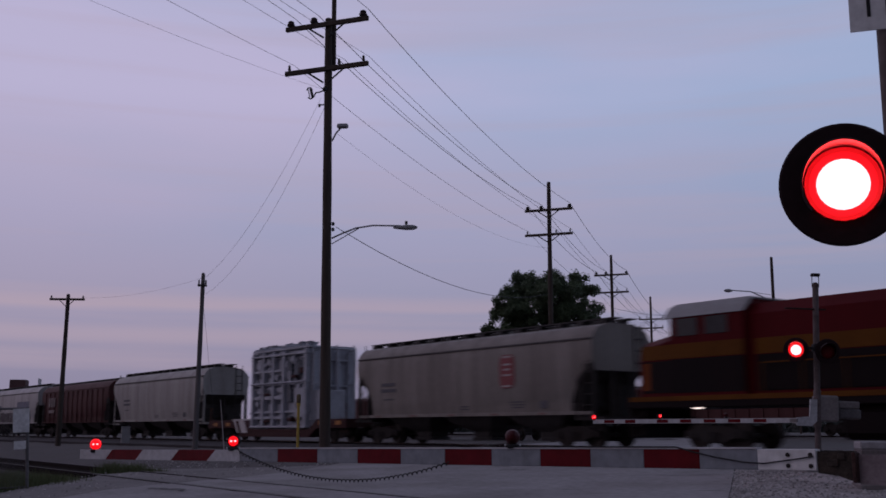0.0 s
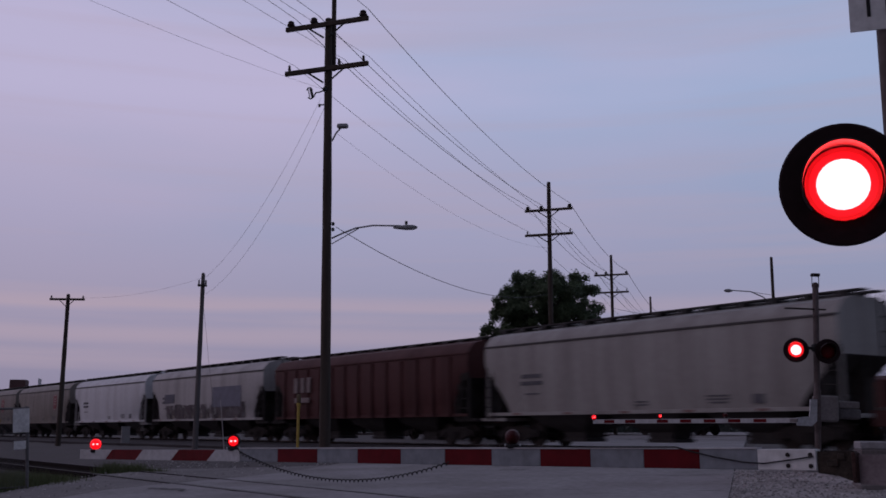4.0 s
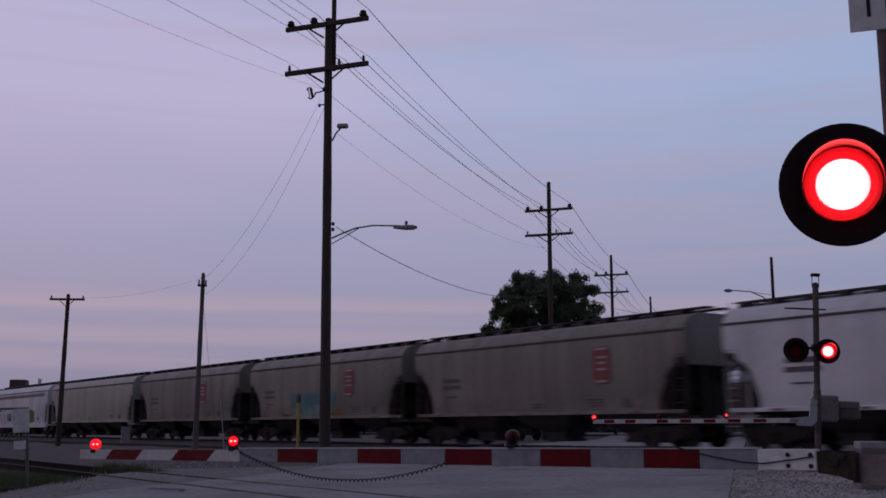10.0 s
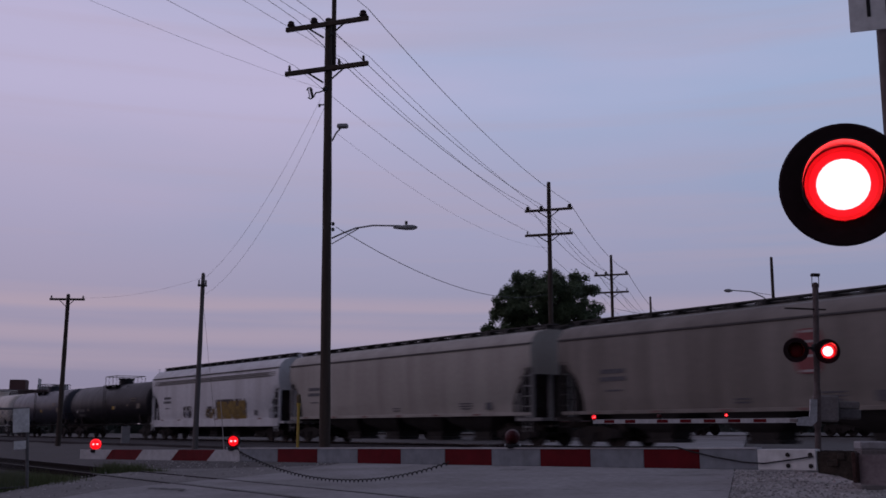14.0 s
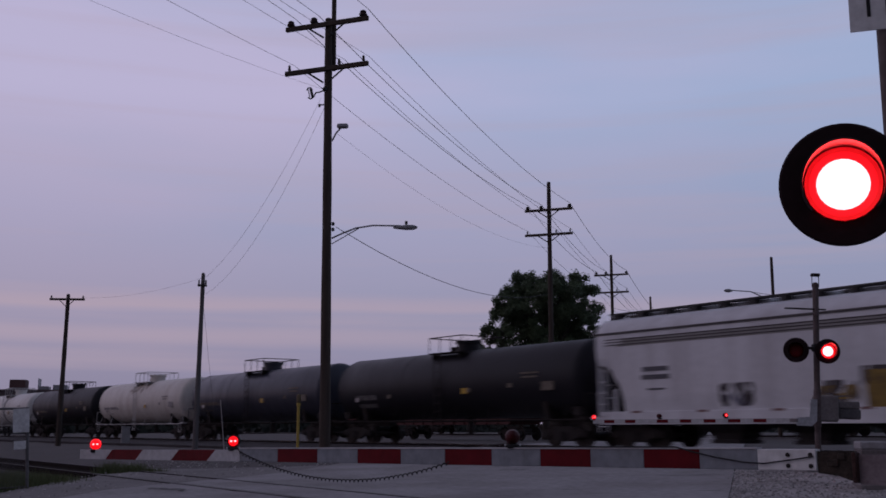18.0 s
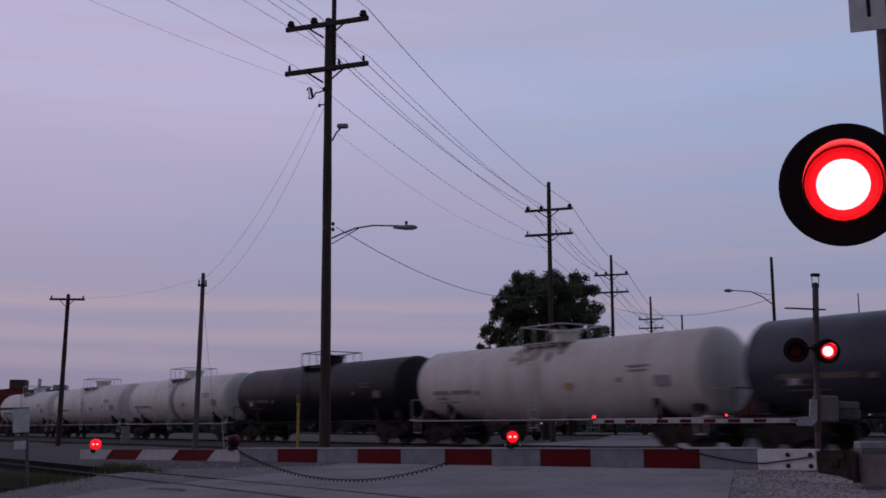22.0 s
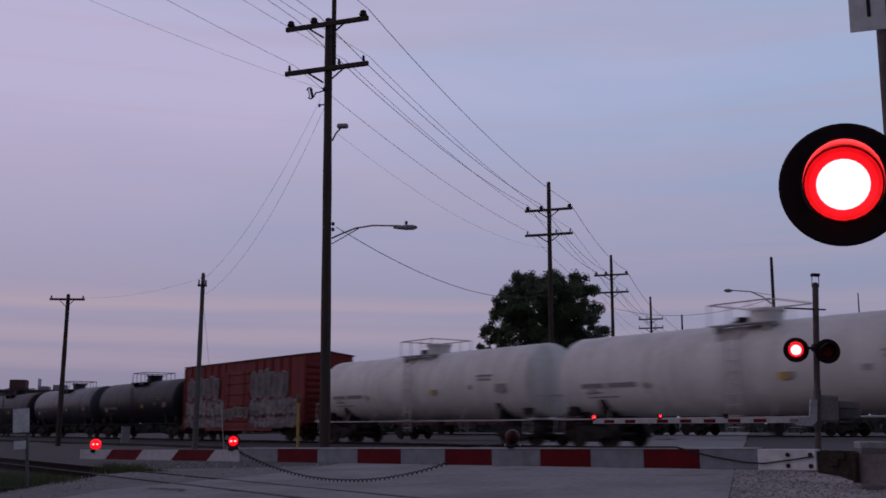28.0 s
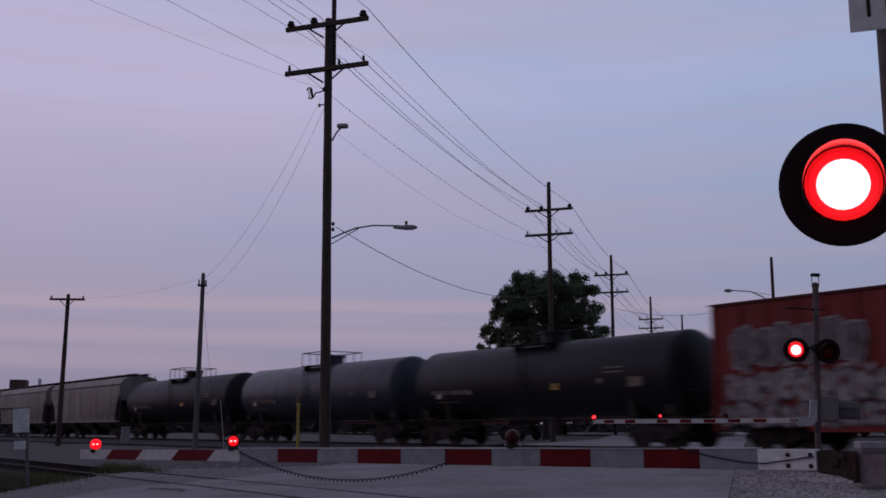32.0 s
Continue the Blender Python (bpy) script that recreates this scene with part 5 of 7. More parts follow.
                part("lettering", bm, mark, c)
        bars(c, "lettering", L / 2 - 3.0, 2.9, (1.1, 0.9), mark, -1.555, 0.07, 0.16)
        if q0 < 24:
            for z, w, hh in ((2.19, 1.9, 0.24), (1.80, 1.6, 0.20)):
                tilt = math.asin((2.655 - z) / TANK_R)
                bm = B()
                box(bm, (0, 0, 0), (w, 0.014, hh))
                bmesh.ops.transform(bm, matrix=pose(-L / 2 + 3.0, -1.543 * math.cos(tilt), 2.655 - 1.543 * math.sin(tilt), math.degrees(tilt), 0, 0), verts=bm.verts)
                part("lettering", bm, worn_mark, c, "worn pale lettering")
        placard(c, 1.9, 2.30, -1.53)
        placard(c, -L / 2 + 2.2, 2.1, -1.475, 0.34, 0.20, pale_mark)
        placard(c, L / 2 - 1.9, 2.35, -1.55, 0.7, 0.35, mark)
        for k, xx in enumerate((-L * 0.22, L * 0.12, L * 0.27)):
            placard(c, xx, 2.2 + 0.12 * k, -1.535, 0.26, 0.18, mark)
        if paint is tank_cream:
            spray_tank(c, "rust_stain", -1.6, 1.2, 0.5, 1.25, stain_brown, 51, 26, "brown rust stains below the manway")
        if paint is tank_white:
            spray_tank(c, "rust_stain", -1.0, 1.0, 0.7, 1.3, stain_pale, 52 + int(q0), 10, "faint rust stains below the manway")
        add(c)
    add(boxcar(35.168, 36.666))
    for q0, q1 in ((41.841, 43.471), (43.611, 45.171), (45.311, 46.871)):
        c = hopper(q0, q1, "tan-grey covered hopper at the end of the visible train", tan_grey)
        hopper_marks(c, (q1 - q0) * SPEED)
        add(c)


build_train()


# ---- poles and wires ----
def crossarm(th, y, z, length, turn, pins, big):
    """A crossarm with braces and insulators; turn: degrees about z."""
    m = pose(0, 0, 0, 0, 0, turn)
    bm = B()
    box(bm, (0, -0.17 + y, z), (length, 0.12, 0.165), bevel=0.012)
    bmesh.ops.transform(bm, matrix=m, verts=bm.verts)
    arm = part("crossarm", bm, pole_wood, th)
    bm = B()
    for s in (-1, 1):
        tube(bm, (s * 0.72, -0.22 + y, z - 0.07), (s * 0.1, -0.2 + y, z - 0.50), 0.034, 6)
    bmesh.ops.transform(bm, matrix=m, verts=bm.verts)
    part("brace", bm, wire_mat, arm)
    for px in pins:
        bm = B()
        r = 0.135 if big else 0.055
        lathe(bm, [(z + 0.06, 0.02), (z + 0.12, 0.02), (z + 0.12, r), (z + 0.17, r * 1.1), (z + 0.21, r * 0.7), (z + 0.26, r * 0.9), (z + 0.31, r * 0.45)],
              "z", 12, Matrix.Translation((px, -0.17 + y, 0)))
        bmesh.ops.transform(bm, matrix=m, verts=bm.verts)
        part("insulator", bm, insulator, arm)
    return arm


insulator = mat("brown_porcelain", (0.05, 0.03, 0.03), 0.3, 0.0, (0.03, 0.02, 0.02), 0.3, 8.0)
LINE_TURN = -20


def utility_pole(x, y, height, r, label, arms=(), lean=0.0, group="utility poles", top_r=None, wood=None):
    z = ground_z(x, y) - 0.05 - (FAR_RISE if x * NX + y * NY > 60 and group == "utility poles" and not arms else 0.0)
    th = thing("utility_pole", label, "utility pole", pose(x, y, z, 0, lean, 0), group)
    bm = B()
    n = 10
    lathe(bm, [(height * k / n, r + ((top_r or r * 0.68) - r) * k / n + 0.006 * math.sin(k * 2.3)) for k in range(n + 1)] + [(height + 0.05, 0.03)], "z", 16)
    part("shaft", bm, wood or pole_wood, th)
    for z, length, pins, big in arms:
        crossarm(th, 0, z, length, LINE_TURN, pins, big)
    return th


def wire(p, q, sag, r=0.012, n=16, label="thin dark overhead power line wire", material=None):
    p, q = Vector(p), Vector(q)
    bm = B()
    pts = [p.lerp(q, k / n) - Vector((0, 0, 4 * sag * (k / n) * (1 - k / n))) for k in range(n + 1)]
    pipe(bm, pts, r, 5)
    return solid("overhead_wire", bm, material or wire_mat, label, "wire", group="overhead wires")


grey_wood = mat("grey_wood", (0.15, 0.135, 0.135), 0.9, 0.0, (0.08, 0.07, 0.07), 0.6, 6.0, 0.08, 0.4, 30)
LINE = [(-14.0, 4.0), (-3.95, 36.0), (7.05, 69.0), (15.9, 99.0), (25.8, 131.0), (37.55, 166.0)]
UP_PINS, LOW_PINS = (-1.42, -0.5, 1.42), (-1.46, 0.5, 1.44)


def build_line():
    ends = []
    for k, (x, y) in enumerate(LINE):
        g = ground_z(x, y)
        up = EYE_Z + (14.27 if k == 1 else 14.4) - g
        low = 4.6 if k == 5 else 4.06 if k == 0 else 1.66
        arms = ((up, 3.24, UP_PINS, True), (up - low, 3.24, LOW_PINS, False)) if k != 4 else ((up - 0.9, 3.0, UP_PINS, False), (up - 2.0, 3.0, LOW_PINS, False))
        th = utility_pole(x, y, up + 0.25 if k < 2 else up + (3.4 if k == 5 else 1.9), 0.19, "tall weathered wooden utility pole with two crossarms", arms, -0.5 if k == 1 else 0.0)
        ends.append((x, y, g + up - (0.9 if k == 4 else 0)))
        if k == 4:
            bm = B()
            pipe(bm, [(0, 0, EYE_Z + 10.2 - g), (-0.6, -0.1, EYE_Z + 10.5 - g), (-1.2, -0.1, EYE_Z + 10.5 - g)], 0.04)
            arm = part("lamp_arm", bm, grey_metal, th)
            bm = B()
            lathe(bm, [(-1.55, 0.05), (-1.45, 0.2), (-1.1, 0.2), (-1.0, 0.05)], "x", 12, Matrix.Translation((0, -0.1, EYE_Z + 10.4 - g)))
            part("lamp_head", bm, lamp_rose, arm, "lit rosy street lamp head")
        if k == 1:
            # a slimmer extension strapped behind the top
            bm = B()
            tube(bm, (0.17, 0.15, up - 1.62), (0.17, 0.15, up + 2.6), 0.085, 12)
            part("top_extension", bm, pole_wood, th)
            bm = B()
            tube(bm, (-0.60, -0.15, up - 2.38), (-0.53, -0.15, up - 2.68), 0.05, 10)
            tube(bm, (-0.69, -0.15, up - 2.40), (-0.63, -0.15, up - 2.70), 0.016, 8)
            pipe(bm, [(-0.1, -0.1, up - 2.42), (-0.3, -0.1, up - 2.50), (-0.42, -0.12, up - 2.52), (-0.50, -0.12, up - 2.68), (-0.6, -0.12, up - 2.75), (-0.70, -0.12, up - 2.70)], 0.026)
            pipe(bm, [(-0.74, -0.13, up - 2.44), (-0.70, -0.13, up - 2.35), (-0.6, -0.13, up - 2.34), (-0.54, -0.13, up - 2.42)], 0.024)
            box(bm, (-0.10, -0.12, up - 2.40), (0.16, 0.14, 0.16), bevel=0.03)
            box(bm, (-0.22, -0.1, up - 2.96), (0.2, 0.06, 0.04), bevel=0.01)
            tube(bm, (-0.29, -0.1, up - 3.04), (-0.29, -0.1, up - 2.93), 0.04, 8)
            part("cutout_switch", bm, wire_mat, th)
            bm = B()
            pipe(bm, [(0.15, 0, up - 4.25), (0.3, -0.1, up - 4.0), (0.5, -0.3, up - 3.85)], 0.03)
            box(bm, (0.55, -0.3, up - 3.80), (0.4, 0.2, 0.16), bevel=0.05)
            part("flood_lamp", bm, grey_metal, th)
            # street lamp on a curved arm
            zl = EYE_Z + 6.55 - g
            bm = B()
            pts = [(0.17, 0, zl - 0.0), (0.5, -0.02, zl + 0.15), (1.0, -0.05, zl + 0.34), (1.6, -0.1, zl + 0.42), (2.55, -0.1, zl + 0.40)]
            pipe(bm, pts, 0.03)
            tube(bm, (0.17, 0, zl - 0.2), (1.1, -0.05, zl + 0.33), 0.018, 6)
            arm = part("lamp_arm", bm, grey_metal, th)
            bm = B()
            lathe(bm, [(2.3, 0.035), (2.5, 0.065), (2.75, 0.095), (3.0, 0.09), (3.14, 0.03)], "x", 16, Matrix.Translation((0, -0.1, zl + 0.34)))
            part("lamp_head", bm, grey_metal, arm, "pale grey cobra-head lamp")
            bm = B()
            tube(bm, (2.75, -0.1, zl + 0.45), (2.75, -0.1, zl + 0.56), 0.05, 10)
            part("photocell", bm, wire_mat, arm)
            bm = B()
            for z in (zl + 0.3, zl + 0.5):
                box(bm, (0.22, -0.05, z), (0.1, 0.1, 0.12), bevel=0.02)
            part("clevis", bm, wire_mat, th)
    c, s = math.cos(radians(LINE_TURN)), math.sin(radians(LINE_TURN))
    for k, ((x0, y0, z0), (x1, y1, z1)) in enumerate(zip(ends, ends[1:])):
        thick = 0.75 if k == 0 else 0.8 + 0.22 * k
        for pin in UP_PINS:
            wire((x0 + pin * c, y0 + pin * s - 0.17, z0 + 0.3), (x1 + pin * c, y1 + pin * s - 0.17, z1 + 0.3), 0.65, 0.0135 * thick)
        for pin in LOW_PINS:
            wire((x0 + pin * c, y0 + pin * s - 0.17, z0 - (3.82 if k == 0 else 1.42)), (x1 + pin * c, y1 + pin * s - 0.17, z1 - 1.42), 0.4 if k == 0 else 0.5, 0.009 * thick)
        if k > 0:
            wire((x0 + 0.2, y0, z0 - 4.0), (x1, y1, z1 - 2.6), 0.9, 0.0045 * thick)


build_line()


def build_side_poles():
    # small poles by the track on the west side
    g = ground_z(-11.0, 48)
    th = utility_pole(-11.05, 48.0, 7.9, 0.13, "thin weathered wooden pole with wires to the big pole", lean=0.6, wood=grey_wood)
    bm = B()
    box(bm, (0, -0.1, 7.35), (0.42, 0.1, 0.1), bevel=0.01)
    for x in (-0.16, 0.16):
        tube(bm, (x, -0.1, 7.4), (x, -0.1, 7.6), 0.035, 8)
    part("bracket", bm, wire_mat, th)
    th = utility_pole(-21.45, 60.0, 8.5, 0.15, "short wooden pole with a single crossarm", lean=0.6)
    m = B()
    box(m, (0, -0.14, 8.22), (2.0, 0.09, 0.12), bevel=0.01)
    arm = part("crossarm", m, pole_wood, th)
    for x in (-0.9, 0.9):
        bm = B()
        lathe(bm, [(8.27, 0.02), (8.33, 0.05), (8.39, 0.05), (8.44, 0.02)], "z", 10, Matrix.Translation((x, -0.14, 0)))
        part("insulator", bm, insulator, arm)
    bm = B()
    for s in (-1, 1):
        tube(bm, (s * 0.42, -0.2, 8.17), (0, -0.16, 7.77), 0.02, 6)
    part("brace", bm, wire_mat, arm)
    wire((-4.3, 35.9, EYE_Z + 11.5), (-10.8, 48.0, 8.3), 0.7, 0.005, label="thin service wire to a small pole")
    wire((-4.15, 35.9, EYE_Z + 11.2), (-10.8, 48.0, 7.5), 1.0, 0.005, label="thin service wire to a small pole")
    wire((-10.8, 48.0, 8.3), (-20.6, 60.0, 8.8), 0.3, 0.004, label="thin wire between small poles")
    wire((-3.7, 36.0, EYE_Z + 6.9), (7.0, 69.0, EYE_Z + 8.8), 1.1, 0.014, label="sagging dark service cable")
    wire((-4.15, 35.9, EYE_Z + 11.8), (-16.0, 6.0, EYE_Z + 9.5), 0.6, 0.004, label="thin overhead wire towards the west")
    # street lamp pole beyond the train
    th = utility_pole(25.1, 80.0, 13.8, 0.16, "wooden pole with a street lamp on a curved arm")
    bm = B()
    pipe(bm, [(-0.1, 0, 10.2), (-0.8, -0.02, 10.75), (-1.7, -0.05, 11.15), (-3.3, -0.1, 11.25)], 0.045)
    tube(bm, (-0.1, 0, 10.9), (-1.6, -0.05, 11.12), 0.02, 6)
    arm = part("lamp_arm", bm, grey_metal, th)
    bm = B()
    lathe(bm, [(-3.75, 0.05), (-3.6, 0.13), (-3.35, 0.14), (-3.1, 0.06)], "x", 14, Matrix.Translation((0, -0.1, 11.22)))
    part("lamp_head", bm, grey_metal, arm)
    bm = B()
    box(bm, (0, -0.2, 4.2), (0.85, 0.03, 0.62), bevel=0.01)
    part("notice_plate", bm, sign_white, th, "small white notice plate")
    wire((25.0, 80, 11.2), (15.9, 99.0, EYE_Z + 11.25), 1.0, 0.016)
    th = utility_pole(43.3, 130.0, 13.4, 0.15, "distant wooden pole with a small street lamp")
    bm = B()
    pipe(bm, [(-0.1, 0, 12.5), (-1.2, 0, 12.95), (-2.6, 0, 13.1)], 0.05)
    arm = part("lamp_arm", bm, grey_metal, th)
    bm = B()
    lathe(bm, [(-3.2, 0.05), (-3.1, 0.14), (-2.8, 0.16), (-2.5, 0.06)], "x", 12, Matrix.Translation((0, 0, 13.08)))
    part("lamp_head", bm, grey_metal, arm)
    wire((-10.9, 48.0, 6.9), (-9.9, 47.2, 0.75), 0.03, 0.006, label="thin guy wire of a small pole")
    # a thin mast and farther poles down the road
    for x, y, h, r, ln in ((35.5, 90, 12.3, 0.07, 0), (33.4, 162, 13.5, 0.16, 1.8), (56.7, 230, 20.3, 0.18, 0), (60.5, 240, 19.0, 0.18, 0), (72.0, 280, 19.5, 0.2, 0),
                           (84.0, 320, 19.5, 0.2, 0), (30.6, 145, 11.4, 0.14, 2.4)):
        arms = ((h - 0.6, ln, (), False),) if ln else ()
        utility_pole(x, y, h, r, "distant dark wooden utility pole", arms)


build_side_poles()


# ---- crossing signals ----
FLASH = []            # lens, phase start, period, share of the period that it is lit


def lens_pair(parent, at, r, on):
    """A turning lens: lit on one face, dark red on the other, so that it flashes as it turns."""
    bm = B()
    core = 0.69
    rings = ((-0.060, r * 0.995), (-0.048, r * 0.87), (-0.036, r * (core + 0.01)), (-0.0351, r * core), (-0.05, r * 0.35), (-0.055, 0.01)) if r > 0.1 else (
        (-0.012, r * 0.98), (-0.022, r * 0.72), (-0.027, r * 0.52), (-0.030, r * 0.36), (-0.032, r * 0.16), (-0.033, 0.002))
    lathe(bm, rings, "y", 24)
    bmesh.ops.delete(bm, geom=[f for f in bm.faces if len(f.verts) > 4 and f.calc_area() > r * r], context="FACES_ONLY")
    for f in bm.faces:
        c = f.calc_center_median()
        if r > 0.1:
            f.material_index = 2 if math.hypot(c.x, c.z) < r * core * 0.98 else 3 if math.hypot(c.x, c.z) > r * 0.87 else 0
        else:
            f.material_index = 2 if abs(c.z) < r * 0.15 and r * 0.12 < abs(c.x) < r * 0.5 and c.y < 0 else 0
    me = finish("lens", bm, on, 0.6)
    me.materials.append(red_off if r > 0.1 else red_dim)
    me.materials.append(red_hot if r > 0.1 else red_warm)
    me.materials.append(red_edge)
    bm = bmesh.new()
    bm.from_mesh(me)
    n = len(bm.faces)
    lathe(bm, [(0.055, 0.01), (0.05, r * 0.45), (0.035, r * 0.80), (0.0, r * 1.03), (-0.019, r)], "y", 24)
    for k, f in enumerate(list(bm.faces)):
        f.smooth = True
        f.material_index = f.material_index if k < n else 1
    bm.to_mesh(me)
    bm.free()
    ob = new("lens", me)
    ob.parent = parent
    ob.matrix_local = at
    ob["label"] = "flashing red lens"
    return ob


board_black = mat("backboard_black", (0.020, 0.011, 0.013), 0.85, 0.0, (0.030, 0.016, 0.018), 0.5, 4.0, spec=0.12)
hood_black = mat("hood_black", (0.026, 0.007, 0.008), 0.45, 0.0, (0.02, 0.012, 0.012), 0.5, 9.0, spec=0.5)


def flasher(parent, at, name, on, lit, R=0.254):
    """Signal head: round black backboard, drum, hood and lens; faces -y."""
    bm = B()
    r = R * 0.61
    lathe(bm, [(-0.02, r), (-0.02, R - 0.01), (-0.008, R), (0.0, R - 0.01), (0.0, r), (-0.02, r)][:5], "y", 48)
    head = part(name, bm, board_black, parent, "round black signal backboard with a red lens")
    bmesh_fix(head)
    head.matrix_local = at
    bm = B()
    lathe(bm, [(-0.02, r), (0.19, r), (0.26, 0.10)], "y", 32)
    drum = part("drum", bm, hood_black, head)
    open_front(drum)
    # hood: a part-cylinder over the top two thirds
    bm = B()
    n = 28
    prev = None
    for k in range(n + 1):
        w = radians(-40 + 260 * k / n)
        depth = 0.10 + 0.16 * max(0.0, math.sin(w)) 
        c, s = math.cos(w), math.sin(w)
        row = [bm.verts.new((c * rr, y, s * rr)) for rr, y in ((r + 0.002, -0.015), (r + 0.002, -depth), (r + 0.010, -depth), (r + 0.010, -0.015))]
        if prev:
            for j in range(4):
                bm.faces.new((prev[j], prev[(j + 1) % 4], row[(j + 1) % 4], row[j]))
        prev = row
    bmesh.ops.recalc_face_normals(bm, faces=bm.faces)
    part("hood", bm, hood_black, head)
    lens = lens_pair(head, pose(0, 0.012, 0), r - 0.003, on)
    FLASH.append((lens, *lit))
    return head


def bmesh_fix(ob):
    """Opens the middle of a ring made by lathe."""
    bm = bmesh.new()
    bm.from_mesh(ob.data)
    bmesh.ops.delete(bm, geom=[f for f in bm.faces if len(f.verts) > 4], context="FACES")
    bm.to_mesh(ob.data)
    bm.free()


def open_front(ob):
    bm = bmesh.new()
    bm.from_mesh(ob.data)
    big = [f for f in bm.faces if len(f.verts) > 4]
    big.sort(key=lambda f: f.calc_center_median().y)
    bmesh.ops.delete(bm, geom=big[:1], context="FACES")
    bm.to_mesh(ob.data)
    bm.free()


NEAR_ON = tuple(1.12 + 1.2625 * k - (0.07 if k == 8 else 0.22 if k == 12 else 0) for k in range(-2, 27))
NEAR_L, NEAR_R = (NEAR_ON, True, 0.61), (NEAR_ON, False, 0.61)
NEAR_G1, NEAR_G2 = (1.075, 1.2625, 0.525), (1.73, 1.2625, 0.48)
FAR_ON = (-0.07, 1.25, 2.57, 3.89, 5.21, 6.54, 7.87, 9.20, 10.55, 11.90, 13.27, 14.62, 15.97, 17.27, 18.52, 19.75, 21.07, 22.42, 23.66,
          24.94, 26.3, 27.62, 28.95, 30.25, 31.55, 32.85)
FAR_L, FAR_R = (FAR_ON, True, 0.50), (FAR_ON, False, 0.50)


def gate_light(arm, at, r, lit=None):
    """A small lamp on a gate arm."""
    bm = B()
    box(bm, (0, 0.0, -r * 1.25), (r * 1.6, 0.09, r * 0.6), bevel=0.006)
    tube(bm, (0, 0.06, 0), (0, r * 1.6, 0), r * 1.05, 14)
    tube(bm, (0, r * 1.6, 0), (0, r * 2.4, 0), r * 0.6, 14)
    lamp = part("gate_lamp", bm, black_paint, arm)
    lamp.matrix_local = at
    for s in (-1, 1):
        bm = B()
        tube(bm, (s * r * 0.9, -0.02, -r * 1.1), (s * r * 1.15, -0.02, -r * 1.1), r * 0.16, 8)
        part("screw", bm, alu, lamp)
    if lit:
        lens = lens_pair(lamp, pose(0, 0.0, 0), r, red_small)
        FLASH.append((lens, *lit))
    else:
        bm = B()
        lathe(bm, [(0.05, r), (0.0, r), (-r * 0.35, r * 0.8), (-r * 0.45, r * 0.54), (-r * 0.5, r * 0.36), (-r * 0.53, r * 0.16), (-r * 0.54, 0.002)], "y", 24)
        lens = part("lens", bm, red_small, lamp, "steady red lens")
        lens.data.materials.append(red_warm)
        for p in lens.data.polygons:
            p.material_index = 1 if abs(p.center.z) < r * 0.14 and r * 0.1 < abs(p.center.x) < r * 0.48 and p.center.y < 0 else 0
    return lamp


def gate(name, root, tip, label):
    """A crossing gate arm: panels from the root outwards, alternately silver and red; local x runs along the arm, -y faces the road user."""
    root, tip = Vector(root), Vector(tip)
    d = tip - root
    ang = math.degrees(math.atan2(d.y, d.x))
    m = Matrix.Translation(root) @ pose(0, 0, 0, 0, 0, ang) @ pose(0, 0, 0, 0, -math.degrees(math.asin(d.z / d.length)), 0)
    th = thing(name, label, "crossing gate", m)
    return th, d.length


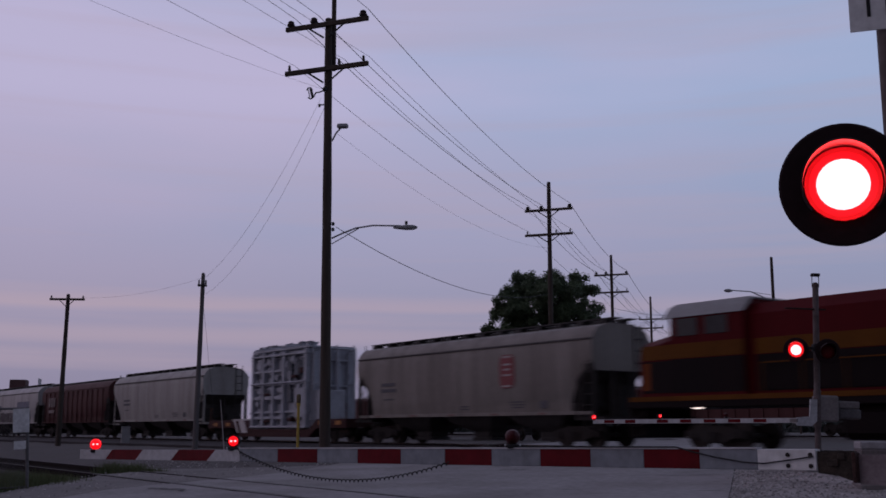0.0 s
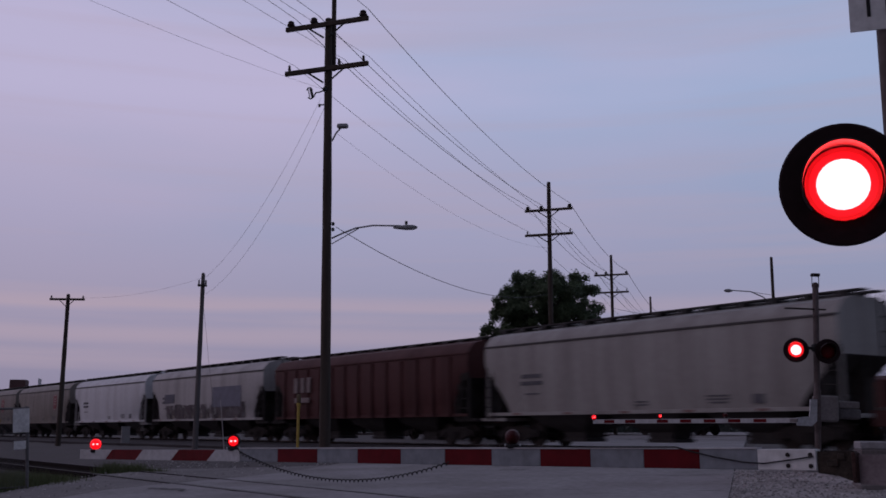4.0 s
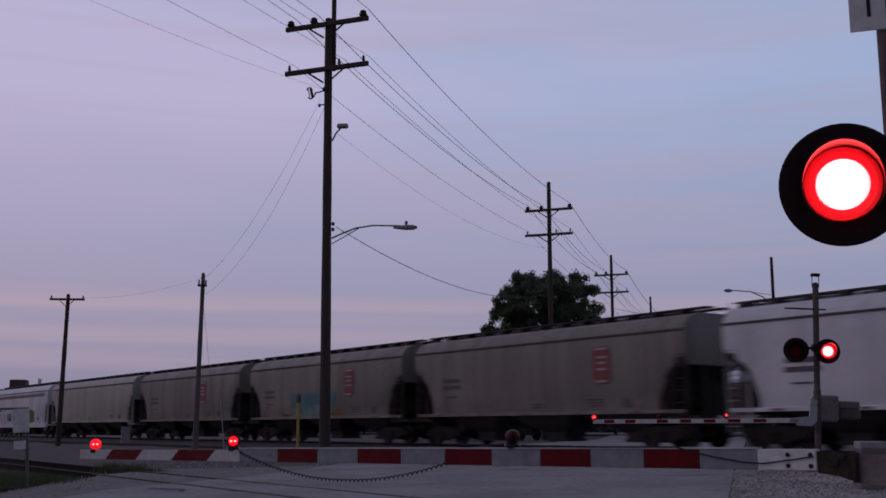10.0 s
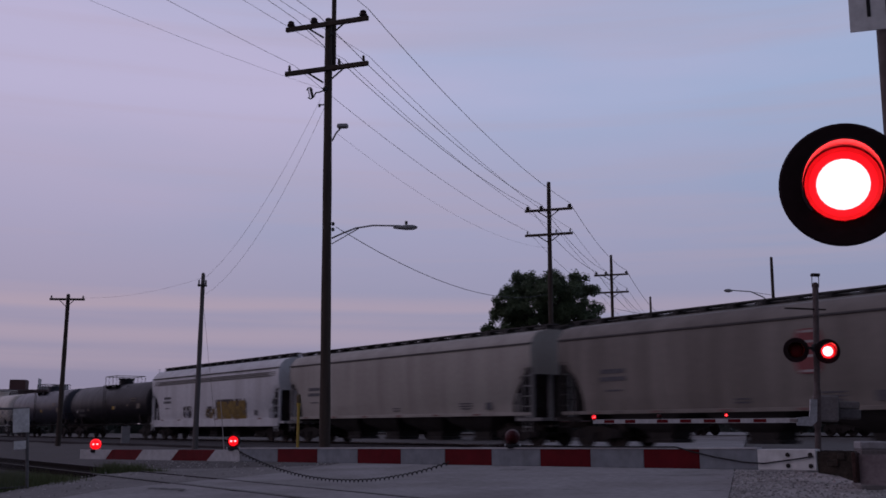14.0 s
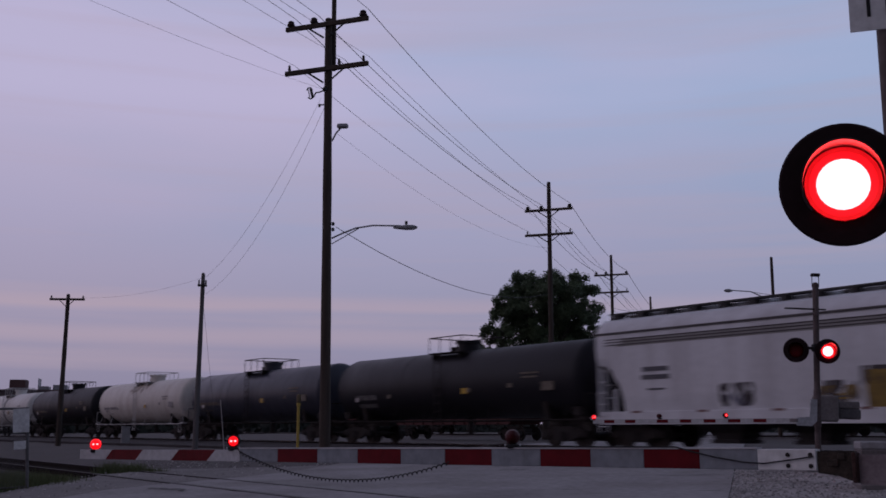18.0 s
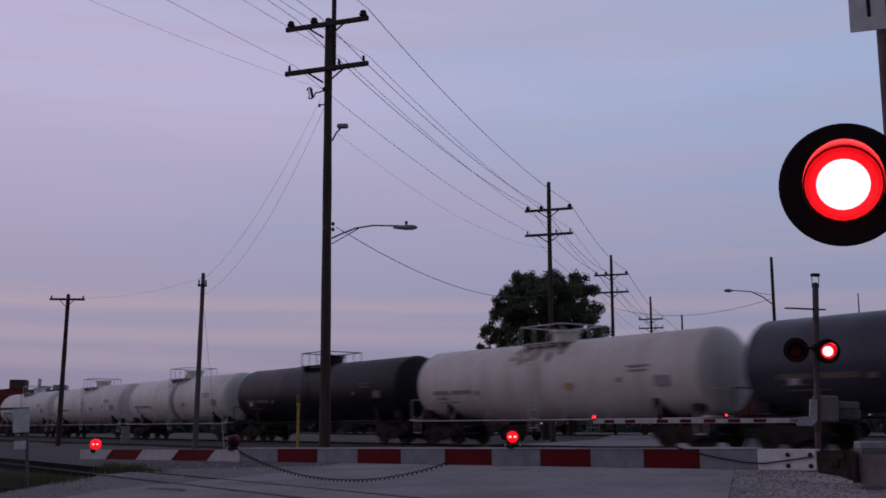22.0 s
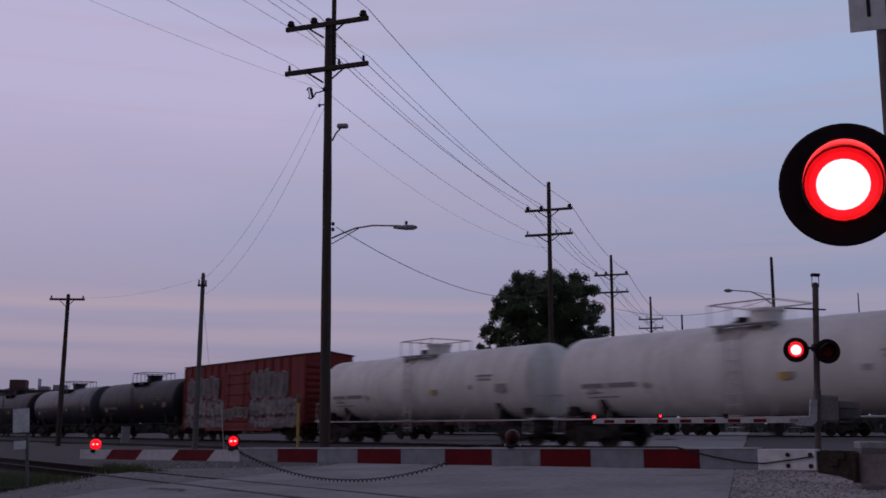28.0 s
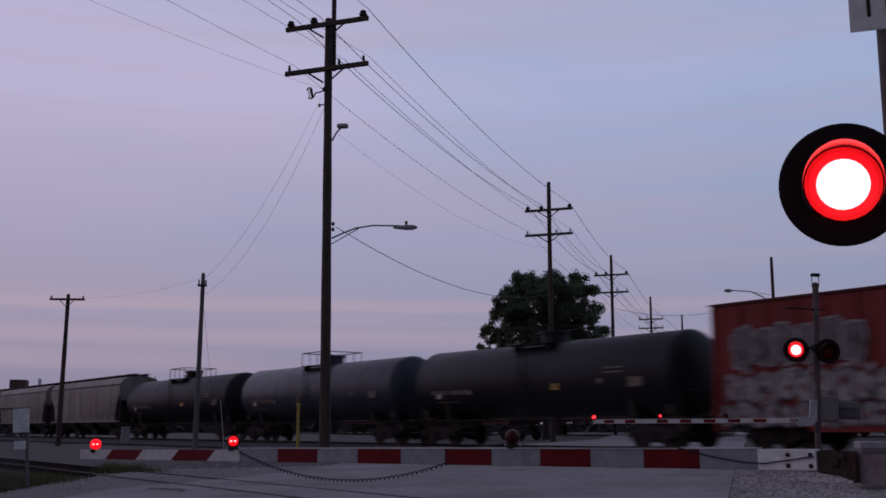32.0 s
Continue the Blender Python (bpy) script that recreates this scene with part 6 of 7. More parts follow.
def near_gate():
    # local x runs out along the arm; the face towards the camera is +y there
    th, L = gate("crossing_gate", (1.62, 4.60, 1.272), (-3.22, 9.65, 1.185), "lowered red and silver striped crossing gate arm")
    s_of = NEAR_S
    for k in range(len(s_of) - 1):
        a, b = s_of[k], s_of[k + 1]
        hh = 0.090
        bm = B()
        box(bm, ((a + b) / 2, 0, 0), (b - a, 0.045, hh), bevel=0.003)
        m = sign_white if k == 0 else (silver_stripe if k % 2 else red_stripe)
        part("base_plate" if k == 0 else "arm_panel", bm, m, th)
    bm = B()
    box(bm, ((s_of[1] + s_of[-1]) / 2, 0.002, 0.049), (s_of[-1] - s_of[1], 0.05, 0.008))
    part("arm_top", bm, white_stripe, th)
    # slimmer tip section with slanted stripes
    a = s_of[-1]
    for k, (x0, x1) in enumerate(TIP_S):
        sl = 0.06
        bm = B()
        red = k % 2 == 1
        q0 = 0.0 if k == 0 else sl
        q1 = 0.0 if k == len(TIP_S) - 1 else sl
        loft(bm, [[(x0 - q0, y, 0.037), (x1 - q1, y, 0.037), (x1 + q1, y, -0.045), (x0 + q0, y, -0.045)] for y in (-0.015, 0.02)])
        part("arm_panel", bm, red_stripe if red else white_stripe, th)
    for x, z in ((0.045, 0.021), (0.045, -0.026), (0.15, 0.021), (0.15, -0.026)):
        bm = B()
        tube(bm, (x, 0.02, z), (x, 0.029, z), 0.0095, 10)
        part("bolt", bm, steel, th)
    # rusty bracket at the root and the support arm that carries it
    bm = B()
    loft(bm, [[(x, y, z) for x, z in ((0.02, 0.036), (-0.142, 0.036), (-0.150, -0.085), (-0.12, -0.083), (-0.07, -0.066), (0.02, -0.055))] for y in (-0.02, 0.012)])
    bracket = part("root_bracket", bm, rust_dark, th, "dark rusty bracket bolted to the arm")
    for x, z, w, hh in ((-0.09, 0.014, 0.035, 0.026), (-0.05, -0.012, 0.05, 0.03)):
        bm = B()
        box(bm, (x, 0.016, z), (w, 0.012, hh), bevel=0.004)
        part("clamp", bm, rust_dark, bracket)
    bm = B()
    box(bm, (-0.147, 0.006, -0.03), (0.018, 0.05, 0.125), bevel=0.004)
    part("flange", bm, rust_brown, bracket)
    bm = B()
    loft(bm, [[(x, y, z) for x, z in ((-0.156, 0.022), (-0.62, 0.022), (-0.62, -0.112), (-0.156, -0.098))] for y in (-0.03, 0.0)])
    part("support_arm", bm, case_pink, th, "pinkish-grey steel support arm")
    # wiring
    bm = B()
    pts = [(0.03, 0.03, 0.014), (0.12, 0.034, 0.001), (0.26, 0.036, -0.017), (0.36, 0.036, -0.012), (0.5, 0.035, 0.008), (0.64, 0.033, 0.036), (0.72, 0.03, 0.055), (1.75, 0.03, 0.057)]
    pipe(bm, pts, 0.0035)
    pipe(bm, [(1.79, -0.01, 0.085), (1.86, -0.012, 0.072), (1.96, -0.015, 0.066), (2.05, -0.02, 0.056), (2.07, -0.028, 0.02)], 0.004)
    part("cable", bm, black_paint, th)
    bm = B()
    a, b = 2.255, 4.44
    n = 420
    pts = []
    for k in range(n + 1):
        f = k / n
        x = a + (b - a) * f
        z = -0.035 + 0.06 * f - 4 * 0.148 * f * (1 - f)
        w = f * 52 * 2 * math.pi
        pts.append((x, 0.035 + 0.008 * math.sin(w), z + 0.008 * math.cos(w)))
    pipe(bm, pts, 0.0038, 4)
    part("coiled_cable", bm, black_paint, th, "black coiled cable sagging under the arm")
    for x, z, r, lit, w in ((1.79, 0.110, 0.040, NEAR_G2, 43), (4.56, 0.100, 0.045, NEAR_G1, 53), (6.76, 0.083, 0.047, None, 60)):
        gate_light(th, Matrix.Translation((x, 0.0, z)) @ pose(0, 0, 0, 0, 0, 180 + w), r, lit)
    return th


rust_dark = mat("dark_rust", (0.045, 0.032, 0.024), 0.9, 0.0, (0.014, 0.011, 0.010), 0.8, 22.0, 1.0, 0.6, 60)
rust_brown = mat("brown_rust", (0.05, 0.022, 0.018), 0.9, 0.0, (0.02, 0.012, 0.012), 0.7, 14.0, 1.0, 0.6, 60)
case_pink = mat("support_paint", (0.20, 0.165, 0.175), 0.8, 0.0, (0.13, 0.10, 0.105), 0.6, 9.0, 1.0, 0.2, 60)
NEAR_S = (0.022, 0.298, 0.597, 0.910, 1.238, 1.574, 1.931, 2.303, 2.689, 3.100, 3.519, 3.970, 4.442)
TIP_S = ((4.442, 4.83), (4.83, 5.36), (5.36, 5.93), (5.93, 6.465), (6.465, 7.01))
near_gate()


def near_mast():
    th = thing("crossing_signal", "crossing signal mast with black round flashing lights and a white sign", "railway signal", pose(2.04, 4.62, 0.1))
    bm = B()
    tube(bm, (0, 0, 0), (0, 0, 4.6), 0.05, 20)
    part("mast", bm, mast_paint, th)
    bm = B()
    tube(bm, (-0.385, 0.08, 2.36), (0.385, 0.08, 2.36), 0.028, 12)
    box(bm, (0, 0, 2.36), (0.16, 0.16, 0.14), bevel=0.02)
    part("cross_tube", bm, black_paint, th)
    flasher(th, pose(-0.302, -0.13, 2.347, 7, 0, -20), "signal_head", red_on, NEAR_L, 0.268)
    flasher(th, pose(0.385, -0.13, 2.345, 7, 0, -20), "signal_head", red_on, NEAR_R, 0.268)
    bm = B()
    box(bm, (0, 0, 0), (0.62, 0.006, 0.46), bevel=0.001)
    plate = part("sign_plate", bm, sign_white, th, "white sign plate with black letters")
    plate.matrix_local = pose(0.120, -0.10, 3.322, 0, 0, -19)
    cu = bpy.data.curves.new("letters", "FONT")
    cu.body, cu.size, cu.extrude, cu.space_character = "TRACKS", 0.165, 0.001, 1.12
    tmp = new("letters", cu)
    dg = bpy.context.evaluated_depsgraph_get()
    me = bpy.data.meshes.new_from_object(tmp.evaluated_get(dg))
    bpy.data.objects.remove(tmp)
    me.materials.clear()
    me.materials.append(black_paint)
    ob = new("letters", me)
    ob.parent = plate
    ob.matrix_local = pose(-0.276, -0.005, -0.165, 90, 0, 0)
    # foundation and gate mechanism
    bm = B()
    box(bm, (0, 0, 0.1), (0.6, 0.6, 0.5), bevel=0.03)
    part("foundation", bm, concrete, th)
    return th


mast_paint = mat("mast_paint", (0.13, 0.10, 0.10), 0.7, 0.2, (0.06, 0.04, 0.035), 0.6, 5.0)
near_mast()


def gate_stand():
    """The near gate's machine on its mast, out past the arm's root."""
    th = thing("gate_mechanism", "grey gate mechanism case beside the signal mast", "gate mechanism", pose(2.27, 4.28, 0.1))
    bm = B()
    box(bm, (0, 0, 0.60), (0.40, 0.5, 1.30), bevel=0.03)
    part("case", bm, case_grey, th)
    return th


case_grey = mat("case_grey", (0.19, 0.17, 0.17), 0.8, 0.0, (0.13, 0.11, 0.10), 0.5, 4.0)
gate_stand()


def battery_box():
    x, y = 7.42, 17.8
    g = ground_z(x, y)
    th = thing("battery_box", "pinkish-grey concrete battery box with a pale lid by the signal", "battery box", pose(x, y, g - 0.03, 0, 0, -14))
    bm = B()
    box(bm, (0, 0, 0.33), (1.1, 0.9, 0.64), bevel=0.02)
    part("body", bm, box_concrete, th)
    bm = B()
    box(bm, (0, 0, 0.05), (1.2, 1.0, 0.10), bevel=0.02)
    part("plinth", bm, apron_mat, th)
    bm = B()
    box(bm, (-0.33, 0, 0.71), (0.44, 0.8, 0.13), bevel=0.02)
    part("lid", bm, lid_grey, th)


lid_grey = mat("lid_grey", (0.30, 0.29, 0.30), 0.8, 0.0, (0.18, 0.16, 0.16), 0.5, 3.0)
box_concrete = mat("box_concrete", (0.14, 0.12, 0.12), 0.9, 0.0, (0.11, 0.09, 0.09), 0.6, 2.0, 1.0, 0.3, 20)
grass_mat = mat("grass", (0.10, 0.125, 0.048), 0.8, 0.0, (0.09, 0.075, 0.04), 0.6, 2.0, 1.0, 0.0)
battery_box()


def grass():
    rnd = random.Random(9)
    verts, faces = [], []
    for cx, cy, sx, sy, n, hh in ((-8.9, 21.9, 0.36, 0.55, 4200, 0.24), (-9.4, 22.6, 0.45, 0.5, 2400, 0.28), (-8.45, 23.2, 0.3, 0.4, 1600, 0.16),
                                  (-8.2, 22.4, 0.35, 0.5, 900, 0.10), (-8.75, 28.4, 0.14, 0.25, 500, 0.28), (-8.15, 28.2, 0.22, 0.25, 1100, 0.24),
                                  (-7.6, 28.2, 0.22, 0.2, 420, 0.14)):
        for k in range(n):
            px, py = rnd.gauss(cx, sx), rnd.gauss(cy, sy)
            h = hh * rnd.uniform(0.4, 1.3)
            a, w = rnd.uniform(0, math.pi), rnd.uniform(0.006, 0.013)
            dx, dy = math.cos(a) * w, math.sin(a) * w
            bx, by = rnd.gauss(0, 0.07), rnd.gauss(0, 0.07)
            z = ground_z(px, py) - 0.04
            n0 = len(verts)
            verts += [(px - dx, py - dy, z), (px + dx, py + dy, z), (px + bx, py + by, z + h)]
            faces.append((n0, n0 + 1, n0 + 2))
    me = bpy.data.meshes.new("grass")
    me.from_pydata(verts, [], faces)
    me.materials.append(grass_mat)
    tagged(new("grass", me), "ragged green grass tufts beside the siding", "grass", kind="stuff")


grass()


def stones():
    """Loose stones on the shoulder and along the siding."""
    rnd = random.Random(10)
    verts, faces = [], []
    base = [(1, 0, 0), (-1, 0, 0), (0, 1, 0), (0, -1, 0), (0, 0, 1), (0, 0, -0.6)]
    tri = [(0, 2, 4), (2, 1, 4), (1, 3, 4), (3, 0, 4), (2, 0, 5), (1, 2, 5), (3, 1, 5), (0, 3, 5)]
    for k in range(7000):
        y = rnd.uniform(13.5, 23.0)
        if k < 5200:
            x = 4.2 + (y - 16.4) * ROAD_T + abs(rnd.gauss(0, 2.0))
            s = rnd.uniform(0.012, 0.04)
        else:
            y = rnd.uniform(18, 40)
            x = -7.0 + (y - 16.4) * ROAD_T - rnd.uniform(0, 9)
            s = rnd.uniform(0.015, 0.045)
        if trough(x, y) > 0.02:
            continue
        z = ground_z(x, y) + s * 0.3
        a = rnd.uniform(0, 3.14)
        c, sn = math.cos(a), math.sin(a)
        n0 = len(verts)
        for bx, by, bz in base:
            q = rnd.uniform(0.7, 1.25) * s
            verts.append((x + (bx * c - by * sn) * q, y + (bx * sn + by * c) * q, z + bz * q * 0.7))
        faces += [(n0 + i, n0 + j, n0 + l) for i, j, l in tri]
    me = bpy.data.meshes.new("loose_stones")
    me.from_pydata(verts, [], faces)
    me.materials.append(stone_mat)
    tagged(new("loose_stones", me), "loose grey stones scattered on the gravel", "stones", kind="stuff")


def stone_material():
    m = mat("loose_stone", (0.36, 0.335, 0.33), 0.9, 0.0, (0.13, 0.115, 0.11), 0.7, 3.0)
    N, Lk = m.node_tree.nodes, m.node_tree.links
    g = N.new("ShaderNodeNewGeometry")
    r = N.new("ShaderNodeMapRange")
    r.inputs[3].default_value, r.inputs[4].default_value = 0.45, 1.4
    Lk.new(g.outputs["Random Per Island"], r.inputs[0])
    b = N["Principled BSDF"]
    src = b.inputs["Base Color"].links[0].from_socket
    sc = N.new("ShaderNodeVectorMath")
    sc.operation = "SCALE"
    Lk.new(src, sc.inputs[0])
    Lk.new(r.outputs[0], sc.inputs[3])
    Lk.new(sc.outputs[0], b.inputs["Base Color"])
    return m


stone_mat = stone_material()
stones()


def cracks():
    """Cracks and tar lines in the road, flange grooves beside the sunken rails."""
    rnd = random.Random(12)
    for x0, y0, x1, y1, w in ((3.3, 18.9, 5.0, 17.6, 0.03), (0.8, 19.4, 2.6, 18.9, 0.02), (1.3, 25.2, 1.9, 25.0, 0.09), (1.2, 26.6, 1.65, 26.5, 0.06),
                              (-5.4, 20.0, -4.6, 19.4, 0.10), (-3.0, 24.0, -1.2, 22.0, 0.02), (3.8, 22.0, 5.5, 21.5, 0.02)):
        n = 9
        verts, faces = [], []
        for k in range(n):
            f = k / (n - 1)
            x, y = x0 + (x1 - x0) * f + rnd.gauss(0, 0.03), y0 + (y1 - y0) * f + rnd.gauss(0, 0.05)
            ww = w * rnd.uniform(0.4, 1.2)
            z = ground_z(x, y) + 0.034
            verts += [(x, y - ww * 2, z), (x, y + ww * 2, z)]
            if k:
                faces.append((2 * k - 2, 2 * k, 2 * k + 1, 2 * k - 1))
        me = bpy.data.meshes.new("road_crack")
        me.from_pydata(verts, [], faces)
        me.materials.append(tar)
        tagged(new("road_crack", me), "dark tar-filled crack in the road", "crack", kind="structure")


tar = mat("tar", (0.035, 0.032, 0.033), 0.7, 0.0, (0.07, 0.065, 0.06), 0.5, 4.0)
cracks()
for side, g0, g1, gw in ((-0.73, -11.8, 40.0, 0.15), (0.79, -9.2, -2.8, 0.09), (0.79, -1.9, 40.0, 0.12)):
    groove = B()
    box(groove, ((g0 + g1) / 2, side, -0.005), (g1 - g0, gw, 0.012))
    solid("flange_groove", groove, tar, "dark flange groove beside a sunken rail", "groove", NEAR_AT, kind="structure")


def far_signal():
    x, y = 7.60, 21.9
    g = ground_z(x, y)
    th = thing("crossing_signal", "weathered crossing signal mast with two flashing lights and a lowered gate", "railway signal", pose(x, y, g - 0.05, 0, 2.4, 0))
    o = EYE_Z - g + 0.05
    bm = B()
    tube(bm, (0, 0, 0), (0, 0, o + 2.92), 0.062, 18)
    tube(bm, (0, 0, o + 0.05), (0, 0, o + 0.8), 0.075, 18)
    lathe(bm, [(o + 2.92, 0.075), (o + 2.98, 0.075), (o + 3.02, 0.04)], "z", 18)
    part("mast", bm, mast_paint, th)
    bm = B()
    for s in (-0.07, 0.07):
        tube(bm, (s, 0, o + 2.95), (s, 0, o + 3.16), 0.008, 6)
    box(bm, (0, 0, o + 3.18), (0.17, 0.12, 0.06), bevel=0.01)
    part("bell", bm, steel, th)
    bm = B()
    box(bm, (-0.22, 0.0, o + 2.46), (0.84, 0.09, 0.025), bevel=0.004)
    part("sign_bracket", bm, steel, th)
    bm = B()
    tube(bm, (-0.46, 0.0, o + 1.65), (0.18, 0.0, o + 1.65), 0.03, 10)
    box(bm, (0, 0, o + 1.66), (0.16, 0.18, 0.16), bevel=0.02)
    part("cross_tube", bm, black_paint, th)
    flasher(th, pose(-0.46, -0.12, o + 1.588, 2, 0, -19), "signal_head", red_on, FAR_L)
    flasher(th, pose(0.185, -0.12, o + 1.588, 2, 0, -6), "signal_head", red_on, FAR_R)
    # gate machine, its lever and a side case
    bm = B()
    box(bm, (0.215, 0.15, o + 0.43), (0.42, 0.4, 0.53), bevel=0.03)
    part("gate_machine", bm, case_grey, th)
    bm = B()
    loft(bm, [[(a, b, c) for a, c in ((-0.46, o + 0.06), (-0.16, o + 0.06), (-0.06, o + 0.16), (-0.045, o + 0.60), (-0.185, o + 0.60), (-0.20, o + 0.25), (-0.46, o + 0.22))] for b in (-0.14, -0.08)])
    part("gate_lever", bm, alu, th)
    bm = B()
    box(bm, (0.765, 0.4, o + 0.345), (0.46, 0.3, 0.21), bevel=0.03)
    box(bm, (0.55, 0.3, o + 0.40), (0.3, 0.08, 0.08), bevel=0.01)
    side_case = part("side_case", bm, side_grey, th)
    bm = B()
    box(bm, (0.75, 0.4, o + 0.53), (0.44, 0.28, 0.15), bevel=0.02)
    part("lid", bm, case_grey, side_case)
    bm = B()
    box(bm, (0, 0, 0.1), (0.8, 0.8, 0.4), bevel=0.04)
    part("foundation", bm, concrete, th)
    # the arm
    root, tip = (7.10, 21.55, EYE_Z + 0.178), (3.514, 25.1, EYE_Z + 0.178)
    arm, L = gate("crossing_gate", root, tip, "lowered far crossing gate arm striped red and white")
    bm = B()
    box(bm, (L / 2, 0, 0), (L, 0.03, 0.096), bevel=0.003)
    part("arm_core", bm, white_stripe, arm)
    for a, b in ((0.649, 0.941), (1.238, 1.527), (1.822, 2.108), (2.414, 2.696), (2.998, 3.291), (3.861, 4.138), (4.436, 4.722)):
        bm = B()
        box(bm, ((a + b) / 2, 0, 0), (b - a, 0.04, 0.072), bevel=0.003)
        part("red_panel", bm, red_stripe, arm)
    bm = B()
    box(bm, (0.06, 0.0, 0.0), (0.16, 0.05, 0.07), bevel=0.006)
    part("root_clamp", bm, case_grey, arm)
    for x, z, r, lit in ((L - 0.03, 0.105, 0.046, None), (3.217, 0.115, 0.046, FAR_L), (1.58, 0.12, 0.044, FAR_R)):
        gate_light(arm, Matrix.Translation((x, 0.0, z)) @ pose(0, 0, 0, 0, 0, 180 + 55), r, lit)


side_grey = mat("side_case_grey", (0.12, 0.11, 0.115), 0.7, 0.0, (0.05, 0.045, 0.045), 0.6, 6.0)
far_signal()


def distant_signal():
    x, y = 26.5, 120.0
    th = thing("crossing_signal", "distant crossing signal with red lights", "railway signal", pose(x, y, ground_z(x, y) - 0.05))
    o = 1.4 - ground_z(x, y) + 0.05
    bm = B()
    tube(bm, (0, 0, 0), (0, 0, o + 6.6), 0.08, 12)
    box(bm, (-1.4, 0, o + 6.5), (4.6, 0.14, 0.18))
    part("mast", bm, grey_metal, th)
    for x, m in ((-0.1, red_warm), (0.62, red_small)):
        bm = B()
        tube(bm, (x, 0, o + 5.9), (x, 0.05, o + 5.9), 0.34, 18)
        h = part("signal_head", bm, black_paint, th)
        bm = B()
        tube(bm, (x, -0.06, o + 5.9), (x, 0.0, o + 5.9), 0.2, 18)
        part("lens", bm, m, h)


distant_signal()


# ---- tree ----
def tree(x, y, height, boughs, seed, label, leaves=110000):
    """A trunk, a limb to each bough (sideways, depth, height, radius), and leaves in clumps round every bough."""
    rnd = random.Random(seed)
    g = ground_z(x, y) - 0.1
    th = thing("tree", label, "tree", pose(x, y, g))
    bm = B()
    lathe(bm, [(0, 0.46), (0.6, 0.34), (height * 0.22, 0.28), (height * 0.40, 0.22), (height * 0.7, 0.10)], "z", 14)
    clumps = []
    for bx, by, bz, r in boughs:
        p0 = Vector((0, 0, min(height * rnd.uniform(0.2, 0.42), bz * 0.75)))
        p2 = Vector((bx, by, bz))
        p1 = p0.lerp(p2, 0.55) + Vector((0, 0, -0.25))
        tube(bm, p0, p1, 0.13, 8, 0.08)
        tube(bm, p1, p2, 0.08, 8, 0.03)
        n = int(9 + 12 * r)
        for k in range(n):
            d = Vector((rnd.gauss(0, 1), rnd.gauss(0, 1), rnd.gauss(0, 1))).normalized() * r * rnd.uniform(0.45, 1.0)
            d.z *= 0.8
            clumps.append((p2 + d, r * rnd.uniform(0.22, 0.40)))
            tube(bm, p2, p2 + d, 0.025, 5, 0.01)
    part("trunk", bm, bark, th)
    total = sum(c[1] ** 2 for c in clumps)
    verts, faces = [], []
    for c, rad in clumps:
        for k in range(int(leaves * rad ** 2 / total)):
            v = Vector((rnd.gauss(0, 1), rnd.gauss(0, 1), rnd.gauss(0, 0.8))).normalized() * rad * rnd.uniform(0.25, 1.08)
            p = c + v
            sz = rnd.uniform(0.06, 0.12)
            a = Vector((rnd.gauss(0, 1), rnd.gauss(0, 1), rnd.gauss(0, 0.6))).normalized()
            b = a.orthogonal().normalized()
            n0 = len(verts)
            verts += [tuple(p - a * sz), tuple(p + b * sz * 0.6), tuple(p + a * sz), tuple(p - b * sz * 0.6)]
            faces.append((n0, n0 + 1, n0 + 2, n0 + 3))
    me = bpy.data.meshes.new("crown")
    me.from_pydata(verts, [], faces)
    me.materials.append(leaf)
    ob = new("crown", me)
    ob.parent = th
    return th


bark = mat("bark", (0.06, 0.05, 0.04), 0.9, 0.0, (0.03, 0.025, 0.02), 0.6, 5.0, 0.2, 0.5)
leaf = mat("leaves", (0.092, 0.125, 0.060), 0.7, 0.0, (0.028, 0.042, 0.018), 0.6, 0.8, 1.0, 0.0, 3.0)
leaf_far = mat("far_leaves", (0.012, 0.015, 0.010), 0.8, 0.0, (0.018, 0.018, 0.013), 0.5, 0.2, 1.0, 0.0)
BOUGHS = ((0.5, 0.0, 12.4, 1.6), (-1.4, 0.6, 12.2, 1.5), (2.2, 0.3, 12.2, 1.4), (-2.8, -0.4, 11.2, 1.35), (3.3, -0.5, 11.4, 1.1), (0.6, -1.2, 10.9, 1.9),
          (-3.2, 0.5, 9.8, 1.3), (3.6, 0.6, 10.0, 1.2), (-1.6, -1.0, 9.8, 1.7), (2.1, -0.9, 9.7, 1.7), (0.2, 0.9, 9.0, 2.1), (-4.2, 0.1, 8.3, 1.0),
          (-2.9, -0.6, 8.1, 1.4), (3.8, 0.0, 8.4, 1.25), (1.8, 0.8, 7.8, 1.7), (-5.0, 0.4, 7.0, 0.8), (-1.0, -0.5, 7.4, 1.7), (3.5, -0.7, 6.9, 1.3), (-3.7, 0.3, 6.4, 1.0),
          (0.8, -0.8, 6.2, 1.6), (-4.6, -0.3, 6.0, 0.7))
tree(8.1, 84.0, 13.6, BOUGHS, 7, "spreading dark green broadleaf tree beyond the train")


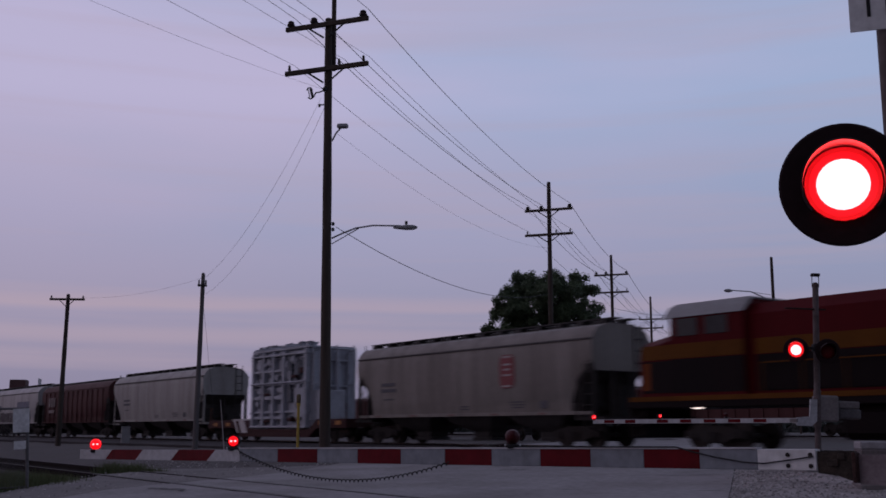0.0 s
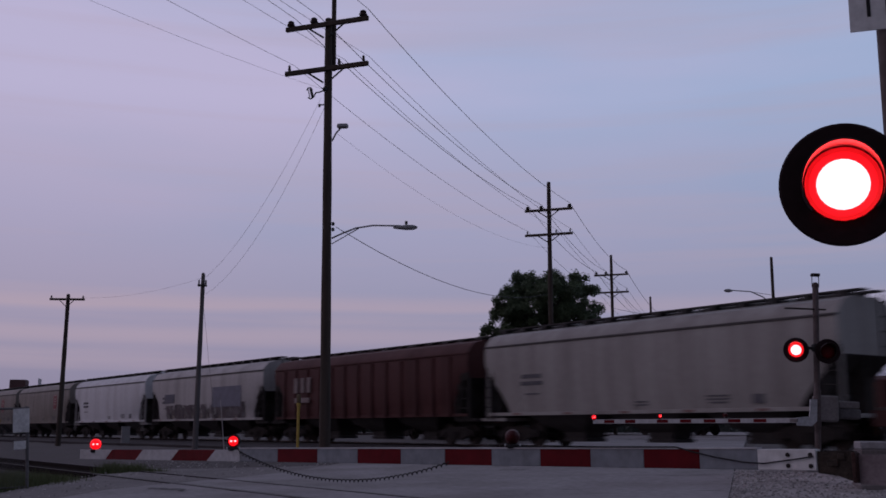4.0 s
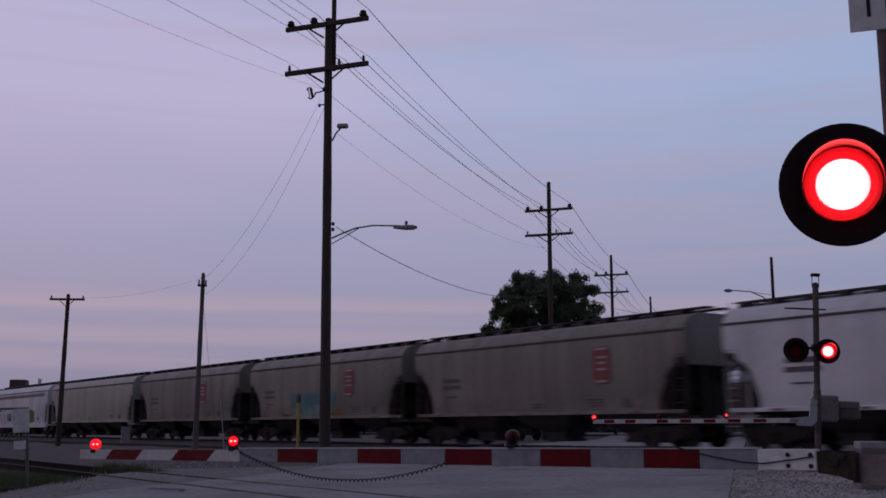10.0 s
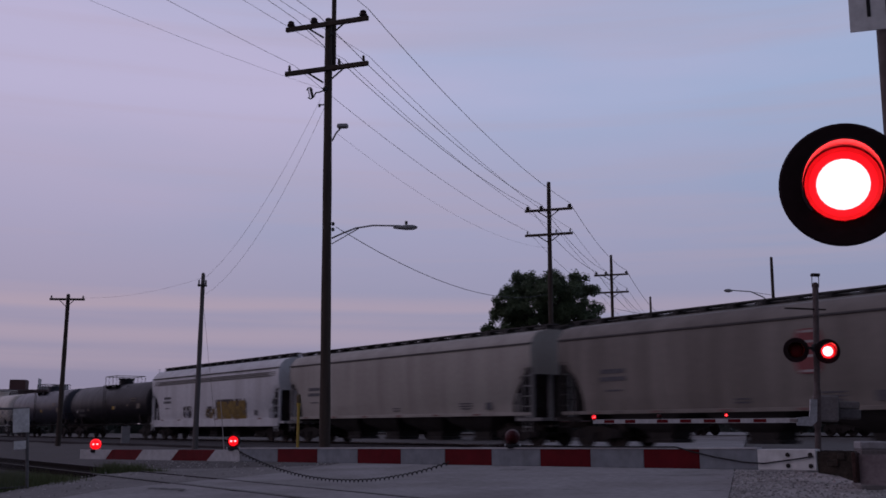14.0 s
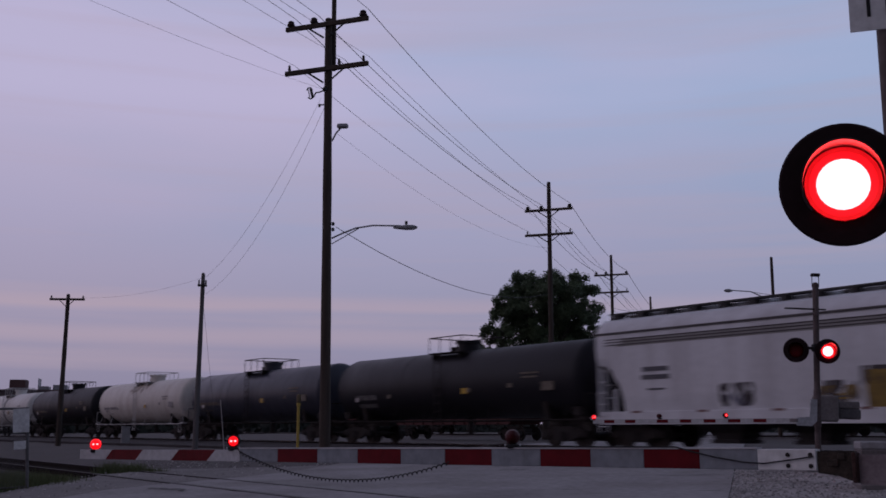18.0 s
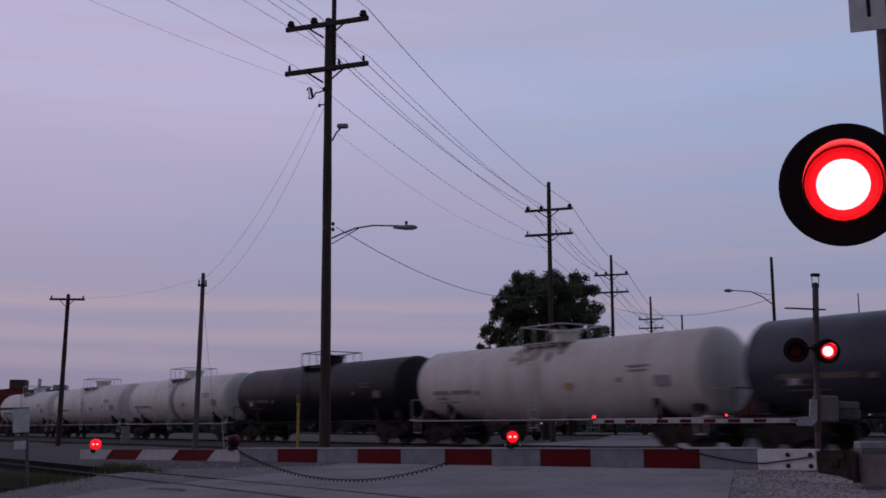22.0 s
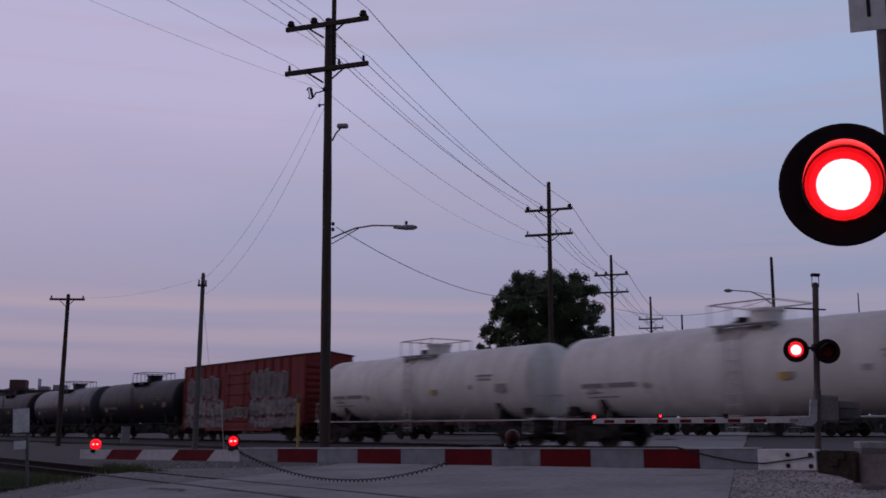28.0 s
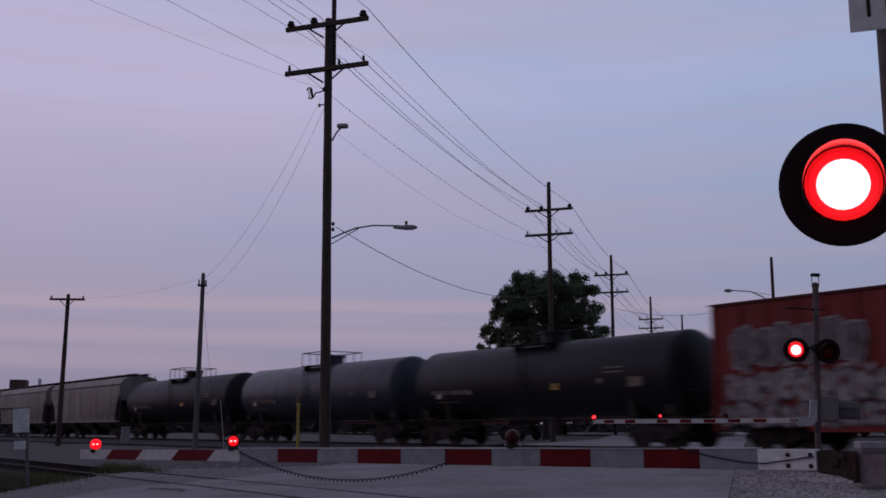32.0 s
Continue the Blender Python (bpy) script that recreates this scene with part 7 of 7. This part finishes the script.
# ---- parked cars and buildings in the distance ----
def parked():
    for k, (q, kind) in enumerate(((18, 0), (36, 0), (54, 0), (72, 0), (90, 0), (108, 0), (126, 0), (0, 1))):
        off = 39.0
        L = 17.0
        at = on_track(q, off, FAR_RISE - 0.05) if kind == 0 else pose(1.6, 82.0, RAIL_Z - 0.1, 0, 0, TRACK_RZ)
        th = thing("parked_hopper", "oxide-red hopper car standing on a far track", "hopper car", at, "parked hopper cars")
        bm = B()
        h = L / 2
        loft(bm, [[(x, -1.5, zb), (x, 1.5, zb), (x, 1.5, 3.8), (x, 0.9, 4.1), (x, -0.9, 4.1), (x, -1.5, 3.8)] for x, zb in ((-h, 2.3), (-h + 1.5, 1.1), (h - 1.5, 1.1), (h, 2.3))])
        part("body", bm, oxide_red, th)
        for j in range(12):
            bm = B()
            box(bm, (-h + 1.2 + j * (L - 2.4) / 11, -1.53, 2.45), (0.12, 0.1, 2.6))
            part("side_post", bm, oxide_red, th)
        for s in (-1, 1):
            tr = share("truck", BOLSTER, th, pose(s * (h - 1.8), 0, 0))
            share("side_frame", SIDE_FRAME, tr, pose(0, -1.0, 0))
            for x in (-0.89, 0.89):
                share("wheelset", WHEELSET, tr, pose(x, 0, 0.457))


parked()
track("far_track", on_track(60, 39.0, FAR_RISE - 0.05), 300, "far siding track on wooden ties", -50, 50)


def far_building(x, y, w, d, h, label, blocks, material):
    g = ground_z(x, y)
    th = thing("industrial_building", label, "building", pose(x, y, g, 0, 0, 12))
    bm = B()
    box(bm, (0, 0, h / 2 - 0.1), (w, d, h), bevel=0.05)
    part("wall", bm, material, th)
    bm = B()
    box(bm, (0, 0, h + 0.05), (w + 0.6, d + 0.6, 0.3))
    part("roof", bm, wall_brown, th)
    for bx, bw, bh in blocks:
        bm = B()
        box(bm, (bx, 0, h + bh / 2), (bw, 4.0, bh), bevel=0.05)
        part("roof_plant", bm, plant_brown if bw > 3 else grey_metal, th)


plant_brown = mat("plant_brown", (0.12, 0.062, 0.062), 0.8, 0.0, (0.07, 0.045, 0.045), 0.5, 0.5)
wall_brown = mat("wall_brown", (0.16, 0.12, 0.12), 0.85, 0.0, (0.08, 0.06, 0.06), 0.5, 0.3)
far_building(-88, 220, 26, 16, 8.4, "low brown industrial building with plant on its roof", ((0.6, 3.1, 2.4), (4.6, 0.07, 2.7), (5.6, 2.0, 1.1), (8.8, 2.6, 1.4)), wall_brown)


def far_woods():
    """Low dark scrub and trees along the horizon."""
    rnd = random.Random(17)
    verts, faces = [], []
    for k in range(16000):
        a = rnd.uniform(-0.75, 0.75)
        d = rnd.uniform(190, 300)
        x, y = d * math.sin(a), d * math.cos(a)
        top = 2.6 + 2.2 * noise.noise((a * 14, 0.3, 0)) + 1.2 * noise.noise((a * 60, 0.9, 0))
        z = rnd.uniform(0.0, max(top, 1.0)) + 0.6
        s = rnd.uniform(0.5, 1.3)
        u = Vector((rnd.gauss(0, 1), rnd.gauss(0, 1), rnd.gauss(0, 1))).normalized()
        w = u.orthogonal().normalized()
        p = Vector((x, y, z))
        n0 = len(verts)
        verts += [tuple(p - u * s), tuple(p + w * s * 0.7), tuple(p + u * s), tuple(p - w * s * 0.7)]
        faces.append((n0, n0 + 1, n0 + 2, n0 + 3))
    me = bpy.data.meshes.new("far_woods")
    me.from_pydata(verts, [], faces)
    me.materials.append(leaf_far)
    tagged(new("far_woods", me), "low dark belt of scrub and trees along the horizon", "woods", kind="stuff")


far_woods()


# ---- small things by the track ----
def small_things():
    # yellow marker post
    x, y = -5.6, 41.5
    th = thing("marker_post", "yellow pipeline marker post with a dark cap", "marker post", pose(x, y, ground_z(x, y)))
    bm = B()
    tube(bm, (0, 0, 0), (0, 0, 1.78), 0.056, 10)
    lathe(bm, [(1.70, 0.075), (1.80, 0.078), (1.83, 0.06)], "z", 10)
    part("post", bm, post_yellow, th)
    bm = B()
    lathe(bm, [(1.82, 0.07), (1.86, 0.085), (2.10, 0.085), (2.15, 0.06), (2.16, 0.02)], "z", 10)
    part("cap", bm, post_dark, th)
    # white cabinet
    x, y = -17.5, 59.3
    th = thing("trackside_cabinet", "small white metal cabinet beside the track", "cabinet", pose(x, y, ground_z(x, y) - 0.03, 0, 0, 20))
    bm = B()
    box(bm, (0, 0, 0.46), (0.45, 0.42, 0.92), bevel=0.02)
    part("body", bm, lid_grey, th)
    bm = B()
    box(bm, (0, 0, 0.95), (0.49, 0.46, 0.06), bevel=0.01)
    part("cap", bm, lid_grey, th)
    # thin leaning whip
    x, y = -8.93, 44.0
    bm = B()
    tube(bm, (0, 0, 0), (-0.22, 0, 2.05), 0.025, 6, 0.012)
    solid("snow_whip", bm, pale_mark, "thin pale leaning marker rod by the track", "marker rod", pose(x, y, ground_z(x, y)))
    # fence corner with signs
    x, y = -8.05, 21.0
    th = thing("chain_link_fence", "grey chain-link fence end with white notice boards", "fence", pose(x, y, ground_z(x, y) - 0.05, 0, -3.5, 0) @ pose(0, 0, 0, 0, 0, 200))
    bm = B()
    tube(bm, (0, 0, 0), (0, 0, 1.62), 0.032, 10)
    part("post", bm, fence_grey, th)
    bm = B()
    tube(bm, (0, 0, 1.60), (2.4, 0, 1.68), 0.022, 8)
    tube(bm, (0, 0, 0.1), (2.4, 0, 0.12), 0.012, 8)
    part("rail", bm, fence_grey, th)
    bm = B()
    n = 40
    for k in range(-24, n):
        a = k * 0.062
        x0, z0 = max(a, 0), max(0.05 - a, 0.05) if a < 0 else 0.05
        for s in (1, -1):
            p = (a, 0.05) if s > 0 else (a, 1.60)
            q = (a + 1.55, 1.60) if s > 0 else (a + 1.55, 0.05)
            t0, t1 = 0.0, 1.0
            if p[0] < 0:
                t0 = -p[0] / 1.55
            if q[0] > 2.4:
                t1 = (2.4 - p[0]) / 1.55
            if t1 > t0:
                A = (p[0] + (q[0] - p[0]) * t0, 0.0, p[1] + (q[1] - p[1]) * t0)
                C = (p[0] + (q[0] - p[0]) * t1, 0.0, p[1] + (q[1] - p[1]) * t1)
                tube(bm, A, C, 0.0022, 3)
    part("mesh", bm, fence_grey, th)
    bm = B()
    box(bm, (0.11, 0.03, 1.37), (0.30, 0.008, 0.46), bevel=0.001)
    part("notice_board", bm, sign_white, th)
    bm = B()
    box(bm, (0.13, 0.03, 0.90), (0.22, 0.008, 0.16), bevel=0.001)
    part("notice_board", bm, sign_white, th)


fence_grey = mat("weathered_fence", (0.14, 0.135, 0.14), 0.7, 0.1, (0.07, 0.06, 0.06), 0.6, 5.0)
post_yellow = mat("post_yellow", (0.52, 0.36, 0.07), 0.6, 0.0, (0.25, 0.17, 0.06), 0.4, 4.0)
post_dark = mat("post_dark", (0.13, 0.095, 0.05), 0.6, 0.0, (0.1, 0.07, 0.03), 0.4, 4.0)
small_things()


# ---- what moves ----
def flash_rows(place, start, period, share_on):
    """Half a turn at each change; lit while its bright face looks out."""
    rows, turn = [], 0.0
    events = []
    if isinstance(start, tuple):
        for a, b in zip(start, start[1:]):
            events += [(a, period), (a + (b - a) * share_on, not period)]
    else:
        t = start - period * math.ceil(start / period + 1)
        while t < 34:
            events += [(t, True), (t + period * share_on, False)]
            t += period
    events = [e for e in events if e[0] < 31.95]
    before = [e for e in events if e[0] <= 0]
    turn = 0.0 if before[-1][1] else 180.0
    rows.append((0, place @ pose(0, 0, 0, 0, 0, turn)))
    for t, on in events:
        if t <= 0.1:
            continue
        f = round((t - 0.05) * FPS) / FPS
        if f > rows[-1][0] + 0.5 / FPS:
            rows.append((f, place @ pose(0, 0, 0, 0, 0, turn)))
        for k in (1, 2, 3):
            rows.append((f + k / FPS * 0.999, place @ pose(0, 0, 0, 0, 0, turn + 60 * k)))
        turn += 180
    if rows[-1][0] < 32:
        rows.append((32, place @ pose(0, 0, 0, 0, 0, turn)))
    return rows


def travelled(t):
    """Metres that the train has gone by t; it slows from 11.6 to 11.1 metres a second."""
    u = t - 16
    return 11.19 * u - 0.0072 * u ** 2 + 0.000228 * u ** 3 + 181.817


def motions():
    for ob in TRAIN:
        q = ob["q"]
        walk(ob, [(t, on_track(q - travelled(t))) for t in range(0, 33, 2)])
        del ob["q"]
    for lens, start, period, share_on in FLASH:
        walk(lens, flash_rows(lens.matrix_local.copy(), start, period, share_on))
    # wheels roll without slipping; those alike share one set of keys
    first = {}
    for w, x in WHEELSETS:
        if x in first:
            src = first[x].animation_data
            w.rotation_mode = "QUATERNION"
            w.animation_data_create()
            w.animation_data.action = src.action
            w.animation_data.action_slot = src.action_slot
        else:
            first[x] = w
            walk(w, [(k / FPS, pose(x, 0, 0.457) @ pose(0, 0, 0, 0, math.degrees(travelled(k / FPS) / 0.457), 0)) for k in range(0, 32 * FPS + 1)])


motions()
